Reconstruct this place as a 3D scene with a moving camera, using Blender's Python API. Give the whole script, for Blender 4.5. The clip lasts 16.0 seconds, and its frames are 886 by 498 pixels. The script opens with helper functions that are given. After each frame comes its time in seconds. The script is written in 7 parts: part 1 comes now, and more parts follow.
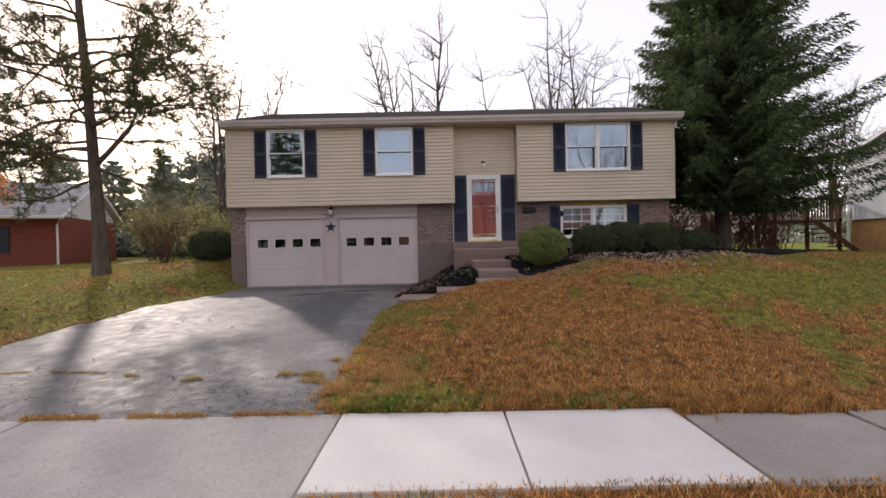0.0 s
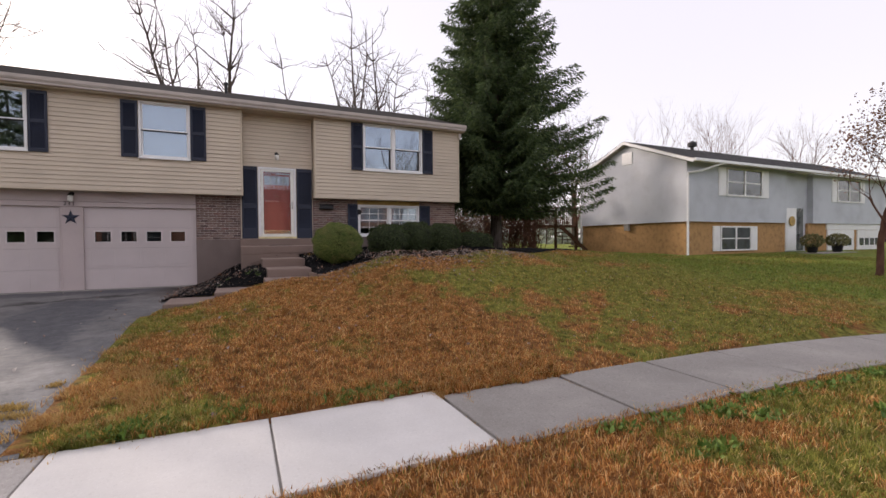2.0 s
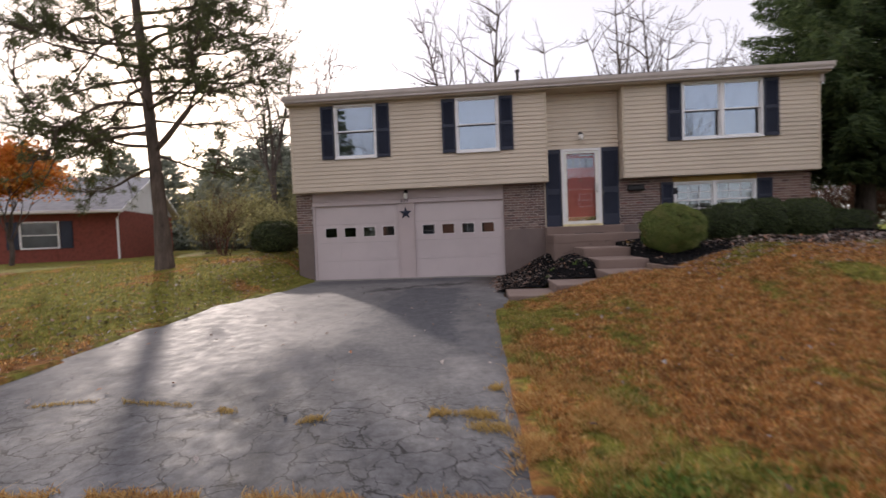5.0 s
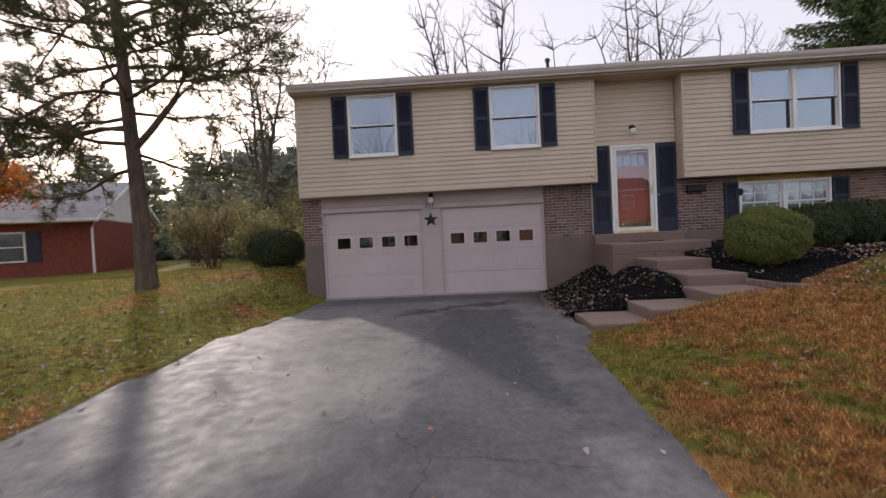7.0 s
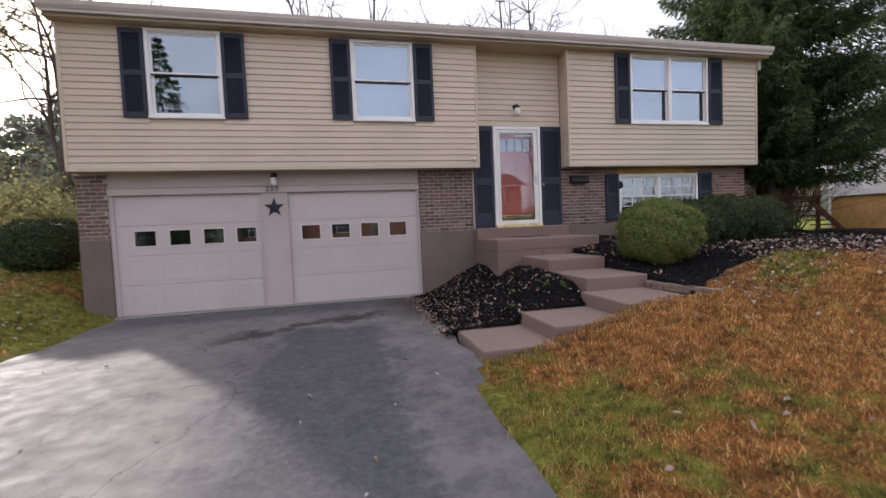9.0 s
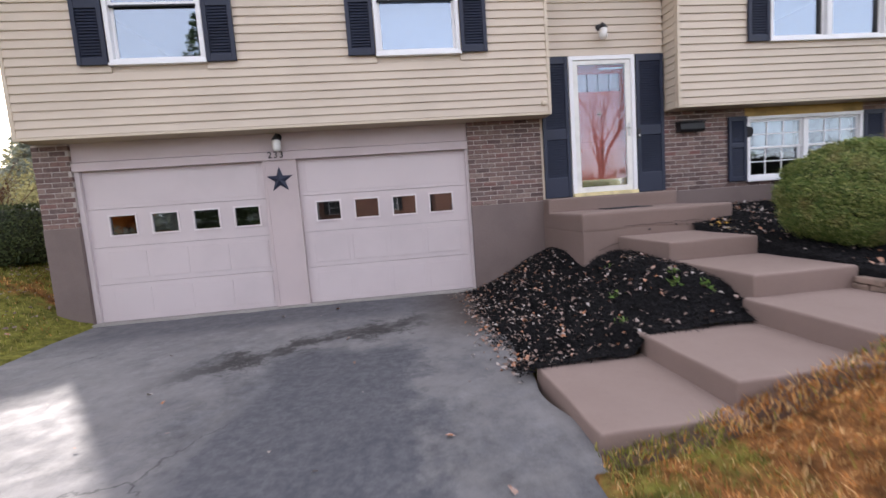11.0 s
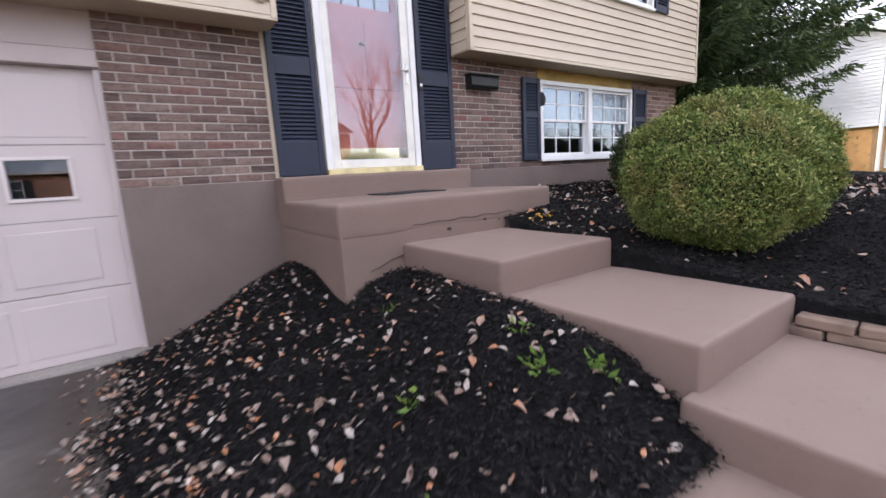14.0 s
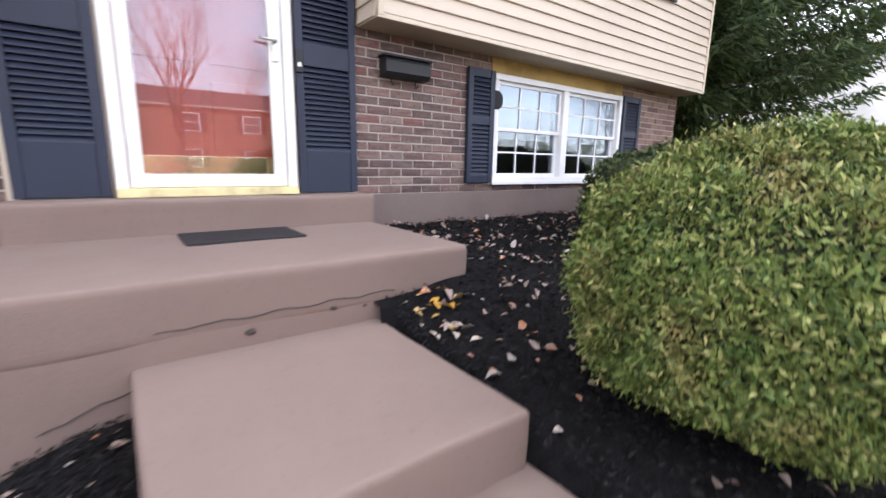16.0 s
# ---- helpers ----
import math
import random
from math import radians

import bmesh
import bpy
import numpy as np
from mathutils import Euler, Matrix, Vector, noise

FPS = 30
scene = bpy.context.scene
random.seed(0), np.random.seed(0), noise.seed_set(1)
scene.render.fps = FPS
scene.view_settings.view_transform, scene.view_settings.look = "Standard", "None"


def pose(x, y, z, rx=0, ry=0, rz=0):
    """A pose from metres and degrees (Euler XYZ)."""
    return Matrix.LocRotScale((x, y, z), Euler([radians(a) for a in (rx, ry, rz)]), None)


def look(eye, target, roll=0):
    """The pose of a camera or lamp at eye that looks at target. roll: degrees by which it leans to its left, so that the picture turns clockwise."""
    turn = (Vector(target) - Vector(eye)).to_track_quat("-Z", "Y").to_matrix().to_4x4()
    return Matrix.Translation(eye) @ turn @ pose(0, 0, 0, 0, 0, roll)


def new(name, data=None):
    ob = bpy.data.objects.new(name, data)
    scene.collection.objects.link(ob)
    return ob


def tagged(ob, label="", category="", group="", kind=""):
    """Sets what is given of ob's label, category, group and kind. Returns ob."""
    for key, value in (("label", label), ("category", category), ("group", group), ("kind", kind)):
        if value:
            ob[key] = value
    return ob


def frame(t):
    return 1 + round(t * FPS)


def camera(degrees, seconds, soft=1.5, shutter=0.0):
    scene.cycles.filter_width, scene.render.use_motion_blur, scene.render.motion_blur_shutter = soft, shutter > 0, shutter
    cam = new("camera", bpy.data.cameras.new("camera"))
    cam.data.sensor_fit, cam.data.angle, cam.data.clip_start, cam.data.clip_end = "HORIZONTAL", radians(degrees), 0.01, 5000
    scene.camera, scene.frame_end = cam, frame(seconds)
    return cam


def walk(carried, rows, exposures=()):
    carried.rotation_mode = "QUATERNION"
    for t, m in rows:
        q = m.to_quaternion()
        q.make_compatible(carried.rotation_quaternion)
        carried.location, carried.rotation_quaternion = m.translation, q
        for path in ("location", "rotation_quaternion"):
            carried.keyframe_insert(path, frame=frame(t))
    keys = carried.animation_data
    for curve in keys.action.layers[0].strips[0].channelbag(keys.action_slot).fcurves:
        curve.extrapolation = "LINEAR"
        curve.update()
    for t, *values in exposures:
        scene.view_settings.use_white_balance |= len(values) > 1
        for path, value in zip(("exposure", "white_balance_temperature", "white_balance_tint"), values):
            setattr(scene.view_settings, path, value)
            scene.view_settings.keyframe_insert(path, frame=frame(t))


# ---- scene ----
cam = camera(90.8, 16.0, soft=1.5, shutter=0.5)
PATH = [
    (0, (-0.337, -0.438, 1.67), (-0.332, 1.562, 1.65), -1.2),
    (0.5, (-0.286, -0.402, 1.667), (-0.178, 1.595, 1.613), -2.1),
    (1, (-0.168, -0.392, 1.668), (0.225, 1.569, 1.67), -2.3),
    (1.5, (-0.074, -0.413, 1.657), (0.594, 1.472, 1.68), -1.4),
    (2, (-0.017, -0.45, 1.641), (0.826, 1.363, 1.602), -0.5),
    (2.5, (-0.169, -0.371, 1.629), (0.387, 1.549, 1.568), -0.5),
    (3, (-0.5, -0.285, 1.65), (-0.156, 1.683, 1.554), -2.9),
    (3.5, (-0.855, -0.104, 1.658), (-0.734, 1.888, 1.53), -2.0),
    (4, (-1.193, 0.237, 1.609), (-1.411, 2.225, 1.598), -2.7),
    (4.5, (-1.478, 0.68, 1.623), (-1.587, 2.676, 1.579), -5.9),
    (5, (-1.812, 1.15, 1.638), (-1.972, 3.143, 1.574), -2.2),
    (5.2, (-1.924, 1.294, 1.64), (-2.144, 3.282, 1.587), -1.9),
    (7.5, (-3.111, 3.157, 1.832), (-3.087, 5.157, 1.792), -3.4),
    (8, (-2.978, 3.64, 1.836), (-2.681, 5.618, 1.818), -0.8),
    (10.3, (-2.422, 6.013, 1.748), (-1.922, 7.938, 1.534), -2.7),
    (10.5, (-2.407, 6.232, 1.757), (-1.954, 8.171, 1.565), -3.9),
    (11, (-2.279, 6.73, 1.772), (-2.055, 8.707, 1.571), -4.2),
    (11.5, (-2.13, 7.188, 1.78), (-1.948, 9.175, 1.644), -3.1),
    (12, (-2.028, 7.634, 1.803), (-1.788, 9.617, 1.709), -1.9),
    (12.5, (-1.882, 8.032, 1.763), (-1.645, 10.008, 1.561), -1.0),
    (13, (-1.61, 8.463, 1.641), (-0.793, 10.247, 1.257), -4.1),
    (13.5, (-1.353, 8.827, 1.668), (-0.254, 10.465, 1.337), -1.6),
    (14, (-1.043, 9.149, 1.692), (0.09, 10.762, 1.354), -3.3),
    (14.5, (-0.672, 9.399, 1.791), (0.623, 10.907, 1.574), -1.8),
    (15, (-0.316, 9.552, 1.783), (0.946, 11.073, 1.473), 0.6),
    (15.5, (0.081, 9.772, 1.811), (1.213, 11.384, 1.467), 0.7),
    (16, (0.488, 9.977, 1.963), (1.658, 11.554, 1.582), 1.1),
]
EXPOSURES = [(0, 0.23, 6750, 20), (4, 0.23, 6750, 20), (5.2, 0.18, 6720, 20), (7.3, 0.04, 6600, 20), (8, 0.06, 6600, 20), (10.3, 1.13, 6250, 18), (11.5, 1.13, 6250, 18), (13, 1.10, 6250, 18), (14, 1.44, 6280, 18), (15, 1.82, 6300, 17), (16, 1.88, 6270, 17)]
walk(cam, [(t, look(eye, target, roll)) for t, eye, target, roll in PATH], EXPOSURES)

# ---- world, sun, exposure ----
SUN_EL, SUN_AZ = radians(21.7), radians(35.9)   # azimuth: from +y towards -x
SUN_WAY = Vector((-math.sin(SUN_AZ) * math.cos(SUN_EL), math.cos(SUN_AZ) * math.cos(SUN_EL), math.sin(SUN_EL)))
world = bpy.data.worlds.new("world")
scene.world = world
world.use_nodes = True
wn = world.node_tree
sky = wn.nodes.new("ShaderNodeTexSky")
sky.sky_type, sky.sun_disc = "NISHITA", False
sky.sun_elevation, sky.sun_rotation = SUN_EL, -SUN_AZ
sky.air_density, sky.dust_density, sky.ozone_density = 1.0, 1.6, 1.0
bg = wn.nodes["Background"]
bg.inputs["Strength"].default_value = 0.15
veil = wn.nodes.new("ShaderNodeMix")   # a thin white cloud veil over the whole sky
veil.data_type = "RGBA"
veil.inputs[0].default_value, veil.inputs[7].default_value = 0.6, (7.6, 7.5, 7.6, 1)
wn.links.new(sky.outputs[0], veil.inputs[6])
wn.links.new(veil.outputs[2], bg.inputs["Color"])
sun = new("sun", bpy.data.lights.new("sun", "SUN"))
sun.data.energy, sun.data.angle, sun.data.color = 2.7, radians(2.0), (1.0, 0.93, 0.82)
sun.rotation_euler = (-SUN_WAY).to_track_quat("-Z", "Y").to_euler()

# ---- mesh helpers ----
def origin(ob):
    """Where an object's own axes stand in the world, by its chain of parents."""
    m = ob.matrix_basis.copy()
    while ob.parent:
        m = ob.parent.matrix_basis @ ob.matrix_parent_inverse @ m
        ob = ob.parent
    return m


def thing(name, x=0, y=0, z=0, rz=0, label="", category="", group="", kind=""):
    ob = new(name)
    ob.empty_display_size = 0.1
    ob.matrix_basis = pose(x, y, z, 0, 0, rz)
    return tagged(ob, label, category, group, kind)


def adopt(ob, parent):
    """Parent ob and leave it where it stands in the world."""
    ob.parent = parent
    ob.matrix_parent_inverse = origin(parent).inverted()
    return ob


def to_mesh(bm, name, smooth=False):
    me = bpy.data.meshes.new(name)
    bmesh.ops.recalc_face_normals(bm, faces=bm.faces)
    bm.to_mesh(me)
    bm.free()
    if smooth:
        me.polygons.foreach_set("use_smooth", np.ones(len(me.polygons), bool))
    return me


def part(name, bm, material, parent=None, label="", smooth=False, m=None, local=False):
    """One mesh object; built in world coordinates unless local."""
    me = to_mesh(bm, name, smooth) if isinstance(bm, bmesh.types.BMesh) else bm
    if material and not me.materials:
        me.materials.append(material)
    ob = new(name, me)
    if m is not None:
        ob.matrix_basis = m
    if parent:
        if local:
            ob.parent = parent
        else:
            adopt(ob, parent)
    if label:
        ob["label"] = label
    return ob


def box(bm, x0, x1, y0, y1, z0, z1, bevel=0.0):
    vs = bmesh.ops.create_cube(bm, size=1)["verts"]
    for v in vs:
        v.co = Vector((x0 + (v.co.x + 0.5) * (x1 - x0), y0 + (v.co.y + 0.5) * (y1 - y0), z0 + (v.co.z + 0.5) * (z1 - z0)))
    if bevel:
        es = list({e for v in vs for e in v.link_edges})
        bmesh.ops.bevel(bm, geom=es, offset=bevel, segments=2, profile=0.6, affect="EDGES")
    return bm


def boxes(*rows, bevel=0.0):
    bm = bmesh.new()
    for r in rows:
        box(bm, *r, bevel=bevel)
    return bm


def prism(outline, y0, y1, bevel=0.0):
    """An outline of (x, z) drawn out from y0 to y1."""
    bm = bmesh.new()
    a = [bm.verts.new((x, y0, z)) for x, z in outline]
    b = [bm.verts.new((x, y1, z)) for x, z in outline]
    bm.faces.new(a), bm.faces.new(b[::-1])
    for i in range(len(a)):
        j = (i + 1) % len(a)
        bm.faces.new((a[i], b[i], b[j], a[j]))
    if bevel:
        bmesh.ops.bevel(bm, geom=list(bm.edges), offset=bevel, segments=1, affect="EDGES")
    return bm


def lathe(profile, sides=16, bm=None, at=(0, 0, 0)):
    """Rings of (radius, z) round a vertical line."""
    bm = bm or bmesh.new()
    rings = [[bm.verts.new((at[0] + r * math.cos(2 * math.pi * k / sides), at[1] + r * math.sin(2 * math.pi * k / sides), at[2] + z))
              for k in range(sides)] for r, z in profile]
    for a, b in zip(rings, rings[1:]):
        for k in range(sides):
            bm.faces.new((a[k], a[(k + 1) % sides], b[(k + 1) % sides], b[k]))
    bm.faces.new(rings[0][::-1]), bm.faces.new(rings[-1])
    return bm


def pipe(bm, pts, r, sides=8):
    """A round bar along points."""
    pts = [Vector(p) for p in pts]
    rings = []
    for i, p in enumerate(pts):
        d = (pts[min(i + 1, len(pts) - 1)] - pts[max(i - 1, 0)]).normalized()
        u = d.orthogonal().normalized()
        w = d.cross(u)
        rings.append([bm.verts.new(p + r * (math.cos(2 * math.pi * k / sides) * u + math.sin(2 * math.pi * k / sides) * w)) for k in range(sides)])
    for a, b in zip(rings, rings[1:]):
        for k in range(sides):
            bm.faces.new((a[k], a[(k + 1) % sides], b[(k + 1) % sides], b[k]))
    bm.faces.new(rings[0][::-1]), bm.faces.new(rings[-1])
    return bm


def mesh_np(name, verts, faces, material, smooth=False):
    """A mesh from arrays of corners and of equal-sized faces."""
    verts, faces = np.asarray(verts, np.float32), np.asarray(faces, np.int32)
    me = bpy.data.meshes.new(name)
    n, k = faces.shape
    me.vertices.add(len(verts)), me.loops.add(n * k), me.polygons.add(n)
    me.vertices.foreach_set("co", verts.ravel())
    me.loops.foreach_set("vertex_index", faces.ravel())
    me.polygons.foreach_set("loop_start", np.arange(0, n * k, k, dtype=np.int32))
    me.polygons.foreach_set("loop_total", np.full(n, k, np.int32))
    if smooth:
        me.polygons.foreach_set("use_smooth", np.ones(n, bool))
    me.update(calc_edges=True)
    if material:
        me.materials.append(material)
    return me


def stuff(name, verts, faces, material, parent=None, label="", category="", kind="stuff", smooth=False):
    ob = new(name, mesh_np(name, verts, faces, material, smooth))
    if parent:
        adopt(ob, parent)
    return tagged(ob, label, category, kind=kind)


RNG = np.random.default_rng(7)


# ---- materials ----
class Nodes:
    """Short ways to lay nodes into one material."""

    def __init__(self, name):
        self.mat = bpy.data.materials.new(name)
        self.mat.use_nodes = True
        self.tree = self.mat.node_tree
        self.bsdf = self.tree.nodes["Principled BSDF"]
        self.place = self.node("ShaderNodeNewGeometry").outputs["Position"]

    def node(self, kind, **values):
        n = self.tree.nodes.new(kind)
        for key, value in values.items():
            n.inputs[key.replace("_", " ")].default_value = value
        return n

    def link(self, a, b):
        self.tree.links.new(a, b)

    def noise(self, scale, detail=4.0, rough=0.55, stretch=None, at=None):
        n = self.node("ShaderNodeTexNoise", Scale=scale, Detail=detail, Roughness=rough)
        src = at or self.place
        if stretch:
            m = self.node("ShaderNodeMapping")
            m.inputs["Scale"].default_value = stretch
            self.link(src, m.inputs["Vector"])
            src = m.outputs[0]
        self.link(src, n.inputs["Vector"])
        return n.outputs[0]

    def ramp(self, fac, stops):
        n = self.node("ShaderNodeValToRGB")
        el = n.color_ramp.elements
        while len(el) < len(stops):
            el.new(0.5)
        for e, (p, c) in zip(el, stops):
            e.position = p
            e.color = (*c, 1) if isinstance(c, tuple) else (c, c, c, 1)
        self.link(fac, n.inputs[0])
        return n.outputs[0]

    def mix(self, fac, a, b, how="MIX"):
        n = self.node("ShaderNodeMix")
        n.data_type, n.blend_type = "RGBA", how
        for src, i in ((fac, 0), (a, 6), (b, 7)):
            if hasattr(src, "links"):
                self.link(src, n.inputs[i])
            else:
                n.inputs[i].default_value = (*src, 1) if isinstance(src, tuple) else src
        return n.outputs[2]

    def maths(self, how, a, b=0.0):
        n = self.node("ShaderNodeMath")
        n.operation = how
        for i, src in enumerate((a, b)):
            if hasattr(src, "links"):
                self.link(src, n.inputs[i])
            else:
                n.inputs[i].default_value = src
        return n.outputs[0]

    def axis(self, i):
        n = self.node("ShaderNodeSeparateXYZ")
        self.link(self.place, n.inputs[0])
        return n.outputs[i]

    def span(self, value, a, b):
        """0 at a, 1 at b."""
        n = self.node("ShaderNodeMapRange")
        self.link(value, n.inputs[0])
        n.inputs[1].default_value, n.inputs[2].default_value = a, b
        return n.outputs[0]

    def chance(self):
        return self.node("ShaderNodeObjectInfo").outputs["Random"]

    def island(self):
        return self.node("ShaderNodeNewGeometry").outputs["Random Per Island"]

    def finish(self, colour, rough=0.7, bump=None, strength=0.3, depth=0.01, metal=0.0, spec=0.5, thin=0.0):
        b = self.bsdf
        if hasattr(colour, "links"):
            self.link(colour, b.inputs["Base Color"])
        else:
            b.inputs["Base Color"].default_value = (*colour, 1)
        if hasattr(rough, "links"):
            self.link(rough, b.inputs["Roughness"])
        else:
            b.inputs["Roughness"].default_value = rough
        b.inputs["Metallic"].default_value = metal
        b.inputs["Specular IOR Level"].default_value = spec
        if bump is not None:
            n = self.node("ShaderNodeBump", Strength=strength, Distance=depth)
            self.link(bump, n.inputs["Height"])
            self.link(n.outputs[0], b.inputs["Normal"])
        if thin:   # leaves let light through
            t = self.node("ShaderNodeBsdfTranslucent")
            self.link(colour, t.inputs["Color"])
            m = self.node("ShaderNodeMixShader")
            m.inputs[0].default_value = thin
            self.link(b.outputs[0], m.inputs[1]), self.link(t.outputs[0], m.inputs[2])
            self.link(m.outputs[0], self.tree.nodes["Material Output"].inputs["Surface"])
        return self.mat


def plain(name, colour, rough=0.6, vary=0.12, scale=3.0, fine=120.0, strength=0.15, depth=0.004, metal=0.0, spec=0.5, each=0.0):
    """A painted or cast surface: broad blotches, fine grain; each: how far one piece differs from the next."""
    n = Nodes(name)
    dark = tuple(c * (1 - 2 * vary) for c in colour)
    light = tuple(min(1, c * (1 + vary)) for c in colour)
    col = n.ramp(n.noise(scale, 6), [(0.3, dark), (0.5, colour), (0.75, light)])
    if each:
        col = n.mix(n.maths("MULTIPLY", n.chance(), each), col, tuple(c * 0.6 for c in colour))
    grain = n.noise(fine, 3)
    return n.finish(col, n.ramp(grain, [(0.3, rough - 0.08), (0.7, min(1, rough + 0.08))]), grain, strength, depth, metal, spec)


def make_asphalt():
    n = Nodes("asphalt")
    broad = n.noise(0.55, 5, 0.6)
    col = n.ramp(broad, [(0.3, (0.036, 0.039, 0.047)), (0.48, (0.066, 0.069, 0.079)), (0.68, (0.128, 0.129, 0.137))])
    scuff = n.ramp(n.noise(3.2, 8, 0.7, (1, 0.8, 1)), [(0.48, 0.0), (0.68, 1.0)])
    col = n.mix(n.maths("MULTIPLY", scuff, 0.34), col, (0.20, 0.198, 0.20))
    mottle = n.ramp(n.noise(11, 9, 0.78), [(0.36, 0.66), (0.5, 1.0), (0.66, 1.32)])
    col = n.mix(1.0, col, mottle, "MULTIPLY")
    col = n.mix(1.0, col, n.ramp(n.noise(4.2, 9, 0.8), [(0.36, 0.70), (0.5, 1.0), (0.64, 1.30)]), "MULTIPLY")
    dust_light = n.maths("MULTIPLY", n.span(n.axis(1), 4.6, 7.0), n.ramp(n.noise(1.3, 10, 0.76), [(0.34, 0.15), (0.56, 1.0)]))
    col = n.mix(n.maths("MULTIPLY", dust_light, 0.50), col, (0.275, 0.262, 0.250))
    grit = n.noise(260, 2)
    col = n.mix(n.maths("MULTIPLY", n.ramp(grit, [(0.55, 0.0), (0.75, 1.0)]), 0.35), col, (0.25, 0.24, 0.23))
    # a darker sealed lane between paler worn ones, with a ragged edge
    x, y = n.axis(0), n.axis(1)
    drift = n.maths("MULTIPLY", n.maths("SUBTRACT", n.noise(1.3, 7, 0.68), 0.5), 1.5)
    wide = n.maths("ADD", x, drift)
    lane = n.maths("MULTIPLY", n.maths("MULTIPLY", n.span(wide, -3.65, -3.45), n.span(wide, -2.05, -2.25)), n.maths("MULTIPLY", n.span(n.maths("ADD", y, drift), 4.9, 5.6), n.span(n.maths("ADD", y, drift), 11.1, 10.7)))
    strip = n.maths("MULTIPLY", n.span(n.maths("ADD", y, n.maths("MULTIPLY", drift, 0.3)), 12.0, 12.35), n.span(x, -6.4, -5.8))
    col = n.mix(n.maths("MULTIPLY", n.maths("MAXIMUM", lane, n.maths("MULTIPLY", strip, 0.8)), 0.85), col, n.mix(n.ramp(n.noise(14, 8, 0.75), [(0.42, 0.0), (0.62, 1.0)]), (0.052, 0.055, 0.066), (0.10, 0.102, 0.112)))
    # crazed cracks, densest where the drive meets the pavement
    warp = n.node("ShaderNodeVectorMath")
    warp.operation = "MULTIPLY_ADD"
    noisy = n.node("ShaderNodeTexNoise", Scale=3.4, Detail=8.0, Roughness=0.62)
    n.link(n.place, noisy.inputs["Vector"])
    n.link(noisy.outputs["Color"], warp.inputs[0])
    warp.inputs[1].default_value = (0.42, 0.34, 0)
    n.link(n.place, warp.inputs[2])
    nets = []
    for scale, width, keep in ((3.4, 0.026, (0.36, 0.46)), (8.5, 0.045, (0.50, 0.60))):
        v = n.node("ShaderNodeTexVoronoi", Scale=scale)
        v.feature = "DISTANCE_TO_EDGE"
        n.link(warp.outputs[0], v.inputs["Vector"])
        line = n.ramp(v.outputs["Distance"], [(0.0, 1.0), (width * 0.4, 0.8), (width, 0.0)])
        nets.append(n.maths("MULTIPLY", line, n.ramp(n.noise(2.0 + scale * 0.1, 4), [(keep[0], 0.0), (keep[1], 1.0)])))
    v2 = n.node("ShaderNodeTexVoronoi", Scale=0.42)
    v2.feature = "DISTANCE_TO_EDGE"
    n.link(warp.outputs[0], v2.inputs["Vector"])
    long_crack = n.ramp(v2.outputs["Distance"], [(0.0, 0.8), (0.0035, 0.0)])
    zone = n.span(n.maths("ADD", y, n.maths("MULTIPLY", drift, 0.35)), 5.3, 4.7)
    crack = n.maths("MAXIMUM", n.maths("MULTIPLY", n.maths("MAXIMUM", nets[0], nets[1]), zone), n.maths("MULTIPLY", long_crack, n.ramp(n.noise(0.4, 2), [(0.5, 0.0), (0.55, 0.8)])))
    # a dark ragged seep that runs aslant before the doors
    off = n.maths("SUBTRACT", n.maths("SUBTRACT", y, 11.25), n.maths("MULTIPLY", n.maths("ADD", x, 3.2), 0.45))
    off = n.maths("ABSOLUTE", n.maths("ADD", off, n.maths("MULTIPLY", n.maths("SUBTRACT", n.noise(2.0, 10, 0.8), 0.5), 2.3)))
    seep = n.maths("MULTIPLY", n.span(off, 0.30, 0.12), n.maths("MULTIPLY", n.span(x, -4.6, -3.9), n.span(x, -1.7, -2.2)))
    seep = n.maths("MULTIPLY", seep, n.ramp(n.noise(5.5, 8, 0.75), [(0.36, 0.3), (0.50, 1.0)]))
    soil = n.maths("MULTIPLY", n.maths("MULTIPLY", n.span(x, -2.2, -1.5), n.span(y, 10.7, 11.5)), n.ramp(n.noise(2.2, 6, 0.7), [(0.32, 0.0), (0.44, 0.9)]))
    col = n.mix(soil, col, (0.055, 0.042, 0.034))
    col = n.mix(n.maths("MULTIPLY", seep, 0.92), col, (0.026, 0.024, 0.023))
    pits = n.ramp(n.noise(24, 6, 0.8), [(0.30, 1.0), (0.40, 0.0)])
    col = n.mix(n.maths("MULTIPLY", pits, 0.5), col, (0.035, 0.035, 0.038))
    col = n.mix(crack, col, (0.009, 0.009, 0.010))
    height = n.maths("SUBTRACT", n.maths("ADD", n.maths("MULTIPLY", grit, 0.5), n.maths("MULTIPLY", n.noise(70, 4, 0.7), 0.6)), n.maths("MULTIPLY", n.maths("ADD", crack, n.maths("MULTIPLY", pits, 0.3)), 2.2))
    return n.finish(col, n.ramp(n.noise(6, 4), [(0.3, 0.62), (0.7, 0.8)]), height, 0.28, 0.0045, spec=0.35)


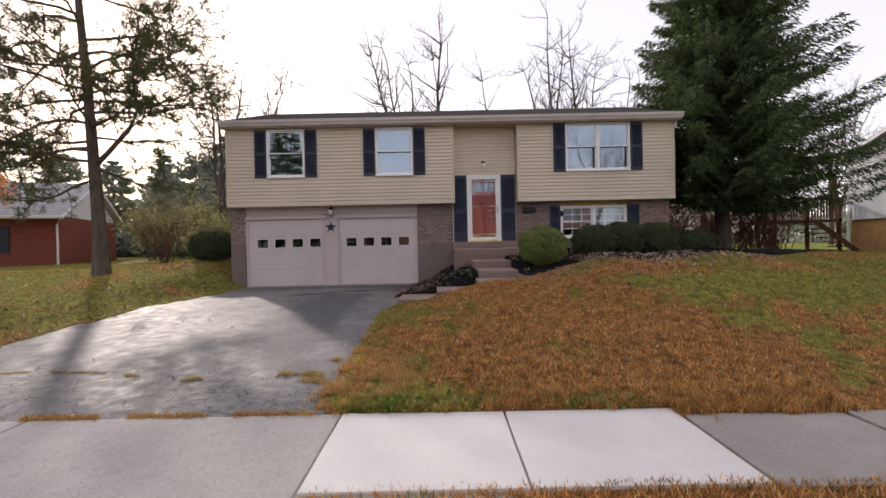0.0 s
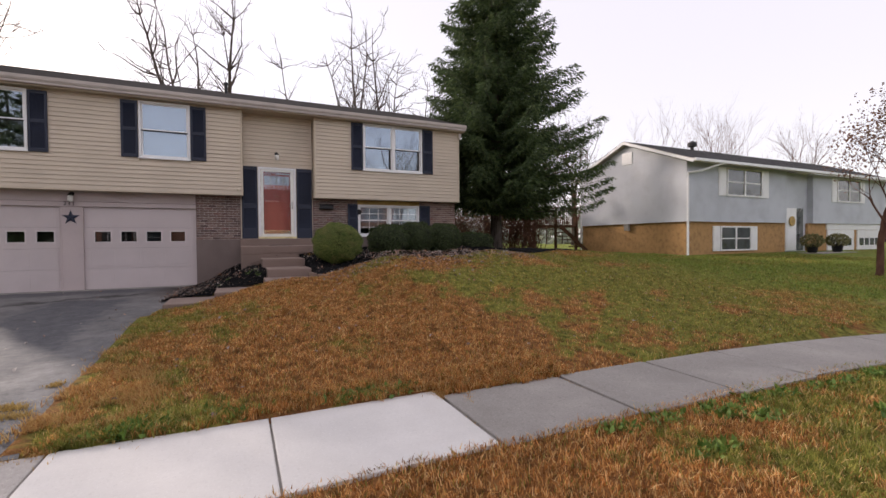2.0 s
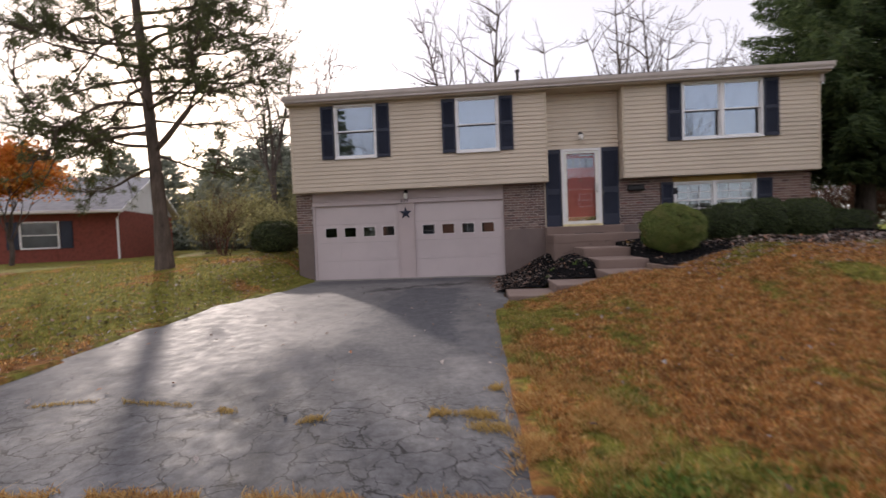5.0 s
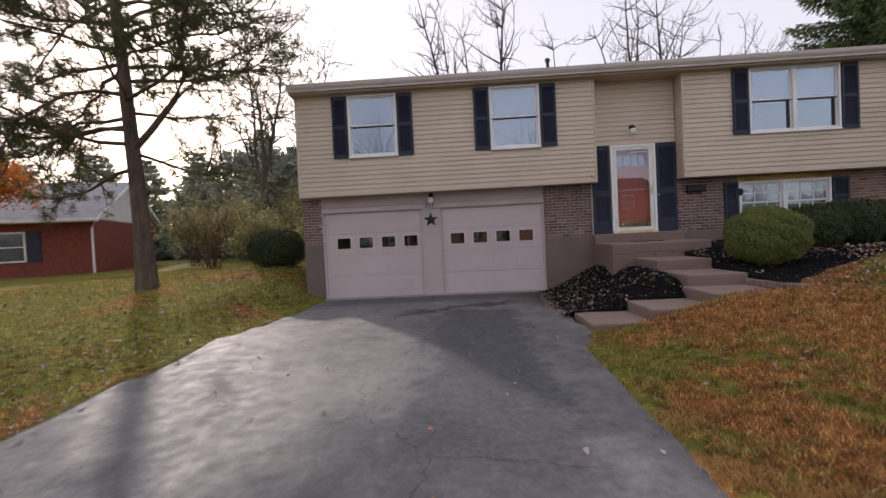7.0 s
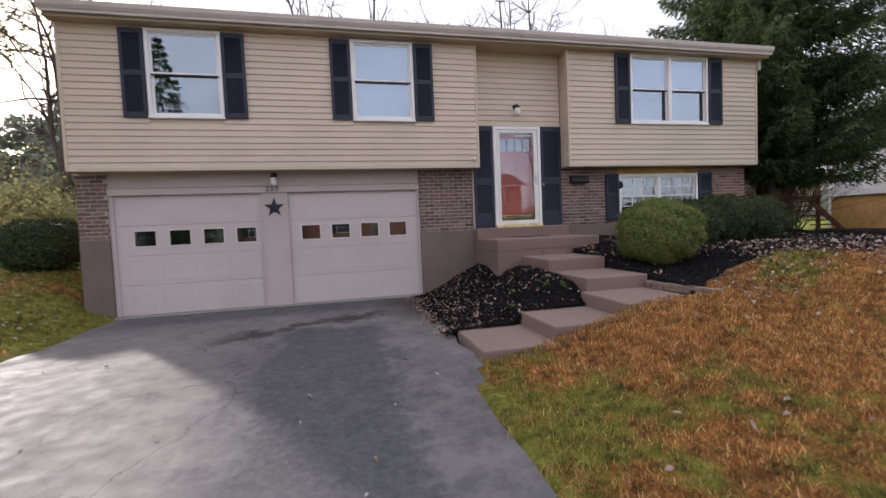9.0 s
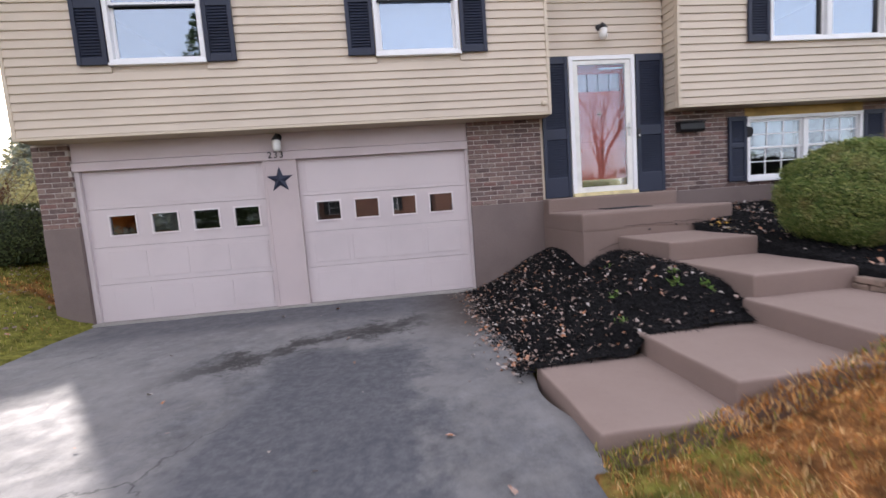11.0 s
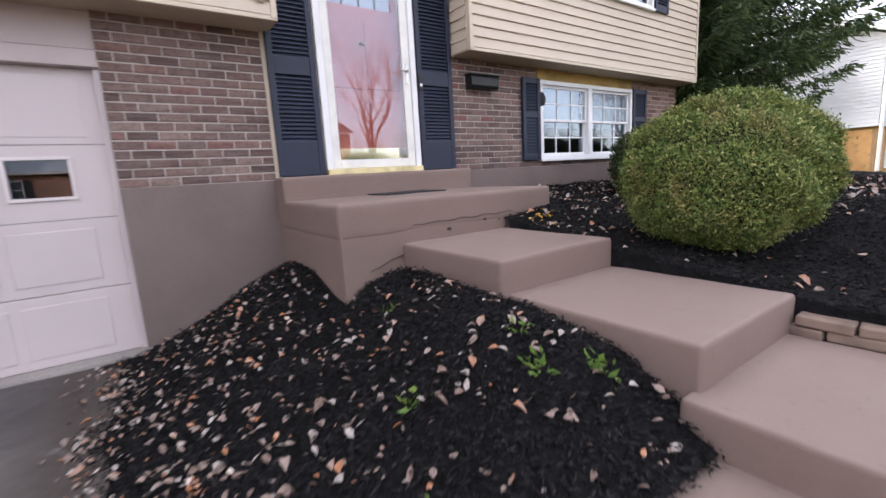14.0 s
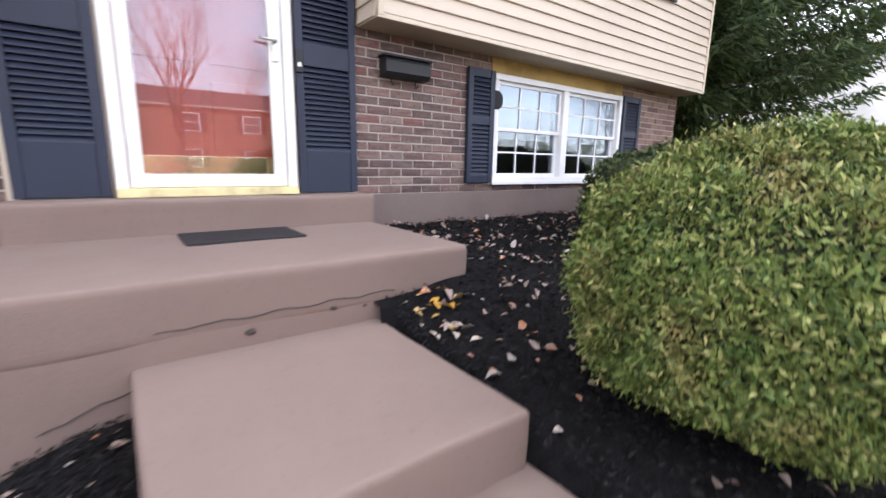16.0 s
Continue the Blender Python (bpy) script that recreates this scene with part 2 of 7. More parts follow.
def make_concrete(name, colour, vary=0.16, speck=0.25):
    n = Nodes(name)
    col = n.ramp(n.noise(1.3, 7, 0.6), [(0.3, tuple(c * (1 - vary) for c in colour)), (0.55, colour), (0.75, tuple(min(1, c * (1 + vary)) for c in colour))])
    pale = n.ramp(n.noise(55, 3, 0.7, (1.0, 1.0, 1.0)), [(0.56, 0.0), (0.66, 1.0)])
    col = n.mix(n.maths("MULTIPLY", pale, speck * 0.8), col, tuple(min(1, c * 1.7) for c in colour))
    spots = n.ramp(n.noise(38, 4, 0.7), [(0.36, 1.0), (0.44, 0.0)])
    col = n.mix(n.maths("MULTIPLY", spots, speck), col, tuple(c * 0.5 for c in colour))
    stain = n.ramp(n.noise(5, 9, 0.75), [(0.6, 0.0), (0.72, 1.0)])
    col = n.mix(n.maths("MULTIPLY", stain, speck), col, tuple(c * 0.55 for c in colour))
    h = n.maths("ADD", n.noise(160, 3), n.maths("MULTIPLY", n.noise(25, 4), 0.6))
    return n.finish(col, 0.85, h, 0.35, 0.006, spec=0.3)


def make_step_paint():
    """Brown floor paint, scuffed and dusty; upward faces coloured paler, as skylight makes treads."""
    n = Nodes("brown_step_paint")
    base = (0.220, 0.159, 0.134)
    col = n.ramp(n.noise(1.3, 7, 0.6), [(0.3, tuple(c * 0.92 for c in base)), (0.55, base), (0.75, tuple(c * 1.08 for c in base))])
    # lighter treads: the sky's light on upward faces, mixed into the colour with dust
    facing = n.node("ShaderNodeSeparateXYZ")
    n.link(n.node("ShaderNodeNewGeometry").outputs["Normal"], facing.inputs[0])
    dust_light = n.maths("MULTIPLY", n.span(facing.outputs[2], 0.6, 0.95), n.ramp(n.noise(2.4, 8, 0.7), [(0.25, 0.35), (0.65, 0.75)]))
    col = n.mix(dust_light, col, (0.285, 0.218, 0.187))
    spots = n.ramp(n.noise(34, 5, 0.75), [(0.33, 1.0), (0.42, 0.0)])
    col = n.mix(n.maths("MULTIPLY", spots, 0.22), col, tuple(c * 0.5 for c in base))
    scuff = n.ramp(n.noise(4.2, 9, 0.78, (1, 1, 0.5)), [(0.62, 0.0), (0.74, 1.0)])
    col = n.mix(n.maths("MULTIPLY", scuff, 0.30), col, tuple(c * 0.62 for c in base))
    h = n.maths("ADD", n.noise(150, 3), n.maths("MULTIPLY", n.noise(22, 4), 0.7))
    return n.finish(col, 0.8, h, 0.3, 0.006, spec=0.3)


def grass_colours(n, dry_shift=0.0):
    """Green turf with wide patches of rust-coloured dead grass."""
    x, y = n.axis(0), n.axis(1)
    patch = n.maths("ADD", n.noise(0.6, 5, 0.62), n.maths("MULTIPLY", n.noise(2.3, 6, 0.7), 0.78))
    lean = n.maths("MULTIPLY", n.maths("MULTIPLY", n.span(x, 7.0, 2.2), n.span(x, -2.0, 0.9)), n.span(y, 14, 8))
    patch = n.maths("ADD", patch, n.maths("MULTIPLY", lean, 0.18))
    band = n.maths("MULTIPLY", n.maths("MULTIPLY", n.span(y, 6.0, 6.7), n.span(y, 8.3, 7.5)), n.span(x, 1.6, 2.6))
    patch = n.maths("SUBTRACT", patch, n.maths("MULTIPLY", band, 0.14))
    bank = n.span(x, -4.0, -6.0)
    patch = n.maths("ADD", patch, n.maths("MULTIPLY", bank, -0.06))
    front = n.maths("MULTIPLY", n.span(y, 5.2, 3.8), n.maths("MULTIPLY", n.span(x, 6.0, 3.5), n.span(x, -0.6, 0.4)))
    patch = n.maths("ADD", patch, n.maths("MULTIPLY", front, 0.06))
    patch = n.maths("ADD", patch, n.maths("MULTIPLY", n.maths("MULTIPLY", n.span(y, 2.6, 1.6), n.span(x, 2.9, 1.9)), 0.16))
    patch = n.maths("SUBTRACT", patch, n.maths("MULTIPLY", n.maths("MULTIPLY", n.span(y, 2.6, 1.6), n.span(x, 2.0, 3.0)), 0.12))
    dry = n.ramp(n.maths("ADD", patch, dry_shift), [(0.885, 0.0), (1.09, 1.0)])
    return dry


def clumps(n, colour):
    """Tufts a hand wide, darker and paler by turns."""
    shade = n.ramp(n.noise(7.5, 4, 0.7), [(0.3, 0.34), (0.48, 0.95), (0.72, 1.55)])
    fresh = n.maths("MULTIPLY", n.span(n.axis(0), 9.5, 12.5), 0.6)
    colour = n.mix(fresh, colour, (0.16, 0.235, 0.045))
    return n.mix(1.0, colour, shade, "MULTIPLY")


def make_turf():
    n = Nodes("turf")
    dry = grass_colours(n)
    green = n.ramp(n.noise(9, 6, 0.7), [(0.3, (0.09, 0.095, 0.018)), (0.6, (0.215, 0.205, 0.045)), (0.8, (0.32, 0.265, 0.075))])
    rust = n.ramp(n.noise(12, 6, 0.7), [(0.3, (0.13, 0.06, 0.022)), (0.6, (0.29, 0.135, 0.048)), (0.8, (0.42, 0.24, 0.10))])
    h = n.maths("ADD", n.noise(60, 4), n.noise(14, 4))
    return n.finish(clumps(n, n.mix(dry, green, rust)), 0.95, h, 0.9, 0.03, spec=0.1)


def make_blade():
    n = Nodes("grass_blade")
    dry = grass_colours(n)
    isl = n.island()
    green = n.ramp(isl, [(0.0, (0.12, 0.145, 0.024)), (0.5, (0.26, 0.26, 0.056)), (0.85, (0.39, 0.345, 0.09)), (1.0, (0.46, 0.36, 0.18))])
    rust = n.ramp(isl, [(0.0, (0.19, 0.078, 0.024)), (0.35, (0.46, 0.195, 0.055)), (0.72, (0.66, 0.36, 0.125)), (1.0, (0.78, 0.56, 0.28))])
    pick = n.ramp(n.maths("ADD", dry, n.maths("MULTIPLY", n.maths("SUBTRACT", n.maths("FRACT", n.maths("MULTIPLY", isl, 37.0)), 0.5), 1.25)), [(0.45, 0.0), (0.55, 1.0)])
    return n.finish(clumps(n, n.mix(pick, green, rust)), 0.75, spec=0.25, thin=0.4)


def make_island(name, stops, rough=0.7, spec=0.3, noise_scale=2.0, thin=0.0):
    """Leaves, needles, chips: each island its own shade of the ramp."""
    n = Nodes(name)
    f = n.maths("ADD", n.maths("MULTIPLY", n.island(), 0.7), n.maths("MULTIPLY", n.noise(noise_scale, 3), 0.35))
    return n.finish(n.ramp(f, stops), rough, spec=spec, thin=thin)


def make_boxwood():
    n = Nodes("boxwood_leaf")
    col = n.ramp(n.island(), [(0.0, (0.055, 0.10, 0.024)), (0.4, (0.15, 0.215, 0.05)), (0.75, (0.28, 0.335, 0.085)), (1.0, (0.52, 0.50, 0.20))])
    tips = n.ramp(n.noise(3.6, 5, 0.65), [(0.52, 0.0), (0.70, 0.7)])
    col = n.mix(tips, col, n.ramp(n.island(), [(0.0, (0.20, 0.18, 0.06)), (0.5, (0.38, 0.32, 0.13)), (1.0, (0.44, 0.26, 0.13))]))
    deep = n.ramp(n.noise(7.0, 3), [(0.34, 0.45), (0.46, 0.0)])
    col = n.mix(deep, col, (0.08, 0.17, 0.04))
    return n.finish(col, 0.55, spec=0.35, thin=0.12)


def make_brick():
    n = Nodes("brick")
    c = n.ramp(n.chance(), [(0.0, (0.065, 0.041, 0.041)), (0.25, (0.14, 0.085, 0.078)), (0.5, (0.19, 0.122, 0.105)), (0.7, (0.098, 0.067, 0.066)), (0.88, (0.25, 0.18, 0.155)), (1.0, (0.175, 0.07, 0.062))])
    streak = n.noise(9, 6, 0.7, (0.35, 1, 3))
    c = n.mix(n.maths("MULTIPLY", n.ramp(streak, [(0.4, 0.0), (0.7, 1.0)]), 0.45), c, (0.33, 0.26, 0.22))
    c = n.mix(n.maths("MULTIPLY", n.ramp(n.noise(45, 5), [(0.35, 1.0), (0.5, 0.0)]), 0.5), c, (0.08, 0.055, 0.05))
    return n.finish(c, 0.9, n.maths("ADD", n.noise(80, 4), n.noise(20, 3)), 0.5, 0.006, spec=0.25)


def make_shingle(name, dark, light):
    n = Nodes(name)
    c = n.ramp(n.noise(3, 6), [(0.3, dark), (0.7, light)])
    c = n.mix(n.maths("MULTIPLY", n.noise(160, 2), 0.6), c, tuple(v * 1.5 for v in light))
    return n.finish(c, 0.95, n.noise(120, 3), 0.5, 0.005, spec=0.2)


def make_glass(name, tint, gloss):
    """Window glass: mostly clear, with a mirror share."""
    n = Nodes(name)
    clear = n.node("ShaderNodeBsdfTransparent")
    clear.inputs[0].default_value = (*tint, 1)
    shine = n.node("ShaderNodeBsdfGlossy", Roughness=0.015)
    # gloss tinted blue, for a bluer mirrored sky than the veil gives
    shine.inputs[0].default_value = (0.80, 0.90, 1.0, 1)
    w = n.noise(1.6, 2)
    b = n.node("ShaderNodeBump", Strength=0.02, Distance=0.02)
    n.link(w, b.inputs["Height"])
    n.link(b.outputs[0], shine.inputs["Normal"])
    m = n.node("ShaderNodeMixShader")
    m.inputs[0].default_value = gloss
    n.link(clear.outputs[0], m.inputs[1]), n.link(shine.outputs[0], m.inputs[2])
    n.link(m.outputs[0], n.tree.nodes["Material Output"].inputs["Surface"])
    return n.mat


def make_bark(name, dark, light):
    n = Nodes(name)
    f = n.noise(9, 6, 0.65, (1, 1, 0.25))
    return n.finish(n.ramp(f, [(0.3, dark), (0.7, light)]), 0.95, f, 0.8, 0.03, spec=0.15)


ASPHALT = make_asphalt()
CONCRETE_NEW = make_concrete("concrete_new", (0.62, 0.60, 0.58), 0.10, 0.16)
CONCRETE_OLD = make_concrete("concrete_old", (0.30, 0.28, 0.26), 0.2, 0.45)
CONCRETE_APRON = make_concrete("concrete_apron", (0.36, 0.34, 0.325), 0.14, 0.5)
KERB = make_concrete("kerb_concrete", (0.38, 0.37, 0.35))
TURF, BLADE = make_turf(), make_blade()
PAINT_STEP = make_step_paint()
PAINT_FOUND = plain("brown_foundation_paint", (0.178, 0.135, 0.121), 0.75, 0.08, 1.5, 40, 0.3, 0.008)
SIDING = plain("tan_vinyl_siding", (0.59, 0.50, 0.395), 0.55, 0.05, 0.8, 90, 0.08, 0.002, each=0.12)
SIDING_TRIM = plain("tan_corner_trim", (0.60, 0.51, 0.39), 0.5, 0.04)
MAUVE = plain("mauve_paint", (0.50, 0.42, 0.41), 0.6, 0.05, 1.2, 80, 0.1, 0.003)
GARAGE = plain("pale_mauve_door_paint", (0.56, 0.49, 0.485), 0.5, 0.04, 1.0, 70, 0.08, 0.002)
PANE_TRIM = plain("pale_pane_trim", (0.66, 0.60, 0.59), 0.5, 0.04)
WHITE = plain("white_vinyl", (0.80, 0.80, 0.80), 0.4, 0.03)
WHITE_DIRTY = plain("weathered_white_aluminium", (0.78, 0.77, 0.72), 0.45, 0.07, 5)
CREAM = plain("worn_cream_sill_paint", (0.72, 0.62, 0.33), 0.6, 0.15, 9)
OCHRE = plain("bare_ochre_board", (0.45, 0.30, 0.10), 0.8, 0.2, 4)
NAVY = plain("navy_shutter_plastic", (0.014, 0.020, 0.042), 0.58, 0.1, 2, 200, 0.1, 0.001)
BLACK = plain("black_metal", (0.010, 0.010, 0.012), 0.55, 0.1, 4)
CHROME = plain("brushed_nickel", (0.55, 0.54, 0.52), 0.3, 0.05, metal=1.0)
PLATE = plain("polished_plate", (0.86, 0.74, 0.48), 0.14, 0.04, 3, 60, 0.03, 0.001, metal=1.0)
BRASS = plain("aged_brass", (0.30, 0.20, 0.09), 0.4, 0.15, metal=1.0)
DARK_ROOM = plain("unlit_room_plaster", (0.22, 0.20, 0.18), 0.9)
BLIND = plain("pale_blind_fabric", (0.42, 0.44, 0.48), 0.8, 0.04)
RED_DOOR = plain("red_door_paint", (0.42, 0.075, 0.045), 0.4, 0.08, 3)
RUBBER = plain("black_rubber", (0.018, 0.018, 0.020), 0.85, 0.2, 30, 200, 0.5, 0.004)
LAMP_GLASS = plain("frosted_lamp_glass", (0.75, 0.74, 0.70), 0.3, 0.04)
GUTTER = plain("grey_brown_gutter_paint", (0.50, 0.44, 0.405), 0.5, 0.06)
SOFFIT = plain("tan_soffit", (0.45, 0.37, 0.27), 0.7, 0.05)
MORTAR = plain("mortar", (0.43, 0.38, 0.345), 0.95, 0.12, 12, 150, 0.4, 0.004)
CRACK_SHADE = plain("crack_shadow", (0.07, 0.055, 0.05), 0.95)
BRICK = make_brick()
SHINGLE = make_shingle("grey_shingle", (0.07, 0.065, 0.065), (0.13, 0.12, 0.115))
GLASS = make_glass("window_glass", (0.72, 0.77, 0.82), 0.25)
GLASS_LOW = make_glass("lower_window_glass", (0.85, 0.88, 0.90), 0.14)
GLASS_DARK = make_glass("garage_pane_glass", (0.45, 0.45, 0.45), 0.16)
GLASS_DOOR = make_glass("storm_door_glass", (0.93, 0.95, 0.97), 0.085)
MULCH_SOIL = plain("black_mulch_soil", (0.010, 0.0095, 0.0105), 0.95, 0.3, 20, 90, 0.9, 0.03, spec=0.15)
MULCH_CHIP = make_island("black_mulch_chip", [(0.0, (0.004, 0.004, 0.005)), (0.6, (0.014, 0.013, 0.014)), (0.95, (0.035, 0.032, 0.032)), (1.0, (0.05, 0.04, 0.035))], 0.9, 0.2)
LEAF_LITTER = make_island("dead_leaf", [(0.1, (0.10, 0.055, 0.035)), (0.28, (0.24, 0.18, 0.15)), (0.42, (0.44, 0.40, 0.37)), (0.55, (0.15, 0.09, 0.07)), (0.70, (0.34, 0.27, 0.235)), (0.83, (0.38, 0.13, 0.035)), (0.91, (0.60, 0.57, 0.54)), (1.0, (0.45, 0.30, 0.04))], 0.7, 0.3, 60.0)

# ---- ground ----
def smooth(a, b, v):
    t = np.clip((np.asarray(v, float) - a) / (b - a), 0, 1)
    return t * t * (3 - 2 * t)


DRIVE_L, DRIVE_R = -6.75, -1.27


def drive_left(y):
    return np.interp(y, [3.4, 7.0, 9.0, 11.0, 13.3], [-6.92, -7.06, -6.93, -6.60, -6.46])


def drive_right(y):
    return np.interp(y, [3.4, 4.5, 7.8, 8.75, 13.3], [-1.40, -1.45, -1.45, -1.32, -1.27])


def drive_z(y):
    return np.interp(y, [-2.0, 0.45, 3.4, 9.0, 13.3], [0.02, 0.08, 0.16, 0.43, 0.47])


def lawn_z(x, y):
    """The lawn before the lower room: a bank up to the bed below the window."""
    up = np.interp(y, [0.4, 3.3, 4.4, 7.0, 9.0, 10.0, 11.0, 13.2, 30.0], [0.13, 0.19, 0.33, 0.70, 0.92, 1.01, 1.10, 1.12, 1.1])
    far = smooth(7.0, 18.0, x)
    up = up * (1 - far) + far * np.interp(y, [0.4, 3.0, 8.0, 14.0, 30.0], [0.13, 0.22, 0.72, 0.93, 0.95])
    up = up + 0.37 * smooth(1.2, 3.5, x) * (1 - smooth(5.2, 8.0, x)) * smooth(4.6, 8.9, y) * (1 - smooth(9.6, 12.5, y))
    up = up + 0.20 * smooth(4.8, 7.0, x) * (1 - smooth(10.5, 14.0, x)) * smooth(6.0, 11.0, y) * (1 - smooth(12.5, 15.5, y))
    bank = smooth(0, 1, (x - drive_right(y) + 0.05) / 2.4)
    return drive_z(y) + 0.02 + (up - drive_z(y) - 0.02) * bank


def left_z(x, y):
    up = np.interp(y, [0.4, 3.4, 7.0, 10.0, 12.3, 15.0, 30.0], [0.12, 0.20, 0.52, 0.80, 0.99, 1.06, 1.1])
    bank = smooth(0, 1, (drive_left(y) + 0.1 - x) / (1.8 - 0.4 * smooth(9, 13, y)))
    up = up + 0.26 * np.exp(-((x + 8.3) / 1.9) ** 2 - ((y - 14.8) / 2.2) ** 2)
    return drive_z(y) + 0.02 + (up - drive_z(y) - 0.02) * bank


def bumps(x, y):
    return 0.018 * np.sin(2.1 * x + 0.7 * y) * np.sin(1.7 * y - 0.6 * x) + 0.010 * np.sin(5.3 * x + 1.1) * np.sin(4.7 * y)


def ground_z(x, y):
    """The turf's height anywhere."""
    x, y = np.asarray(x, float), np.asarray(y, float)
    z = np.where(x > (DRIVE_L + DRIVE_R) / 2, lawn_z(x, y), left_z(x, y))
    z = z + bumps(x, y) * smooth(3.6, 5.0, y)
    return z


def mound_z(x, y):
    """The black bed between the drive, the porch and the steps."""
    x, y = np.asarray(x, float), np.asarray(y, float)
    rise = smooth(-1.55, 0.35, x)
    z = 0.42 + (0.42 + 0.20 * smooth(10.6, 11.6, y) * smooth(-0.3, 0.5, x)) * rise
    z = z + 0.20 * np.exp(-((x + 0.15) / 0.5) ** 2 - ((y - 12.6) / 0.7) ** 2)
    z = z + 0.16 * np.exp(-((x - 0.25) / 0.5) ** 2 - ((y - 10.8) / 0.6) ** 2)
    z = z - 0.06 * np.exp(-((x + 0.2) / 0.25) ** 2 - ((y - 11.7) / 0.3) ** 2)
    edge = np.interp(y, [9.7, 10.2, 10.44, 10.8, 11.7, 13.2], [0.97, 0.98, 1.02, 1.07, 1.09, 1.09])
    z = z + smooth(-0.5, 0.5, x) * np.where(y < 11.75, edge - np.interp(y, [9.7, 10.2, 10.8, 11.4, 11.7], [0.87, 0.92, 1.03, 1.10, 1.08]), 0)
    front = np.interp(x, [-1.5, -1.3, -0.56, -0.44, 0.44], [0.45, 0.545, 0.56, 0.70, 0.715])
    z = front + (z - front) * np.clip((y - 9.70) / 0.45, 0, 1)
    return z + 0.012 * np.sin(9 * x + 2 * y) * np.sin(8 * y - 3 * x)


def bed_z(x, y):
    """The black bed below the lower window."""
    x, y = np.asarray(x, float), np.asarray(y, float)
    up = np.interp(y, [8.0, 8.9, 9.9, 10.8, 11.7, 13.2], [0.84, 0.94, 1.03, 1.15, 1.28, 1.47])
    up = up + 0.27 * smooth(1.9, 3.4, x) * (1 - smooth(9.2, 11.8, y))
    up = up + 0.14 * np.exp(-((x - 1.95) / 0.45) ** 2) * smooth(11.3, 12.1, y) * (1 - smooth(12.2, 12.9, y))
    low = ground_z(x, y) + 0.05
    s = smooth(6.6, 8.6, x)
    up = np.where((x < 2.0) & (y > 11.76), np.minimum(up, 1.45), up)
    return up * (1 - s) + low * s + 0.012 * np.sin(7 * x + 2 * y) * np.sin(9 * y - 3 * x)


def sheet(xs, ys, height):
    gx, gy = np.meshgrid(xs, ys)
    v = np.stack([gx, gy, height(gx, gy)], -1).reshape(-1, 3)
    w = len(xs)
    i = (np.arange(len(ys) - 1)[:, None] * w + np.arange(w - 1)).ravel()
    return v, np.stack([i, i + 1, i + w + 1, i + w], 1)


def bed_front(x):
    return np.interp(x, [1.4, 2.2, 3.0, 3.9, 5.0, 6.2, 8.0, 10.8], [8.95, 9.25, 9.3, 8.75, 9.0, 9.7, 10.3, 11.8])


def turf_sheet(x, y):
    """The turf, sunk where paving, beds and the house lie on it."""
    z = ground_z(x, y)
    z = np.where((x > drive_left(y) + 0.16) & (x < np.where(y < 8.75, drive_right(y) - 0.16, 1.5)) & (y > 0.2) & (y < 14), drive_z(y) - 0.12, z)
    z = np.where((x > DRIVE_L) & (x < -1.12) & (y > 0.2) & (y < 3.55), drive_z(y) - 0.12, z)
    z = np.where((y > 2.2) & (y < np.where(x < 1.7, 3.36, 3.2)) & (x > -1.3), z - 0.10, z)
    z = np.where((x > -1.35) & (x < 1.55) & (y > 8.9) & (y < 13.5), np.minimum(z, 0.38), z)
    z = np.where((x > -6.8) & (x < 6.8) & (y > 13.3) & (y < 20), 0.30, z)
    z = np.where((x > 1.45) & (x < 10.8) & (y > bed_front(x) + 0.1) & (y < 13.3), np.minimum(z, bed_z(x, y)) - 0.10, z)
    z = np.where(y < 0.35, np.interp(y, [-60.0, -21.0, -8.0, -7.4], [1.0, 0.92, 0.02, -0.25]), z)
    return z


def spaced(lo, hi, step, far_lo, far_hi):
    near = np.arange(lo, hi + 1e-6, step)
    out_lo = lo - np.geomspace(0.5, lo - far_lo, 26)[::-1]
    out_hi = hi + np.geomspace(0.5, far_hi - hi, 26)
    return np.concatenate([out_lo, near, out_hi])


v, f = sheet(spaced(-14, 14, 0.14, -900, 900), spaced(0.36, 21, 0.14, -900, 900), turf_sheet)
tagged(new("ground", mesh_np("ground", v, f, TURF, True)), "autumn lawn turf with green and rust-brown patches", "lawn", kind="structure")

# road, kerb
road = part("road", boxes((-300, 300, -7.6, 0.18, -0.2, -0.02)), ASPHALT)
tagged(road, "worn grey asphalt residential street", "road", kind="structure")
kerb = part("kerb", boxes((DRIVE_R, 300, 0.18, 0.36, -0.2, 0.13), (-300, DRIVE_L, 0.18, 0.36, -0.2, 0.13), bevel=0.02), KERB)
tagged(kerb, "low concrete kerb beside the street", "kerb", kind="structure")

# the drive
def drive_sheet(x, y):
    return drive_z(y) + 0.008 * np.sin(1.3 * x) * np.sin(1.1 * y + 1) + 0.004 * np.sin(6 * x + y) * np.sin(5 * y)


v, f = sheet(np.linspace(DRIVE_L, DRIVE_R, 80), np.linspace(3.485, 13.3, 130), drive_sheet)
across = (v[:, 0] - DRIVE_L) / (DRIVE_R - DRIVE_L)
v[:, 0] = drive_left(v[:, 1]) + across * (drive_right(v[:, 1]) - drive_left(v[:, 1]))
edge = (across < 0.001) | (across > 0.999)
v[edge, 0] += 0.03 * np.sin(v[edge, 1] * 3.1) + 0.025 * np.sin(v[edge, 1] * 7.7 + 1)
tagged(new("driveway", mesh_np("driveway", v, f, ASPHALT, True)), "dark asphalt driveway with cracks and worn grey patches", "driveway", kind="structure")

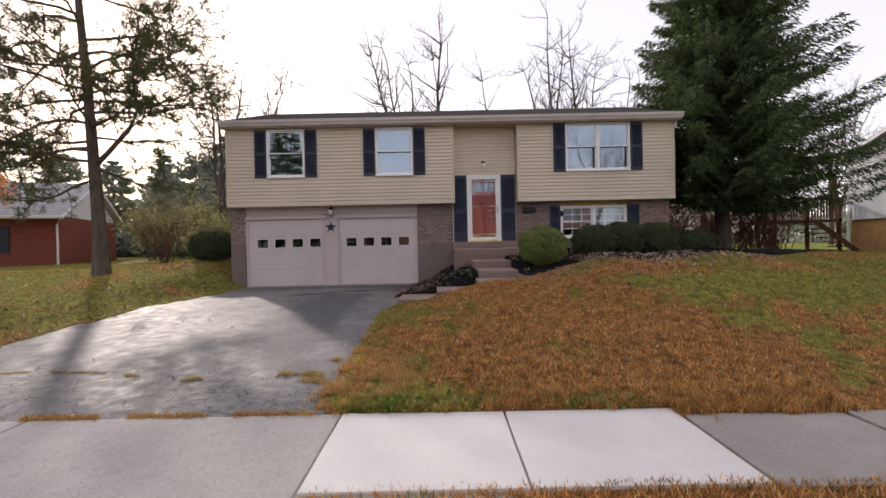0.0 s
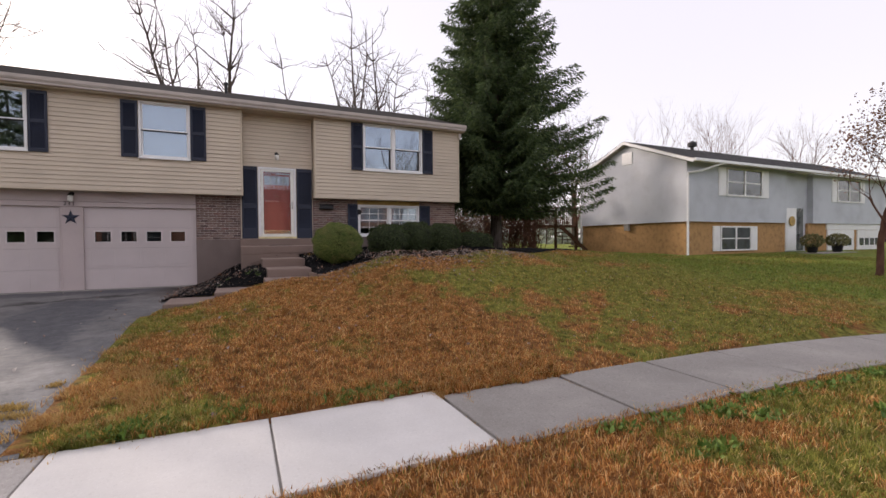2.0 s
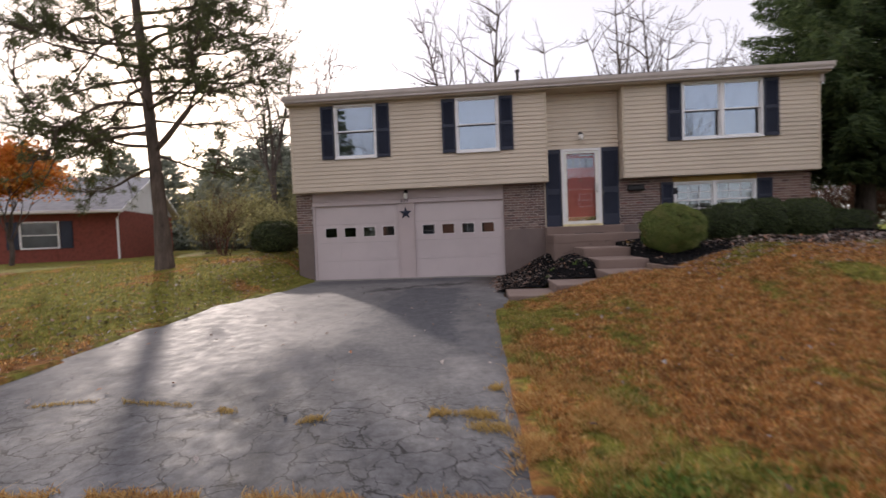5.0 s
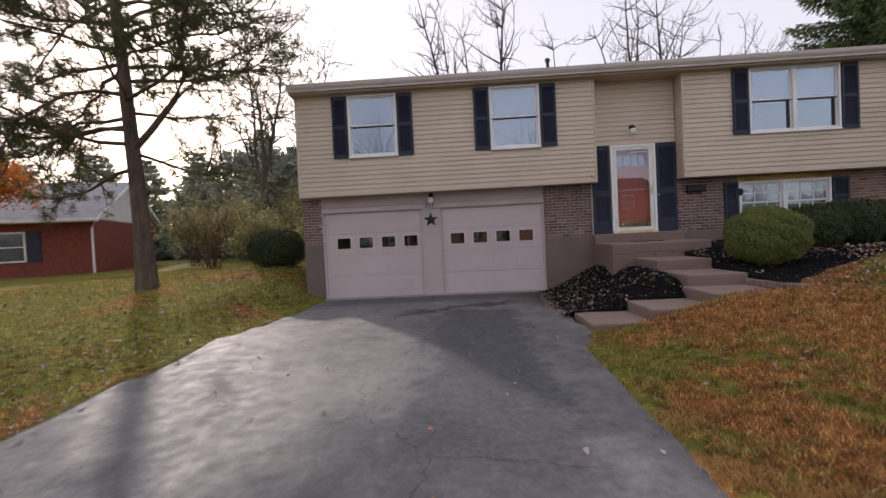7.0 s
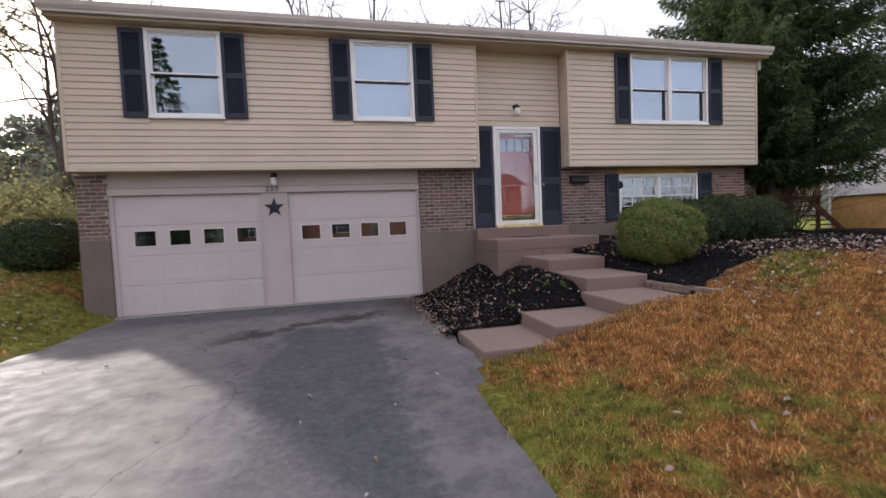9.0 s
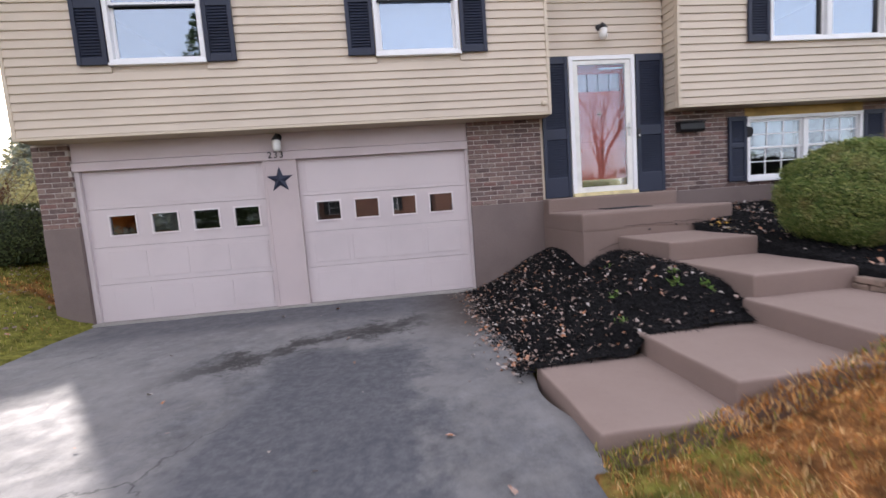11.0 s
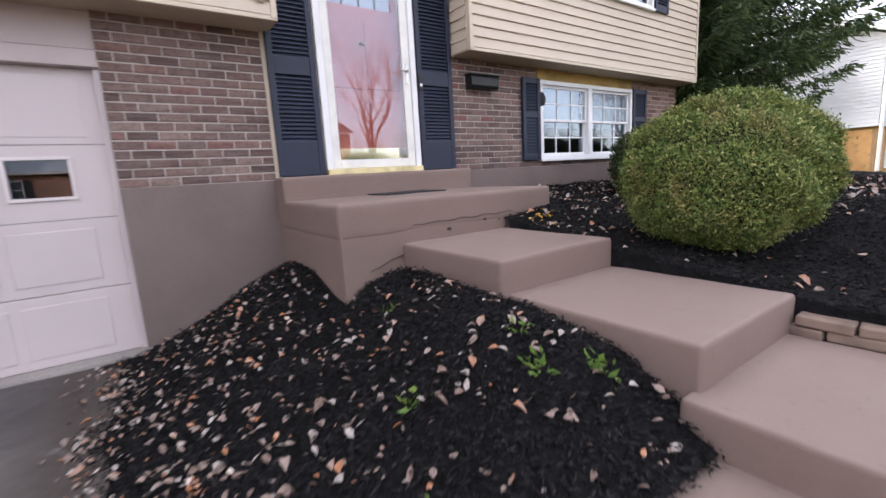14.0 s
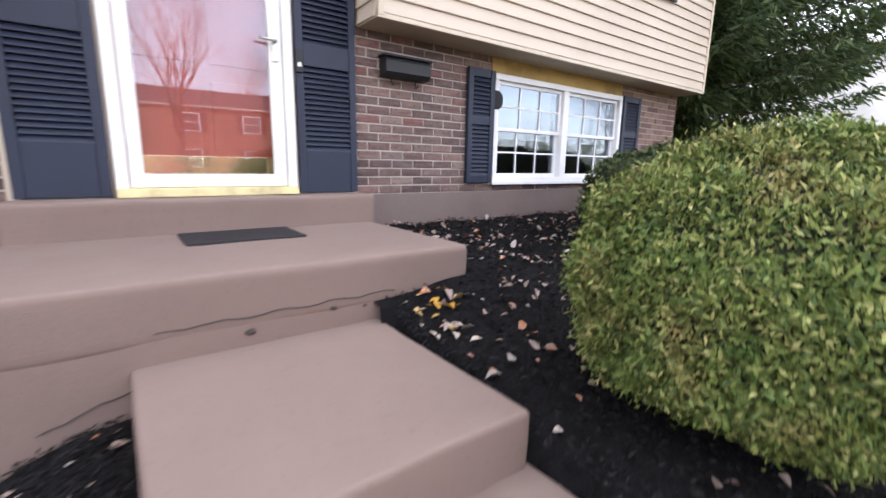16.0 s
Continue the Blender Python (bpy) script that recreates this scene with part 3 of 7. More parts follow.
# pavement slabs; the straight run, then the bend to the east
pavement = thing("pavement", 0, 2.7, 0.1, label="concrete pavement slabs, two of them newer and whiter", category="pavement", kind="structure")


def slab(x0, x1, y0, y1, z, mat, label="", turn=None, tilt=0.0):
    bm = boxes((x0, x1, y0, y1, z - 0.12, z), bevel=0.012)
    m = Matrix.Identity(4)
    if turn:
        m = Matrix.Translation((x0, y1, 0)) @ pose(0, 0, 0, 0, tilt, turn) @ Matrix.Translation((-x0, -y1, 0))
    bm.transform(m)
    return part("slab", bm, mat, pavement, label)


slab(-1.25, 0.175, 2.20, 3.46, 0.182, CONCRETE_NEW, "new pale concrete slab")
slab(0.192, 1.655, 2.20, 3.42, 0.184, CONCRETE_NEW, "new pale concrete slab")
slab(1.69, 3.03, 2.16, 3.28, 0.180, CONCRETE_OLD)
slab(3.06, 4.28, 2.12, 3.26, 0.190, CONCRETE_OLD, turn=-1)
slab(4.30, 5.46, 2.05, 3.20, 0.196, CONCRETE_OLD, turn=-2)
for i in range(9):
    a = -6 - 3.2 * i
    px = 5.48 + sum(1.31 * math.cos(radians(-6 - 3.2 * k)) for k in range(i))
    py = 3.15 + sum(1.31 * math.sin(radians(-6 - 3.2 * k)) for k in range(i))
    slab(px, px + 1.29, py - 1.1, py, 0.196, CONCRETE_OLD, turn=a)
slab(-4.06, -1.27, 2.15, 3.47, 0.172, CONCRETE_APRON, "grey exposed-aggregate apron slab")
slab(-6.80, -4.08, 2.15, 3.47, 0.172, CONCRETE_APRON, "grey exposed-aggregate apron slab")
for i in range(9):
    slab(-6.82 - 1.33 * (i + 1), -6.84 - 1.33 * i, 2.15, 3.2, 0.178, CONCRETE_OLD)
for x0, x1 in ((-4.06, -1.27), (-6.80, -4.08)):
    bm = boxes((x0, x1, 0.18, 2.135, 0.0, 0.172), bevel=0.008)
    for vert in bm.verts:
        vert.co.z = drive_z(vert.co.y) + 0.012 if vert.co.z > 0.1 else -0.1
    part("slab", bm, CONCRETE_APRON, pavement, "grey exposed-aggregate apron slab")

part("joint_fill", boxes((-6.75, 5.3, 2.14, 3.10, -0.05, 0.160), (-6.75, 1.6, 3.10, 3.50, -0.05, 0.150)), CONCRETE_OLD, pavement)

# black beds
v, f = sheet(np.linspace(-1.5, 0.62, 60), np.linspace(9.72, 13.16, 90), mound_z)
v[:, 0] += np.where(v[:, 0] < -1.0, 0.12 * np.sin(2.2 * v[:, 1]) + 0.20 * smooth(11.6, 12.9, v[:, 1]) + 0.12 * smooth(10.6, 9.8, v[:, 1]), 0) * smooth(-0.6, -1.5, v[:, 0])
v[:, 2] = np.where(v[:, 0] > -1.5, mound_z(v[:, 0], v[:, 1]), v[:, 2])
mound = tagged(new("mulch_mound", mesh_np("mulch_mound", v, f, MULCH_SOIL, True)), "mound of black wood mulch strewn with dead leaves", "mulch bed", kind="structure")


gx = np.linspace(1.425, 11.0, 150)
rows = np.linspace(0, 1, 50)
X = np.repeat(gx[None], 50, 0)
front = bed_front(X)
back = np.where(X < 6.9, 13.16, 16.5)
Y = front + (back - front) * rows[:, None]
Z = bed_z(X, Y)
Z[0] -= 0.10
Z[:, 0] = np.where(Y[:, 0] < 11.7, 0.7, Z[:, 0])
X[:, 0] -= 0.015
i = (np.arange(49)[:, None] * 150 + np.arange(149)).ravel()
tagged(new("mulch_bed", mesh_np("mulch_bed", np.stack([X, Y, Z], -1).reshape(-1, 3), np.stack([i, i + 1, i + 151, i + 150], 1), MULCH_SOIL, True)),
       "black mulch bed round the clipped bushes", "mulch bed", kind="structure")

# ---- the house ----
HX0, HX1 = -6.81, 6.77          # siding ends
SY, BY, GY = 12.81, 13.12, 13.22  # siding, brick and garage faces
Z_FOUND, Z_BRICK, Z_SID, Z_EAVE = 0.30, 1.72, 2.94, 5.30
BACK = 20.6
house = thing("house", 0, 16.5, 0.4, label="split-level house with tan siding above brown brick", category="house")


def wall_shell():
    """The plain walls that stand behind the cladding, with the openings cut through."""
    t = 0.18
    up = [(HX0, HX0 + t, SY + 0.05, BACK, Z_SID, 5.3), (HX1 - t, HX1, SY + 0.05, BACK, Z_SID, 5.3), (HX0, HX1, BACK - t, BACK, 0.3, 5.4)]
    for row in up:
        part("side_wall", boxes(row), SIDING, house)
    low = [(-6.85, -6.85 + t, BY + 0.02, BACK - t, 0.3, Z_SID), (6.74 - t, 6.74, BY + 0.02, BACK - t, 0.3, Z_SID)]
    for row in low:
        part("lower_side_wall", boxes(row), PAINT_FOUND, house)
    # inner floors and partitions, unseen, added dark so the rooms stay dim
    part("floor_slab", boxes((HX0 + t, HX1 - t, GY + 0.12, BACK - t, 2.72, 2.92)), DARK_ROOM, house)
    for row in ((-6.67, -1.0, GY, BACK - t, 0.35, 0.45), (-0.9, 6.5, BY + 0.2, BACK - t, 1.0, 1.1)):
        part("lower_floor", boxes(row), DARK_ROOM, house)
    for row in ((-1.0, -0.9, BY + 0.2, BACK - t, 0.4, 2.72), (2.9, 3.0, BY + 0.2, BACK - t, 0.4, 5.3), (-6.6, -1.0, 19.2, 19.3, 0.4, 2.7)):
        part("partition", boxes(row), DARK_ROOM, house)
    part("ceiling_board", boxes((HX0 + t, HX1 - t, SY + 0.06, BACK - t, 5.30, 5.36)), DARK_ROOM, house)


wall_shell()


def clad(x0, x1, z0, z1, y, holes=(), name="siding_wall", step=0.1065, mat=SIDING, depth=0.018, backing=True):
    """A wall of lapped boards, each its own part, with openings left for the holes (x0, x1, z0, z1)."""
    rows = round((z1 - z0) / step)
    h = (z1 - z0) / rows
    if backing:
        cuts = sorted({x0, x1, *[v for o in holes for v in o[:2]]})
        rects = []
        for a, b in zip(cuts, cuts[1:]):
            gaps = sorted((o[2], o[3]) for o in holes if o[0] <= a and o[1] >= b)
            z = z0
            for g0, g1 in gaps:
                if g0 > z:
                    rects.append((a, b, y + 0.016, y + 0.12, z, g0))
                z = g1
            if z < z1:
                rects.append((a, b, y + 0.016, y + 0.12, z, z1))
        wall = part(name, boxes(*rects), mat, house)
    shared = {}
    for k in range(rows):
        a, b = z0 + k * h, z0 + (k + 1) * h
        runs, x = [], x0
        for o in sorted(holes):
            if o[2] < b - 0.01 and o[3] > a + 0.01:
                runs.append((x, o[0]))
                x = o[1]
        runs.append((x, x1))
        for r0, r1 in runs:
            if r1 - r0 < 0.02:
                continue
            key = round(r1 - r0, 3)
            if key not in shared:
                bm = prism([(0, 0), (1, 0), (1, 1), (0, 1)], 0, 1)
                bm.clear()
                prof = [(0.014, 0.0), (-depth + 0.002, 0.0), (-depth, 0.006), (-0.0005, h - 0.001), (0.014, h - 0.001)]
                left = [bm.verts.new((0, p, q)) for p, q in prof]
                right = [bm.verts.new((r1 - r0, p, q)) for p, q in prof]
                bm.faces.new(left), bm.faces.new(right[::-1])
                for i in range(5):
                    j = (i + 1) % 5
                    bm.faces.new((left[i], right[i], right[j], left[j]))
                shared[key] = to_mesh(bm, "clapboard")
                shared[key].materials.append(mat)
            part("clapboard", shared[key], None, wall, m=pose(r0, y, a))
    return wall


WIN_1 = (-5.565, -4.425, 3.80, 5.235)
WIN_2 = (-2.285, -1.155, 3.80, 5.235)
WIN_3 = (3.46, 5.415, 3.82, 5.265)
WIN_4 = (3.36, 5.41, 1.80, 2.79)
DOOR = (0.48, 1.508, 1.74, 3.79)
clad(HX0 + 0.03, 0.055, Z_SID + 0.02, Z_EAVE, SY, (WIN_1, WIN_2))
clad(2.03, HX1 - 0.03, Z_SID + 0.02, Z_EAVE, SY, (WIN_3,))
clad(0.10, 1.98, 3.80, Z_EAVE, BY)
for x0, x1 in ((HX0, HX0 + 0.045), (0.04, 0.085), (2.0, 2.045), (HX1 - 0.045, HX1)):
    part("corner_trim", boxes((x0, x1, SY - 0.022, SY + 0.03, Z_SID, Z_EAVE), bevel=0.004), SIDING_TRIM, house)
# the returns of the door recess, and the undersides of the jetties
for x, s in ((0.083, -1), (2.002, 1)):
    rows = 22
    h = (Z_EAVE - Z_SID) / rows
    ret = part("recess_return", boxes((min(x, x + s * 0.08), max(x, x + s * 0.08), SY + 0.03, BY + 0.02, Z_SID, Z_EAVE)), SIDING, house)
    for k in range(rows):
        bm = bmesh.new()
        prof = [(0, 0), (-s * 0.014, 0), (-s * 0.014, 0.006), (0, h)]
        a = [bm.verts.new((x + p, SY + 0.032, Z_SID + k * h + q)) for p, q in prof]
        b = [bm.verts.new((x + p, BY - 0.002, Z_SID + k * h + q)) for p, q in prof]
        bm.faces.new(a), bm.faces.new(b[::-1])
        for i in range(4):
            j = (i + 1) % 4
            bm.faces.new((a[i], b[i], b[j], a[j]))
        part("clapboard", bm, SIDING, ret)
part("jetty_soffit", boxes((HX0 + 0.002, 0.083, SY + 0.012, BY + 0.1, Z_SID - 0.012, Z_SID + 0.018)), SOFFIT, house)
part("jetty_soffit", boxes((2.002, HX1 - 0.002, SY + 0.012, BY + 0.1, Z_SID - 0.012, Z_SID + 0.018)), SOFFIT, house)
part("starter_strip", boxes((HX0, 0.085, SY - 0.016, SY + 0.012, Z_SID - 0.014, Z_SID + 0.018), bevel=0.003), SIDING_TRIM, house)
part("starter_strip", boxes((2.0, HX1, SY - 0.016, SY + 0.012, Z_SID - 0.014, Z_SID + 0.018), bevel=0.003), SIDING_TRIM, house)

# brickwork: every brick on its bed of mortar
COURSE, BRICK_L = 0.0678, 0.2035
brick_mesh = {}


def brick_part(length, wall, x, z):
    key = round(length, 3)
    if key not in brick_mesh:
        bm = boxes((0, length, 0, 0.05, 0, COURSE - 0.011))
        bmesh.ops.bevel(bm, geom=[e for e in bm.edges if all(v.co.y < 0.01 for v in e.verts)], offset=0.004, segments=1, affect="EDGES")
        brick_mesh[key] = to_mesh(bm, "brick")
        brick_mesh[key].materials.append(BRICK)
    d = random.uniform(-0.002, 0.003)
    part("brick", brick_mesh[key], None, wall, m=pose(x, BY + d, z, 0, random.uniform(-0.3, 0.3), 0))


def brick_wall(x0, x1, z0, z1, hole=None, joined_from=None):
    rects = [(x0, x1, BY + 0.007, BY + 0.14, z0, z1)]
    if hole:
        a, b, c, d = hole
        rects = [(x0, a, BY + 0.007, BY + 0.14, z0, z1), (b, x1, BY + 0.007, BY + 0.14, z0, z1)]
        if c > z0:
            rects.append((a, b, BY + 0.007, BY + 0.14, z0, c))
        if d < z1:
            rects.append((a, b, BY + 0.007, BY + 0.14, d, z1))
    wall = part("brick_wall", boxes(*rects), MORTAR, house, "brown brick wall with pale mortar")
    far = bmesh.new()
    rows = round((z1 - z0) / COURSE)
    for k in range(rows):
        z = z0 + k * COURSE + 0.005
        x = x0 - (BRICK_L / 2 if k % 2 else 0) + random.uniform(-0.01, 0.01)
        while x < x1 - 0.03:
            a, b = max(x, x0), min(x + BRICK_L - 0.011, x1)
            x += BRICK_L
            runs = [(a, b)]
            if hole and z + COURSE > hole[2] + 0.02 and z < hole[3] - 0.02:
                runs = [(a, min(b, hole[0])), (max(a, hole[1]), b)]
            for r0, r1 in runs:
                if r1 - r0 < 0.03:
                    continue
                if joined_from and r0 > joined_from:
                    box(far, r0, r1, BY + random.uniform(-0.002, 0.003), BY + 0.05, z, z + COURSE - 0.011)
                else:
                    brick_part(r1 - r0, wall, r0, z)
    if joined_from:
        tagged(part("far_bricks", far, BRICK_FAR, wall), kind="stuff")
    else:
        far.free()
    return wall


n = Nodes("brick_far")
BRICK_FAR = n.finish(n.ramp(n.island(), [(0.0, (0.13, 0.078, 0.068)), (0.3, (0.20, 0.125, 0.105)), (0.6, (0.25, 0.165, 0.135)), (0.9, (0.27, 0.19, 0.16)), (1.0, (0.21, 0.10, 0.085))]), 0.9, n.noise(60, 4), 0.4, 0.005, spec=0.25)
def found(x0, x1, z0, z1):
    part("foundation_wall", boxes((x0, x1, BY - 0.012, BY + 0.16, z0, z1), bevel=0.006), PAINT_FOUND, house, "brown painted foundation wall")


found(-6.86, -6.42, Z_FOUND, 1.82)
found(-1.085, 0.02, Z_FOUND, Z_BRICK)
found(1.985, 6.75, Z_FOUND, Z_BRICK)

# garage front
part("garage_header", boxes((-6.42, -1.085, GY - 0.085, GY + 0.1, 2.56, 2.672), bevel=0.004), MAUVE, house, "mauve painted header board")
part("garage_header", boxes((-6.42, -1.085, GY - 0.05, GY + 0.1, 2.682, Z_SID), bevel=0.004), MAUVE, house, "mauve painted header board")
part("garage_pillar", boxes((-3.985, -3.545, GY - 0.06, GY + 0.2, 0.44, 2.56), bevel=0.006), MAUVE, house)
part("pillar_edge", boxes((-3.995, -3.955, GY - 0.072, GY, 0.44, 2.558), (-3.575, -3.535, GY - 0.072, GY, 0.44, 2.558), bevel=0.004), MAUVE, house)
part("jamb", boxes((-6.42, -6.36, GY - 0.05, GY + 0.12, 0.44, 2.56), bevel=0.004), GARAGE, house)
part("jamb", boxes((-1.125, -1.085, GY - 0.05, GY + 0.12, 0.44, 2.56), bevel=0.004), GARAGE, house)
part("threshold", boxes((-6.42, -1.085, GY - 0.17, GY - 0.008, 0.40, 0.492), bevel=0.01), CONCRETE_OLD, house)


def garage_door(x0, x1, inset=0.215):
    door = thing("garage_door", (x0 + x1) / 2, GY, 0.47)
    adopt(door, house)
    door["label"] = "pale mauve panelled garage door with four panes"
    z0, z1, n_sec = 0.485, 2.56, 4
    h = (z1 - z0) / n_sec
    w = x1 - x0
    cols = [(x0 + inset + i * 0.546, x0 + inset + 0.325 + i * 0.546) for i in range(4)]
    for k in range(n_sec):
        a, b = z0 + k * h + 0.002, z0 + (k + 1) * h - 0.002
        if k == 2:
            p0, p1 = 1.685, 1.94
            rects = [(x0, x1, GY, GY + 0.045, a, p0), (x0, x1, GY, GY + 0.045, p1, b)]
            xs = [x0] + [v for c in cols for v in c] + [x1]
            rects += [(xs[2 * i], xs[2 * i + 1], GY, GY + 0.045, p0, p1) for i in range(5)]
            part("panel", boxes(*rects), GARAGE, door)
            for c0, c1 in cols:
                fr = 0.022
                bm = boxes((c0 - fr, c1 + fr, GY - 0.014, GY + 0.01, p0 - fr, p0), (c0 - fr, c1 + fr, GY - 0.014, GY + 0.01, p1, p1 + fr),
                           (c0 - fr, c0, GY - 0.014, GY + 0.01, p0, p1), (c1, c1 + fr, GY - 0.014, GY + 0.01, p0, p1), bevel=0.003)
                pf = part("pane_frame", bm, PANE_TRIM, door, "pale pane frame")
                part("pane", boxes((c0, c1, GY + 0.016, GY + 0.02, p0, p1)), GLASS_DARK, door).visible_shadow = False
        else:
            bm = boxes((x0, x1, GY, GY + 0.045, a, b), bevel=0.006)
            if k != 3:
                for c0, c1 in cols:
                    part("raised_panel", boxes((c0 - 0.08, c1 + 0.08, GY - 0.006, GY + 0.01, a + 0.07, b - 0.07), bevel=0.006), GARAGE, door)
            else:
                part("raised_panel", boxes((x0 + 0.10, x1 - 0.10, GY - 0.004, GY + 0.01, a + 0.05, b - 0.05), bevel=0.004), GARAGE, door)
            part("panel", bm, GARAGE, door)
    part("bottom_seal", boxes((x0, x1, GY - 0.005, GY + 0.04, 0.466, 0.484)), RUBBER, door)
    return door


garage_door(-6.36, -3.995, 0.275)
garage_door(-3.535, -1.125)


def sash_window(o, y, name="window", twin=False, bars=False, blind=None, label="", glass=GLASS):
    """A white hung window in the opening o = (x0, x1, z0, z1); twin: two side by side."""
    x0, x1, z0, z1 = o
    w = thing(name, (x0 + x1) / 2, y, z0)
    adopt(w, house)
    w["label"] = label
    f = 0.052
    mid = (x0 + x1) / 2
    bays = [(x0 + f, mid - 0.045), (mid + 0.045, x1 - f)] if twin else [(x0 + f, x1 - f)]
    bm = boxes((x0, x1, y - 0.035, y + 0.09, z1 - f, z1), (x0, x1, y - 0.035, y + 0.09, z0, z0 + f), (x0, x0 + f, y - 0.035, y + 0.09, z0 + f, z1 - f), (x1 - f, x1, y - 0.035, y + 0.09, z0 + f, z1 - f), bevel=0.005)
    if twin:
        box(bm, mid - 0.045, mid + 0.045, y - 0.033, y + 0.09, z0 + f, z1 - f, bevel=0.005)
    part("window_frame", bm, WHITE, w)
    part("window_sill", boxes((x0 - 0.01, x1 + 0.01, y - 0.055, y + 0.01, z0 - 0.02, z0 + 0.012), bevel=0.004), WHITE, w)
    zm = (z0 + z1) / 2 + 0.01
    for a, b in bays:
        for which, (s0, s1, dy) in enumerate(((z0 + f, zm + 0.02, 0.035), (zm - 0.02, z1 - f, 0.005))):
            r = 0.034
            sash = part("sash", boxes((a, b, y + dy, y + dy + 0.028, s0, s0 + r), (a, b, y + dy, y + dy + 0.028, s1 - r, s1), (a, a + r, y + dy, y + dy + 0.028, s0 + r, s1 - r), (b - r, b, y + dy, y + dy + 0.028, s0 + r, s1 - r), bevel=0.003), WHITE, w)
            part("pane", boxes((a + r, b - r, y + dy + 0.012, y + dy + 0.016, s0 + r, s1 - r)), glass, sash).visible_shadow = False
            # thin black strip along the foot of the upper sash
            if which and not bars:
                part("black_strip", boxes((a, b, y + dy - 0.004, y + dy + 0.03, s0 - 0.016, s0 + 0.004)), BLACK, w)
            if twin and not which and not bars:
                part("screen_edge", boxes((b - r - 0.055, b - r, y + dy - 0.006, y + dy + 0.008, s0 + r, s1 - r)), BLACK, w)
            if bars:
                rects = [(a + r + (b - a - 2 * r) * k / 3 - 0.008, a + r + (b - a - 2 * r) * k / 3 + 0.008, y + dy + 0.002, y + dy + 0.010, s0 + r, s1 - r) for k in (1, 2)]
                rects += [(a + r, b - r, y + dy + 0.0025, y + dy + 0.0095, (s0 + s1) / 2 - 0.008, (s0 + s1) / 2 + 0.008)]
                for bar in rects:
                    part("glazing_bar", boxes(bar), WHITE, sash)
        if blind:
            part("blind", boxes((a + 0.01, b - 0.01, y + 0.13, y + 0.136, z1 - f - blind * (z1 - z0), z1 - f)), BLIND, w, "pale roller blind")
    return w


sash_window(WIN_1, SY, blind=None, label="white sash window reflecting trees")
sash_window(WIN_2, SY, blind=0.93, label="white sash window with pale blind")
sash_window(WIN_3, SY, twin=True, blind=0.5, label="white twin sash window with half-drawn blinds")
sash_window(WIN_4, BY, twin=True, bars=True, blind=0.52, glass=GLASS_LOW, label="white twin window with glazing bars above the bed")
part("window_head_board", boxes((3.34, 5.43, BY - 0.004, BY + 0.1, 2.795, Z_SID - 0.014)), OCHRE, house, "bare ochre board above the window")


def shutter(x0, x1, z0, z1, y, gaps):
    """A louvred shutter; gaps: the louvred fields as shares of its height."""
    s = thing("shutter", (x0 + x1) / 2, y, z0)
    adopt(s, house)
    s["label"] = "navy plastic louvred shutter"
    st = 0.052
    fields = [(z0 + a * (z1 - z0), z0 + b * (z1 - z0)) for a, b in gaps]
    rails, z = [], z0
    for a, b in fields:
        rails.append((x0 + st, x1 - st, y - 0.038, y - 0.004, z, a))
        z = b
    rails.append((x0 + st, x1 - st, y - 0.038, y - 0.004, z, z1))
    part("shutter_frame", boxes((x0, x0 + st, y - 0.042, y - 0.004, z0, z1), (x1 - st, x1, y - 0.042, y - 0.004, z0, z1), *rails, bevel=0.005), NAVY, s)
    part("backing", boxes((x0 + st - 0.004, x1 - st + 0.004, y - 0.012, y - 0.0045, z0 + 0.02, z1 - 0.02)), NAVY, s)
    for a, b in fields:
        count = max(4, round((b - a) / 0.036))
        p = (b - a) / count
        bm = bmesh.new()
        prof = [(-0.012, p * 0.98), (-0.034, p * 0.16), (-0.036, 0.0), (-0.03, 0.0), (-0.012, p * 0.7)]
        l = [bm.verts.new((x0 + st, q, r)) for q, r in prof]
        g = [bm.verts.new((x1 - st, q, r)) for q, r in prof]
        for i in range(5):
            j = (i + 1) % 5
            bm.faces.new((l[i], g[i], g[j], l[j]))
        me = to_mesh(bm, "louvre")
        me.materials.append(NAVY)
        for k in range(count):
            part("louvre", me, None, s, m=pose(0, y, a + k * p))
    return s


TWO = ((0.06, 0.47), (0.53, 0.94))
for o, zz in ((WIN_1, (3.79, 5.215)), (WIN_2, (3.80, 5.215)), (WIN_3, (3.81, 5.245))):
    shutter(o[0] - 0.365, o[0] - 0.012, *zz, SY - 0.012, TWO)
    shutter(o[1] + 0.012, o[1] + 0.37, *zz, SY - 0.012, TWO)
shutter(3.035, 3.345, 1.80, 2.80, BY - 0.006, ((0.07, 0.52), (0.59, 0.93)))
shutter(5.43, 5.80, 1.80, 2.80, BY - 0.006, ((0.07, 0.52), (0.59, 0.93)))
shutter(0.05, 0.462, 1.745, 3.79, BY - 0.002, ((0.145, 0.42), (0.49, 0.95)))
shutter(1.528, 1.965, 1.745, 3.79, BY - 0.002, ((0.145, 0.42), (0.49, 0.95)))

# entrance wall behind the shutters, with the doorway through it
part("entrance_wall", boxes((0.02, DOOR[0], BY, BY + 0.14, Z_BRICK, 3.80), (DOOR[1], 1.985, BY, BY + 0.14, Z_BRICK, 3.80)), SIDING_TRIM, house)
front = thing("storm_door", 0.99, BY, 1.74)
adopt(front, house)
front["label"] = "white full-glass storm door, closed"
x0, x1, z0, z1 = DOOR
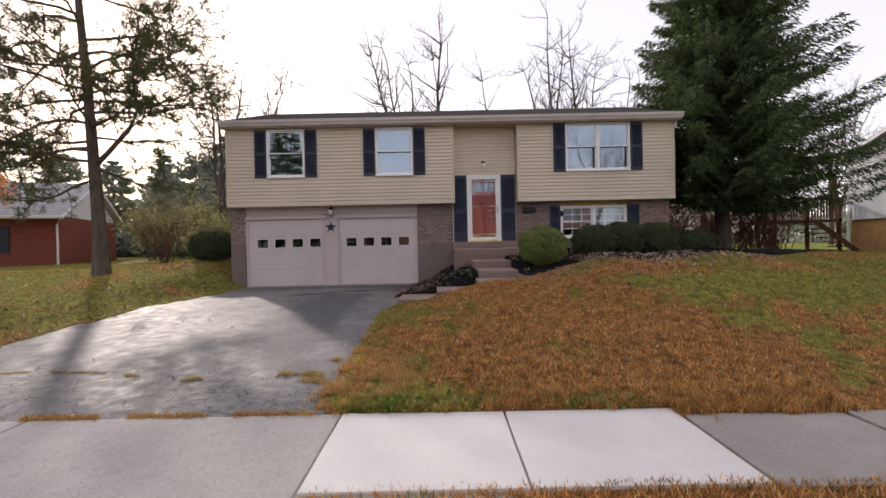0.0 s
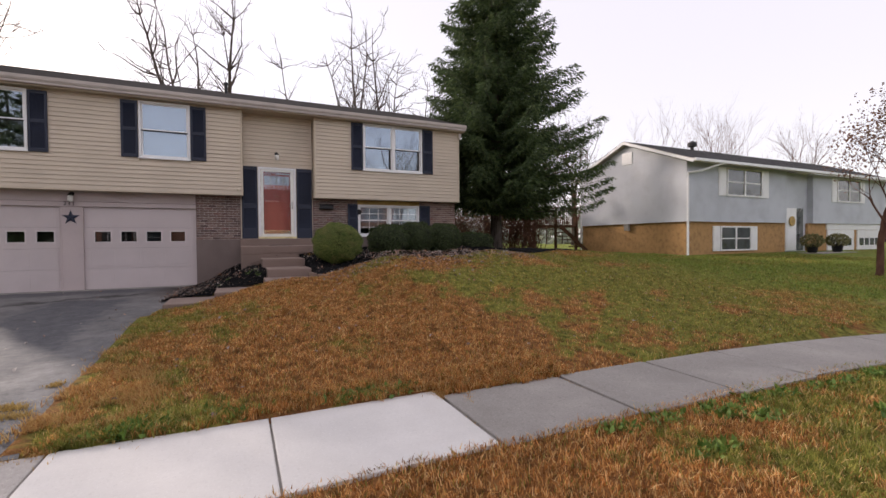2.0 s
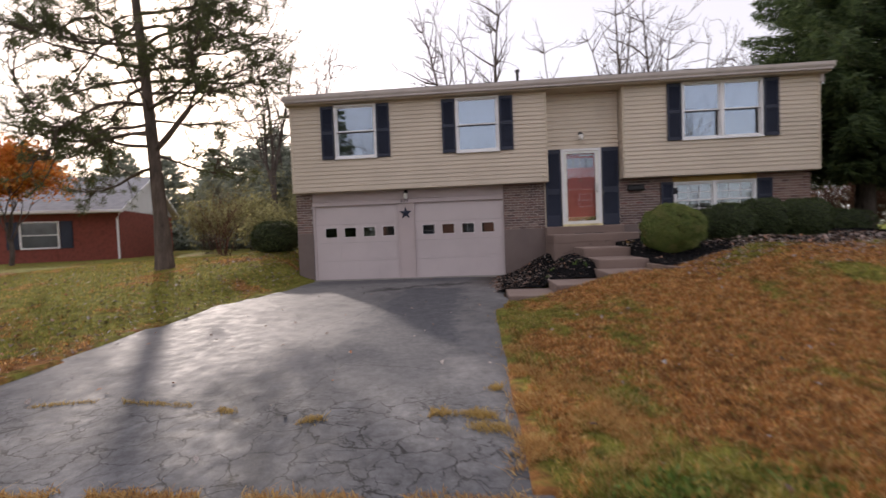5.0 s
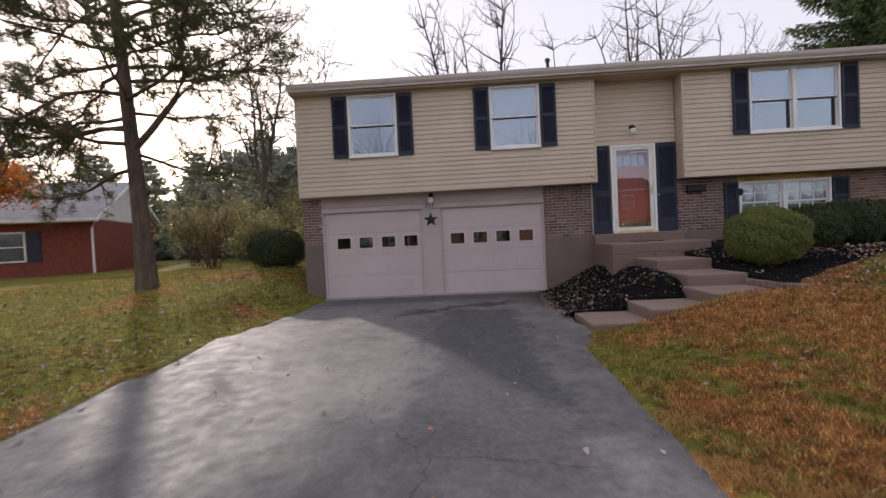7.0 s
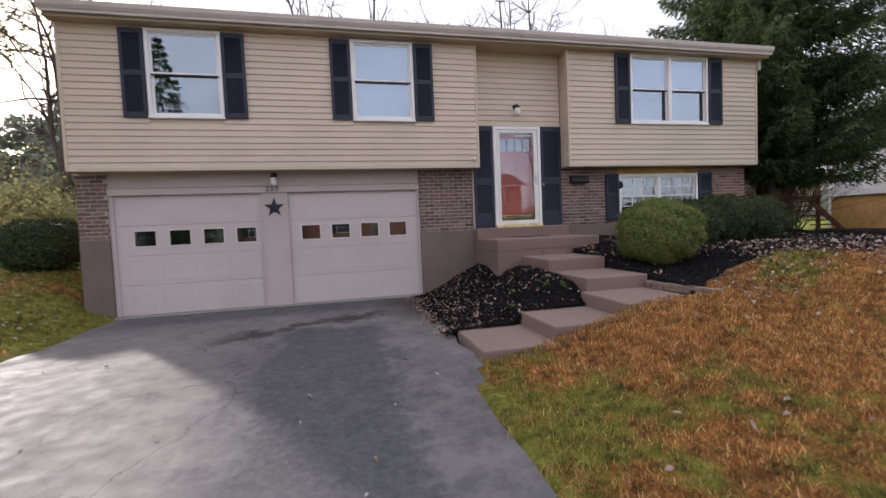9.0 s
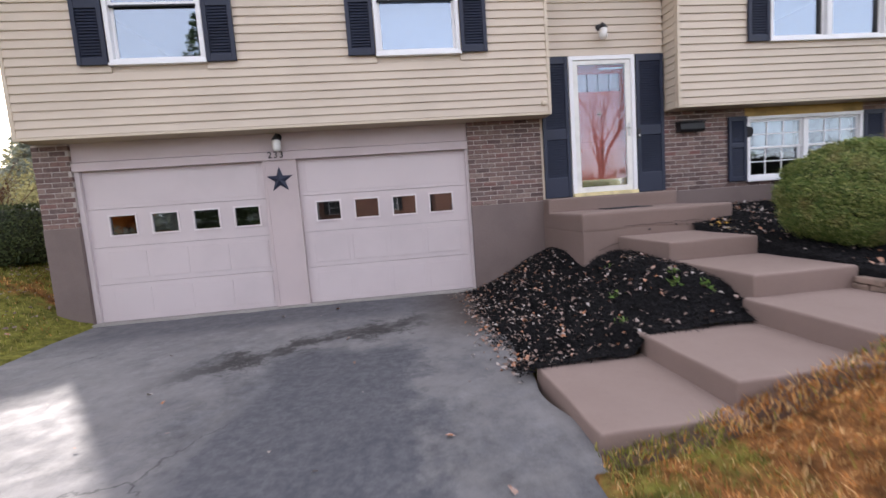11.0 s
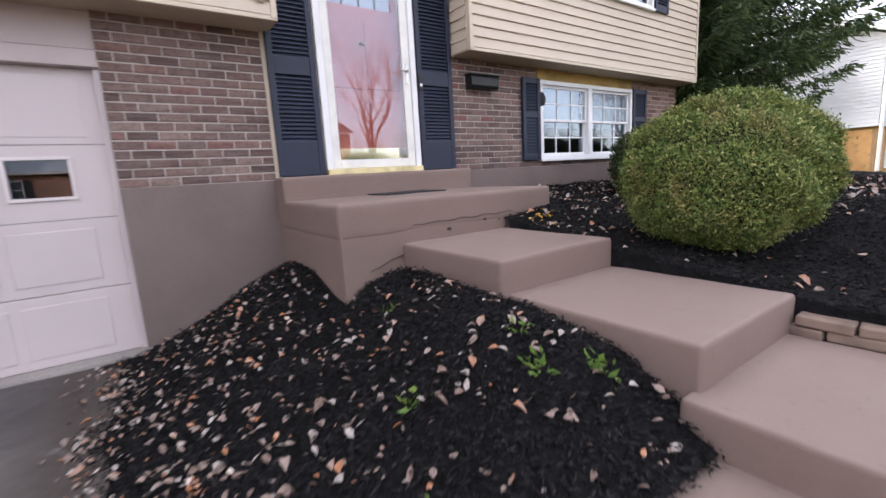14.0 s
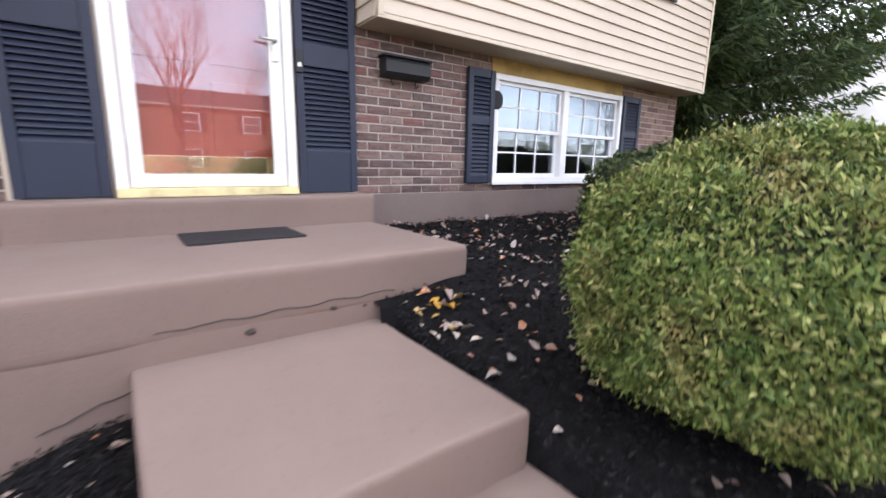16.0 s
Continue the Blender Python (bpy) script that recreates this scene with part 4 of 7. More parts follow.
part("door_frame", boxes((x0, x0 + 0.062, BY - 0.045, BY + 0.12, z0, z1), (x1 - 0.062, x1, BY - 0.045, BY + 0.12, z0, z1), (x0 + 0.062, x1 - 0.062, BY - 0.045, BY + 0.12, z1 - 0.062, z1), bevel=0.006), WHITE, front)
part("door_sill", boxes((x0 + 0.0, x1, BY - 0.075, BY + 0.12, z0, z0 + 0.052), bevel=0.006), CREAM, front, "worn cream-yellow sill")
a, b, c, d = x0 + 0.066, x1 - 0.066, z0 + 0.055, z1 - 0.066
part("door_leaf", boxes((a, a + 0.075, BY - 0.032, BY + 0.0, c, d), (b - 0.085, b, BY - 0.032, BY + 0.0, c, d), (a + 0.075, b - 0.085, BY - 0.032, BY + 0.0, c, c + 0.08), (a + 0.075, b - 0.085, BY - 0.032, BY + 0.0, d - 0.06, d), bevel=0.006), WHITE_DIRTY, front)
part("glass", boxes((a + 0.072, b - 0.082, BY - 0.018, BY - 0.014, c + 0.077, d - 0.057)), GLASS_DOOR, front).visible_shadow = False
bm = pipe(bmesh.new(), [(b - 0.045, BY - 0.032, 2.72), (b - 0.045, BY - 0.072, 2.72), (b - 0.05, BY - 0.08, 2.72), (b - 0.15, BY - 0.08, 2.725)], 0.009)
part("lever_handle", bm, CHROME, front, "nickel lever handle", smooth=True)
part("lock_plate", boxes((b - 0.062, b - 0.028, BY - 0.04, BY - 0.03, 2.60, 2.80), bevel=0.004), CHROME, front)
part("closer", pipe(bmesh.new(), [(b - 0.1, BY + 0.03, 3.62), (b - 0.45, BY + 0.05, 3.62)], 0.014), WHITE, front)
red = thing("entry_door", 0.99, BY + 0.1, 1.78)
adopt(red, house)
red["label"] = "red panelled front door with small top panes"
bm = boxes((x0 + 0.06, x1 - 0.06, BY + 0.085, BY + 0.125, z0 + 0.02, 3.30), (x0 + 0.06, x1 - 0.06, BY + 0.085, BY + 0.125, 3.56, z1 - 0.06), (x0 + 0.06, x0 + 0.17, BY + 0.085, BY + 0.125, 3.30, 3.56), (x1 - 0.17, x1 - 0.06, BY + 0.085, BY + 0.125, 3.30, 3.56))
for px in (0.62, 1.02):
    for pz, ph in ((1.9, 0.55), (2.55, 0.62)):
        box(bm, px, px + 0.33, BY + 0.078, BY + 0.09, pz, pz + ph, bevel=0.006)
part("door_leaf", bm, RED_DOOR, red)
part("kick_plate", boxes((x0 + 0.10, x1 - 0.10, BY + 0.066, BY + 0.084, z0 + 0.05, 1.985), bevel=0.003), PLATE, red, "polished pale brass kick plate")
for k in range(4):
    q = x0 + 0.17 + k * 0.1725
    part("pane", boxes((q + 0.012, q + 0.160, BY + 0.10, BY + 0.106, 3.30, 3.56)), BLIND, red, "small frosted pane")
part("brass_knocker", lathe([(0.002, 0), (0.03, 0.004), (0.035, 0.02), (0.02, 0.03)], 12, at=(0.99, BY + 0.078, 2.95)), BRASS, red, smooth=True)

# roof
def roof(x0, x1, y0, y1, ze, zr, parent, mat, thick=0.16, courses=30, local=False):
    """A low gable with its ridge along x, laid in shingle courses."""
    ym = (y0 + y1) / 2
    r = thing("roof", (x0 + x1) / 2, ym, zr)
    if local:
        r.matrix_basis = pose((x0 + x1) / 2, ym, zr)
        r.parent = parent
    else:
        adopt(r, parent)
    r["label"] = "low shingle roof"
    for ya, yb in ((y0, ym), (y1, ym)):
        for k in range(courses):
            t0, t1 = k / courses, (k + 1) / courses
            p0, p1 = ya + (yb - ya) * t0 - ym, ya + (yb - ya) * t1 - ym
            q0, q1 = ze + (zr - ze) * t0 - zr, ze + (zr - ze) * t1 - zr
            w = (x1 - x0) / 2
            bm = bmesh.new()
            vs = [bm.verts.new(c) for c in ((-w, p0, q0 + 0.012), (w, p0, q0 + 0.012), (w, p1, q1 + 0.002), (-w, p1, q1 + 0.002))]
            lo = [bm.verts.new(c) for c in ((-w, p0, q0 - 0.02), (w, p0, q0 - 0.02))]
            bm.faces.new(vs), bm.faces.new((vs[0], lo[0], lo[1], vs[1]))
            part("shingle_course", bm, mat, r, local=True)
    deck = prism([(0, 0), (1, 0), (0, 1)], 0, 1)
    deck.clear()
    prof = [(y0, ze - 0.005), (ym, zr - 0.005), (y1, ze - 0.005), (y1, ze - thick), (ym, zr - thick), (y0, ze - thick)]
    l = [deck.verts.new((x0 + 0.01, p, q)) for p, q in prof]
    g = [deck.verts.new((x1 - 0.01, p, q)) for p, q in prof]
    deck.faces.new(l), deck.faces.new(g[::-1])
    for i in range(6):
        j = (i + 1) % 6
        deck.faces.new((l[i], g[i], g[j], l[j]))
    part("roof_deck", deck, GUTTER, parent, local=local)
    return r


roof(HX0 - 0.06, HX1 + 0.14, 12.54, BACK + 0.3, 5.46, 6.90, house, SHINGLE)
part("eave_soffit", boxes((HX0 - 0.05, HX1 + 0.12, 12.60, BY + 0.05, 5.26, 5.30)), SOFFIT, house)
bm = prism([(0, 0), (1, 0), (0, 1)], 0, 1)
bm.clear()
prof = [(12.50, 5.47), (12.505, 5.40), (12.53, 5.35), (12.62, 5.35), (12.62, 5.46), (12.612, 5.46), (12.612, 5.36), (12.535, 5.36), (12.515, 5.405), (12.515, 5.47)]
l = [bm.verts.new((HX0 - 0.07, p, q)) for p, q in prof]
g = [bm.verts.new((HX1 + 0.15, p, q)) for p, q in prof]
bm.faces.new(l), bm.faces.new(g[::-1])
for i in range(len(prof)):
    j = (i + 1) % len(prof)
    bm.faces.new((l[i], g[i], g[j], l[j]))
part("gutter", bm, GUTTER, house, "grey-brown metal gutter")
part("fascia", boxes((HX0 - 0.05, HX1 + 0.13, 12.622, 12.65, 5.27, 5.45)), GUTTER, house)
for xg in (HX0, HX1 - 0.12):
    bm = bmesh.new()
    prof = [(SY + 0.06, 5.3), (BACK, 5.3), (BACK, 5.42), ((12.54 + BACK + 0.3) / 2, 6.75), (SY + 0.06, 5.45)]
    l = [bm.verts.new((xg, p, q)) for p, q in prof]
    g = [bm.verts.new((xg + 0.12, p, q)) for p, q in prof]
    bm.faces.new(l), bm.faces.new(g[::-1])
    for i in range(5):
        j = (i + 1) % 5
        bm.faces.new((l[i], g[i], g[j], l[j]))
    part("gable_wall", bm, SIDING, house)
part("roof_vent", lathe([(0.05, 6.3), (0.05, 6.78), (0.075, 6.79), (0.075, 6.86), (0.02, 6.89)], 10, at=(-0.35, 15.6, 0)), BLACK, house, "black roof vent pipe")
part("downpipe", boxes((HX1 - 0.03, HX1 + 0.05, SY - 0.07, SY - 0.02, 5.05, 5.36)), GUTTER, house)

# ---- porch and steps ----
porch = thing("front_porch", 1.0, 12.4, 0.9, label="brown painted concrete porch slab before the door", category="porch", kind="structure")


def worn_block(x0, x1, y0, y1, z0, z1, bevel=0.03, cuts=6):
    bm = boxes((x0, x1, y0, y1, z0, z1))
    bmesh.ops.bevel(bm, geom=list(bm.edges), offset=bevel, segments=3, profile=0.55, affect="EDGES")
    bmesh.ops.subdivide_edges(bm, edges=[e for e in bm.edges if e.calc_length() > 0.15], cuts=cuts, use_grid_fill=True)
    for v in bm.verts:
        v.co += 0.006 * noise.noise_vector(v.co * 4.0) + 0.0025 * noise.noise_vector(v.co * 17.0)
    return bm


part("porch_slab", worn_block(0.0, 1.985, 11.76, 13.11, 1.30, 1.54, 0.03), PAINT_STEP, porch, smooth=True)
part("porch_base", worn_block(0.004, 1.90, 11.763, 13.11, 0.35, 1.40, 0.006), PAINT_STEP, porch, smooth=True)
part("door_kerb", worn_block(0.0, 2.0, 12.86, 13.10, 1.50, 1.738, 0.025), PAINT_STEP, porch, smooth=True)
# cracks and chips laid on as dark bars and blobs, coloured like their shade
for xs, zs, n in (((0.54, 1.52), (1.352, 1.362), 22), ((0.20, 0.47), (1.08, 1.165), 9)):
    line = []
    for k in range(n):
        f = k / (n - 1)
        line.append((xs[0] + (xs[1] - xs[0]) * f, 11.757, zs[0] + (zs[1] - zs[0]) * f + 0.006 * math.sin(2.3 * k) * math.sin(0.9 * k + 1) + 0.004 * math.sin(5.1 * k)))
    part("crack", pipe(bmesh.new(), line, 0.0032, 5), CRACK_SHADE, porch, "long crack in the painted face")
for cx, cz, r in ((1.21, 1.325, 0.013), (0.86, 1.29, 0.016), (1.36, 1.31, 0.008)):
    bm = bmesh.new()
    bmesh.ops.create_icosphere(bm, subdivisions=2, radius=r)
    for v in bm.verts:
        v.co = Vector((v.co.x * 1.4, v.co.y * 0.35, v.co.z * 0.8)) * (1 + 0.4 * noise.noise(v.co * 90)) + Vector((cx, 11.757, cz))
    part("chip", bm, CRACK_SHADE, porch, "dark chip in the painted face", smooth=True)
steps = thing("front_steps", 0.3, 9.8, 0.45, label="flight of brown painted concrete steps from drive to porch", category="steps", kind="structure")
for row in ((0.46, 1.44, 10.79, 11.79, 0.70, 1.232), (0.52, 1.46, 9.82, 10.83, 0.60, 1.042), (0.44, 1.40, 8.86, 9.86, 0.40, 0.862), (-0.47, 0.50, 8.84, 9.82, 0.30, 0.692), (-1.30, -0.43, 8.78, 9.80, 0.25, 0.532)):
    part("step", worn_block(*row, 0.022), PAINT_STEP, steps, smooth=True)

# ---- small things on and by the house ----
def lantern(x, y, z, label):
    """A jar lantern on a wall arm; z: where the arm meets the wall."""
    l = thing("wall_lantern", x, y, z, label=label, category="wall lamp", group="wall lanterns")
    bm = lathe([(0.055, -0.01), (0.055, 0.0), (0.03, 0.012)], 14)
    bm.transform(pose(x, y, z, 90))
    part("wall_plate", bm, BLACK, l, smooth=True)
    part("arm", pipe(bmesh.new(), [(x, y, z), (x, y - 0.05, z + 0.03), (x, y - 0.10, z + 0.035), (x, y - 0.115, z + 0.0)], 0.008), BLACK, l, smooth=True)
    part("cap", lathe([(0.012, 0.02), (0.03, 0.0), (0.055, -0.035), (0.058, -0.05)], 14, at=(x, y - 0.115, z)), BLACK, l, smooth=True)
    part("jar", lathe([(0.046, -0.05), (0.058, -0.08), (0.058, -0.16), (0.04, -0.195), (0.012, -0.205)], 14, at=(x, y - 0.115, z)), LAMP_GLASS, l, "frosted glass jar", smooth=True)


lantern(-3.75, GY - 0.05, 2.87, "black wall lantern with frosted glass above garage pillar")
lantern(0.99, BY - 0.014, 4.19, "black wall lantern with frosted glass above front door")


def star_ornament(x, y, z, r):
    bm = bmesh.new()
    tip = bm.verts.new((x, y - 0.045, z))
    rim = []
    for k in range(10):
        a = math.pi / 2 + k * math.pi / 5
        q = r if k % 2 == 0 else r * 0.40
        rim.append(bm.verts.new((x + q * math.cos(a), y - 0.004, z + q * math.sin(a))))
    for k in range(10):
        bm.faces.new((tip, rim[k], rim[(k + 1) % 10]))
    bm.faces.new(rim)
    tagged(part("star_ornament", bm, NAVY), "dark metal barn star hung on mauve pillar", "wall ornament")


star_ornament(-3.775, GY - 0.062, 2.285, 0.185)


def digits(text, x, y, z, size):
    """House number, one figure a thing's part."""
    plate = thing("house_number", x, y, z, label="dark metal house number 233 on mauve header", category="house number")
    for k, ch in enumerate(text):
        c = bpy.data.curves.new("digit", "FONT")
        c.body, c.size, c.extrude, c.align_x = ch, size, 0.004, "CENTER"
        tmp = new("digit", c)
        me = bpy.data.meshes.new_from_object(tmp.evaluated_get(bpy.context.evaluated_depsgraph_get()))
        bpy.data.objects.remove(tmp)
        me.materials.append(BLACK)
        part("digit", me, None, plate, m=pose(x + (k - 1) * size * 0.62, y, z, 90))


digits("233", -3.795, GY - 0.090, 2.588, 0.125)

mailbox = thing("mailbox", 2.37, BY - 0.05, 2.6, label="black metal mailbox with hooks on brick wall", category="mailbox")
bm = prism([(0, 0), (1, 0), (0, 1)], 0, 1)
bm.clear()
prof = [(BY - 0.006, 2.61), (BY - 0.09, 2.61), (BY - 0.115, 2.64), (BY - 0.115, 2.72), (BY - 0.10, 2.745), (BY - 0.006, 2.745)]
l = [bm.verts.new((2.18, p, q)) for p, q in prof]
g = [bm.verts.new((2.58, p, q)) for p, q in prof]
bm.faces.new(l), bm.faces.new(g[::-1])
for i in range(6):
    j = (i + 1) % 6
    bm.faces.new((l[i], g[i], g[j], l[j]))
part("box", bm, BLACK, mailbox)
part("lid", boxes((2.165, 2.595, BY - 0.125, BY - 0.004, 2.748, 2.765), bevel=0.005), BLACK, mailbox)
for hx in (2.27, 2.49):
    part("hook", pipe(bmesh.new(), [(hx, BY - 0.03, 2.61), (hx, BY - 0.03, 2.575), (hx, BY - 0.05, 2.555), (hx, BY - 0.075, 2.565)], 0.005, 6), BLACK, mailbox)

mat_thing = thing("doormat", 1.03, 12.62, 1.54, label="thin black rubber doormat on the porch", category="doormat")
part("mat", boxes((0.73, 1.33, 12.42, 12.82, 1.538, 1.552), bevel=0.004), RUBBER, mat_thing)
bell = thing("doorbell", 1.545, BY - 0.045, 2.62, label="small grey doorbell button beside the door", category="doorbell")
part("case", boxes((1.522, 1.568, BY - 0.066, BY - 0.044, 2.55, 2.70), bevel=0.006), BLACK, bell)
part("button", boxes((1.533, 1.557, BY - 0.071, BY - 0.066, 2.585, 2.615), bevel=0.003), CHROME, bell, "pale button")

# a plain black disc by the window; its use is not known
black_disc = thing("round_disc", 3.40, BY - 0.03, 2.56, label="black round disc hung beside the lower window", category="thermometer")
bm = lathe([(0.015, -0.008), (0.085, -0.006), (0.09, 0.0), (0.085, 0.006), (0.015, 0.007)], 20)
bm.transform(pose(3.375, BY - 0.03, 2.555, 90))
part("dial_case", bm, RUBBER, black_disc, smooth=True)
cover = thing("outlet_cover", -0.03, SY - 0.03, 3.08, label="round tan outlet cover on the siding", category="outlet")
bm = lathe([(0.01, -0.02), (0.035, -0.02), (0.04, 0.0), (0.03, 0.012), (0.01, 0.014)], 16)
bm.transform(pose(-0.03, SY - 0.024, 3.08, 90))
part("cover_disc", bm, SIDING_TRIM, cover, smooth=True)

# paver edging of the bed
EDGE_BRICK = plain("weathered_paver", (0.25, 0.18, 0.14), 0.9, 0.2, 6, 60, 0.5, 0.008, each=0.4)
edging = thing("paver_edging", 1.45, 9.4, 0.86, label="two courses of weathered tan pavers edging the mulch", category="edging", kind="structure")
for c in range(2):
    for k in range(5):
        yy = 9.80 - k * 0.215 - 0.1 * c
        xx = 1.43 + 0.13 * max(0, (9.85 - yy)) ** 1.5
        bm = worn_block(-0.05, 0.05, -0.104, 0.104, 0, 0.05, 0.012, 2)
        part("paver", bm, EDGE_BRICK, edging, m=pose(xx + random.uniform(-0.01, 0.01), yy, 0.855 + c * 0.05, random.uniform(-2, 2), random.uniform(-3, 3), random.uniform(-5, 5) + 6 * k))

# ---- plants: helpers ----
class Wood:
    """Gathers tapered round limbs into one mesh."""

    def __init__(self):
        self.v, self.f, self.n = [], [], 0

    def limb(self, pts, r0, r1, sides=5):
        pts = np.asarray(pts, float)
        d = np.gradient(pts, axis=0)
        d /= np.linalg.norm(d, axis=1, keepdims=True) + 1e-9
        u = np.cross(d, np.where(np.abs(d[:, 2:3]) > 0.9, [[1.0, 0, 0]], [[0, 0, 1.0]]))
        u /= np.linalg.norm(u, axis=1, keepdims=True) + 1e-9
        w = np.cross(d, u)
        a = np.arange(sides) * 2 * np.pi / sides
        r = np.linspace(r0, r1, len(pts))[:, None, None]
        ring = pts[:, None] + r * (np.cos(a)[None, :, None] * u[:, None] + np.sin(a)[None, :, None] * w[:, None])
        self.v.append(ring.reshape(-1, 3))
        k = np.arange(sides)
        for i in range(len(pts) - 1):
            b = self.n + i * sides
            self.f.append(np.stack([b + k, b + (k + 1) % sides, b + sides + (k + 1) % sides, b + sides + k], 1))
        self.n += len(pts) * sides

    def arrays(self):
        return np.concatenate(self.v), np.concatenate(self.f)


def turned(d, angle, rng):
    """A way that leans off d by about the given angle."""
    o = rng.normal(size=3)
    o -= d * (o @ d)
    o /= np.linalg.norm(o) + 1e-9
    v = d * math.cos(angle) + o * math.sin(angle)
    return v / np.linalg.norm(v)


def flakes(at, length, width, rng, along=None, spread=1.0, fold=0.25, face=None):
    """Leaves: one four-cornered blade at each place, its long way by along (or any)."""
    n = len(at)
    d = rng.normal(size=(n, 3)) * spread
    if along is not None:
        d = d + along
    d /= np.linalg.norm(d, axis=1, keepdims=True) + 1e-9
    s = np.cross(d, rng.normal(size=(n, 3)) * (0.55 if face is not None else 1.0) + (0 if face is None else face))
    s /= np.linalg.norm(s, axis=1, keepdims=True) + 1e-9
    L = (np.asarray(length) * rng.uniform(0.7, 1.3, n))[:, None]
    W = (np.asarray(width) * rng.uniform(0.7, 1.3, n))[:, None]
    up = np.cross(s, d) * W * fold
    v = np.stack([at, at + d * L * 0.45 + s * W / 2 + up, at + d * L, at + d * L * 0.45 - s * W / 2 + up], 1)
    return v.reshape(-1, 3), np.arange(n * 4).reshape(-1, 4)


BARK = make_bark("grey_brown_bark", (0.045, 0.036, 0.030), (0.14, 0.115, 0.10))
BARK_PINE = make_bark("pine_bark", (0.05, 0.04, 0.034), (0.17, 0.13, 0.105))
BARK_RED = make_bark("reddish_twig_bark", (0.07, 0.035, 0.025), (0.17, 0.085, 0.06))
NEEDLE_PINE = make_island("pine_needle", [(0.1, (0.055, 0.068, 0.028)), (0.6, (0.10, 0.118, 0.044)), (1.0, (0.16, 0.155, 0.065))], 0.6, thin=0.3)
NEEDLE_SPRUCE = make_island("spruce_needle", [(0.1, (0.032, 0.054, 0.026)), (0.5, (0.065, 0.104, 0.042)), (0.85, (0.13, 0.18, 0.066)), (1.0, (0.21, 0.24, 0.095))], 0.65, thin=0.35)
# distance haze is put into this colour, paler than real needles
NEEDLE_HAZE = make_island("hazed_conifer_needle", [(0.1, (0.22, 0.25, 0.21)), (0.6, (0.33, 0.36, 0.30)), (1.0, (0.42, 0.44, 0.33))], 0.8, thin=0.5)
BOX_LEAF = make_boxwood()
BUSH_LEAF = make_island("yew_leaf", [(0.1, (0.030, 0.046, 0.018)), (0.6, (0.058, 0.083, 0.028)), (1.0, (0.115, 0.145, 0.05))], 0.6, 0.3, 3.0)
BUSH_CORE = plain("bush_inner_shade", (0.022, 0.03, 0.012), 0.95, 0.3, 12, 60, 0.6, 0.02)
ORANGE_LEAF = make_island("orange_maple_leaf", [(0.1, (0.42, 0.11, 0.02)), (0.6, (0.58, 0.20, 0.03)), (1.0, (0.65, 0.33, 0.07))], 0.6, thin=0.4)
OLIVE_LEAF = make_island("sparse_olive_leaf", [(0.1, (0.16, 0.15, 0.07)), (0.6, (0.26, 0.25, 0.12)), (1.0, (0.38, 0.34, 0.15))], 0.7, thin=0.55)
TAN_GRASS = make_island("tan_grass", [(0.1, (0.30, 0.12, 0.035)), (0.45, (0.46, 0.26, 0.09)), (0.8, (0.58, 0.40, 0.16)), (1.0, (0.62, 0.48, 0.24))], 0.8, thin=0.4)


def clipped_bush(x, y, zb, rx, ry, rz, leaf, count, size, mat, label, rng, zc=None, square=1.75, slim=0.55):
    b = thing("bush", x, y, zb, label=label, category="bush", group="clipped bushes")
    zc = zb + rz * 0.93 if zc is None else zc
    d = rng.normal(size=(count, 3))
    d /= np.linalg.norm(d, axis=1, keepdims=True)
    q = (np.abs(d) ** (square + 0.5)).sum(1, keepdims=True) ** (-1 / (square + 0.5))
    lump = 1 + 0.06 * np.sin(5 * d[:, :1] + 2) * np.sin(4 * d[:, 1:2] + x) + 0.035 * np.sin(11 * d[:, 2:] + 7 * d[:, :1]) + 0.03 * np.sin(17 * d[:, 1:2] + 3) * np.sin(19 * d[:, :1] + 13 * d[:, 2:]) + rng.normal(size=(count, 1)) * 0.024
    lump += np.where(rng.uniform(size=(count, 1)) < 0.035, rng.uniform(0.02, 0.09, (count, 1)), 0.0)
    deep = 1 - np.abs(rng.normal(size=(count, 1))) * 0.055
    at = d * q * lump * deep * (rx, ry, rz) + (x, y, zc)
    at = at[at[:, 2] > zb + 0.02]
    out = at - (x, y, zc)
    out = out / np.linalg.norm(out, axis=1, keepdims=True) + (0, 0, 0.35)
    side = np.cross(out, rng.normal(size=out.shape))
    v, f = flakes(at, size, size * slim, rng, side * 0.8 + out * 0.5 + (0, 0, 0.45), 0.4, 0.4, out)
    tagged(stuff("leaves", v, f, mat, b), kind="stuff")
    # solid core added to block light, coloured dark for the shade between leaves
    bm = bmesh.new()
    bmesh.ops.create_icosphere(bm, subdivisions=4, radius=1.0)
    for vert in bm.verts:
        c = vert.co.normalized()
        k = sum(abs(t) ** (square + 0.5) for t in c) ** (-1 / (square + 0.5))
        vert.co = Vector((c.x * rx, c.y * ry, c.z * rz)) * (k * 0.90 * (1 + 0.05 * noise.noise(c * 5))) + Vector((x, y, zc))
    part("shade_core", bm, BUSH_CORE, b, smooth=True)
    w = Wood()
    for k in range(6):
        a = k * 1.05
        w.limb([(x + 0.05 * math.cos(a), y + 0.05 * math.sin(a), zb - 0.05), (x + rx * 0.4 * math.cos(a), y + ry * 0.4 * math.sin(a), zb + rz * 0.6)], 0.02, 0.012)
    stuff("stems", *w.arrays(), BARK, b, kind="")
    return b


clipped_bush(2.18, 10.46, 1.03, 0.565, 0.56, 0.475, None, 88000, 0.026, BOX_LEAF, "round clipped boxwood bush beside the steps", RNG, 1.595, slim=0.34)
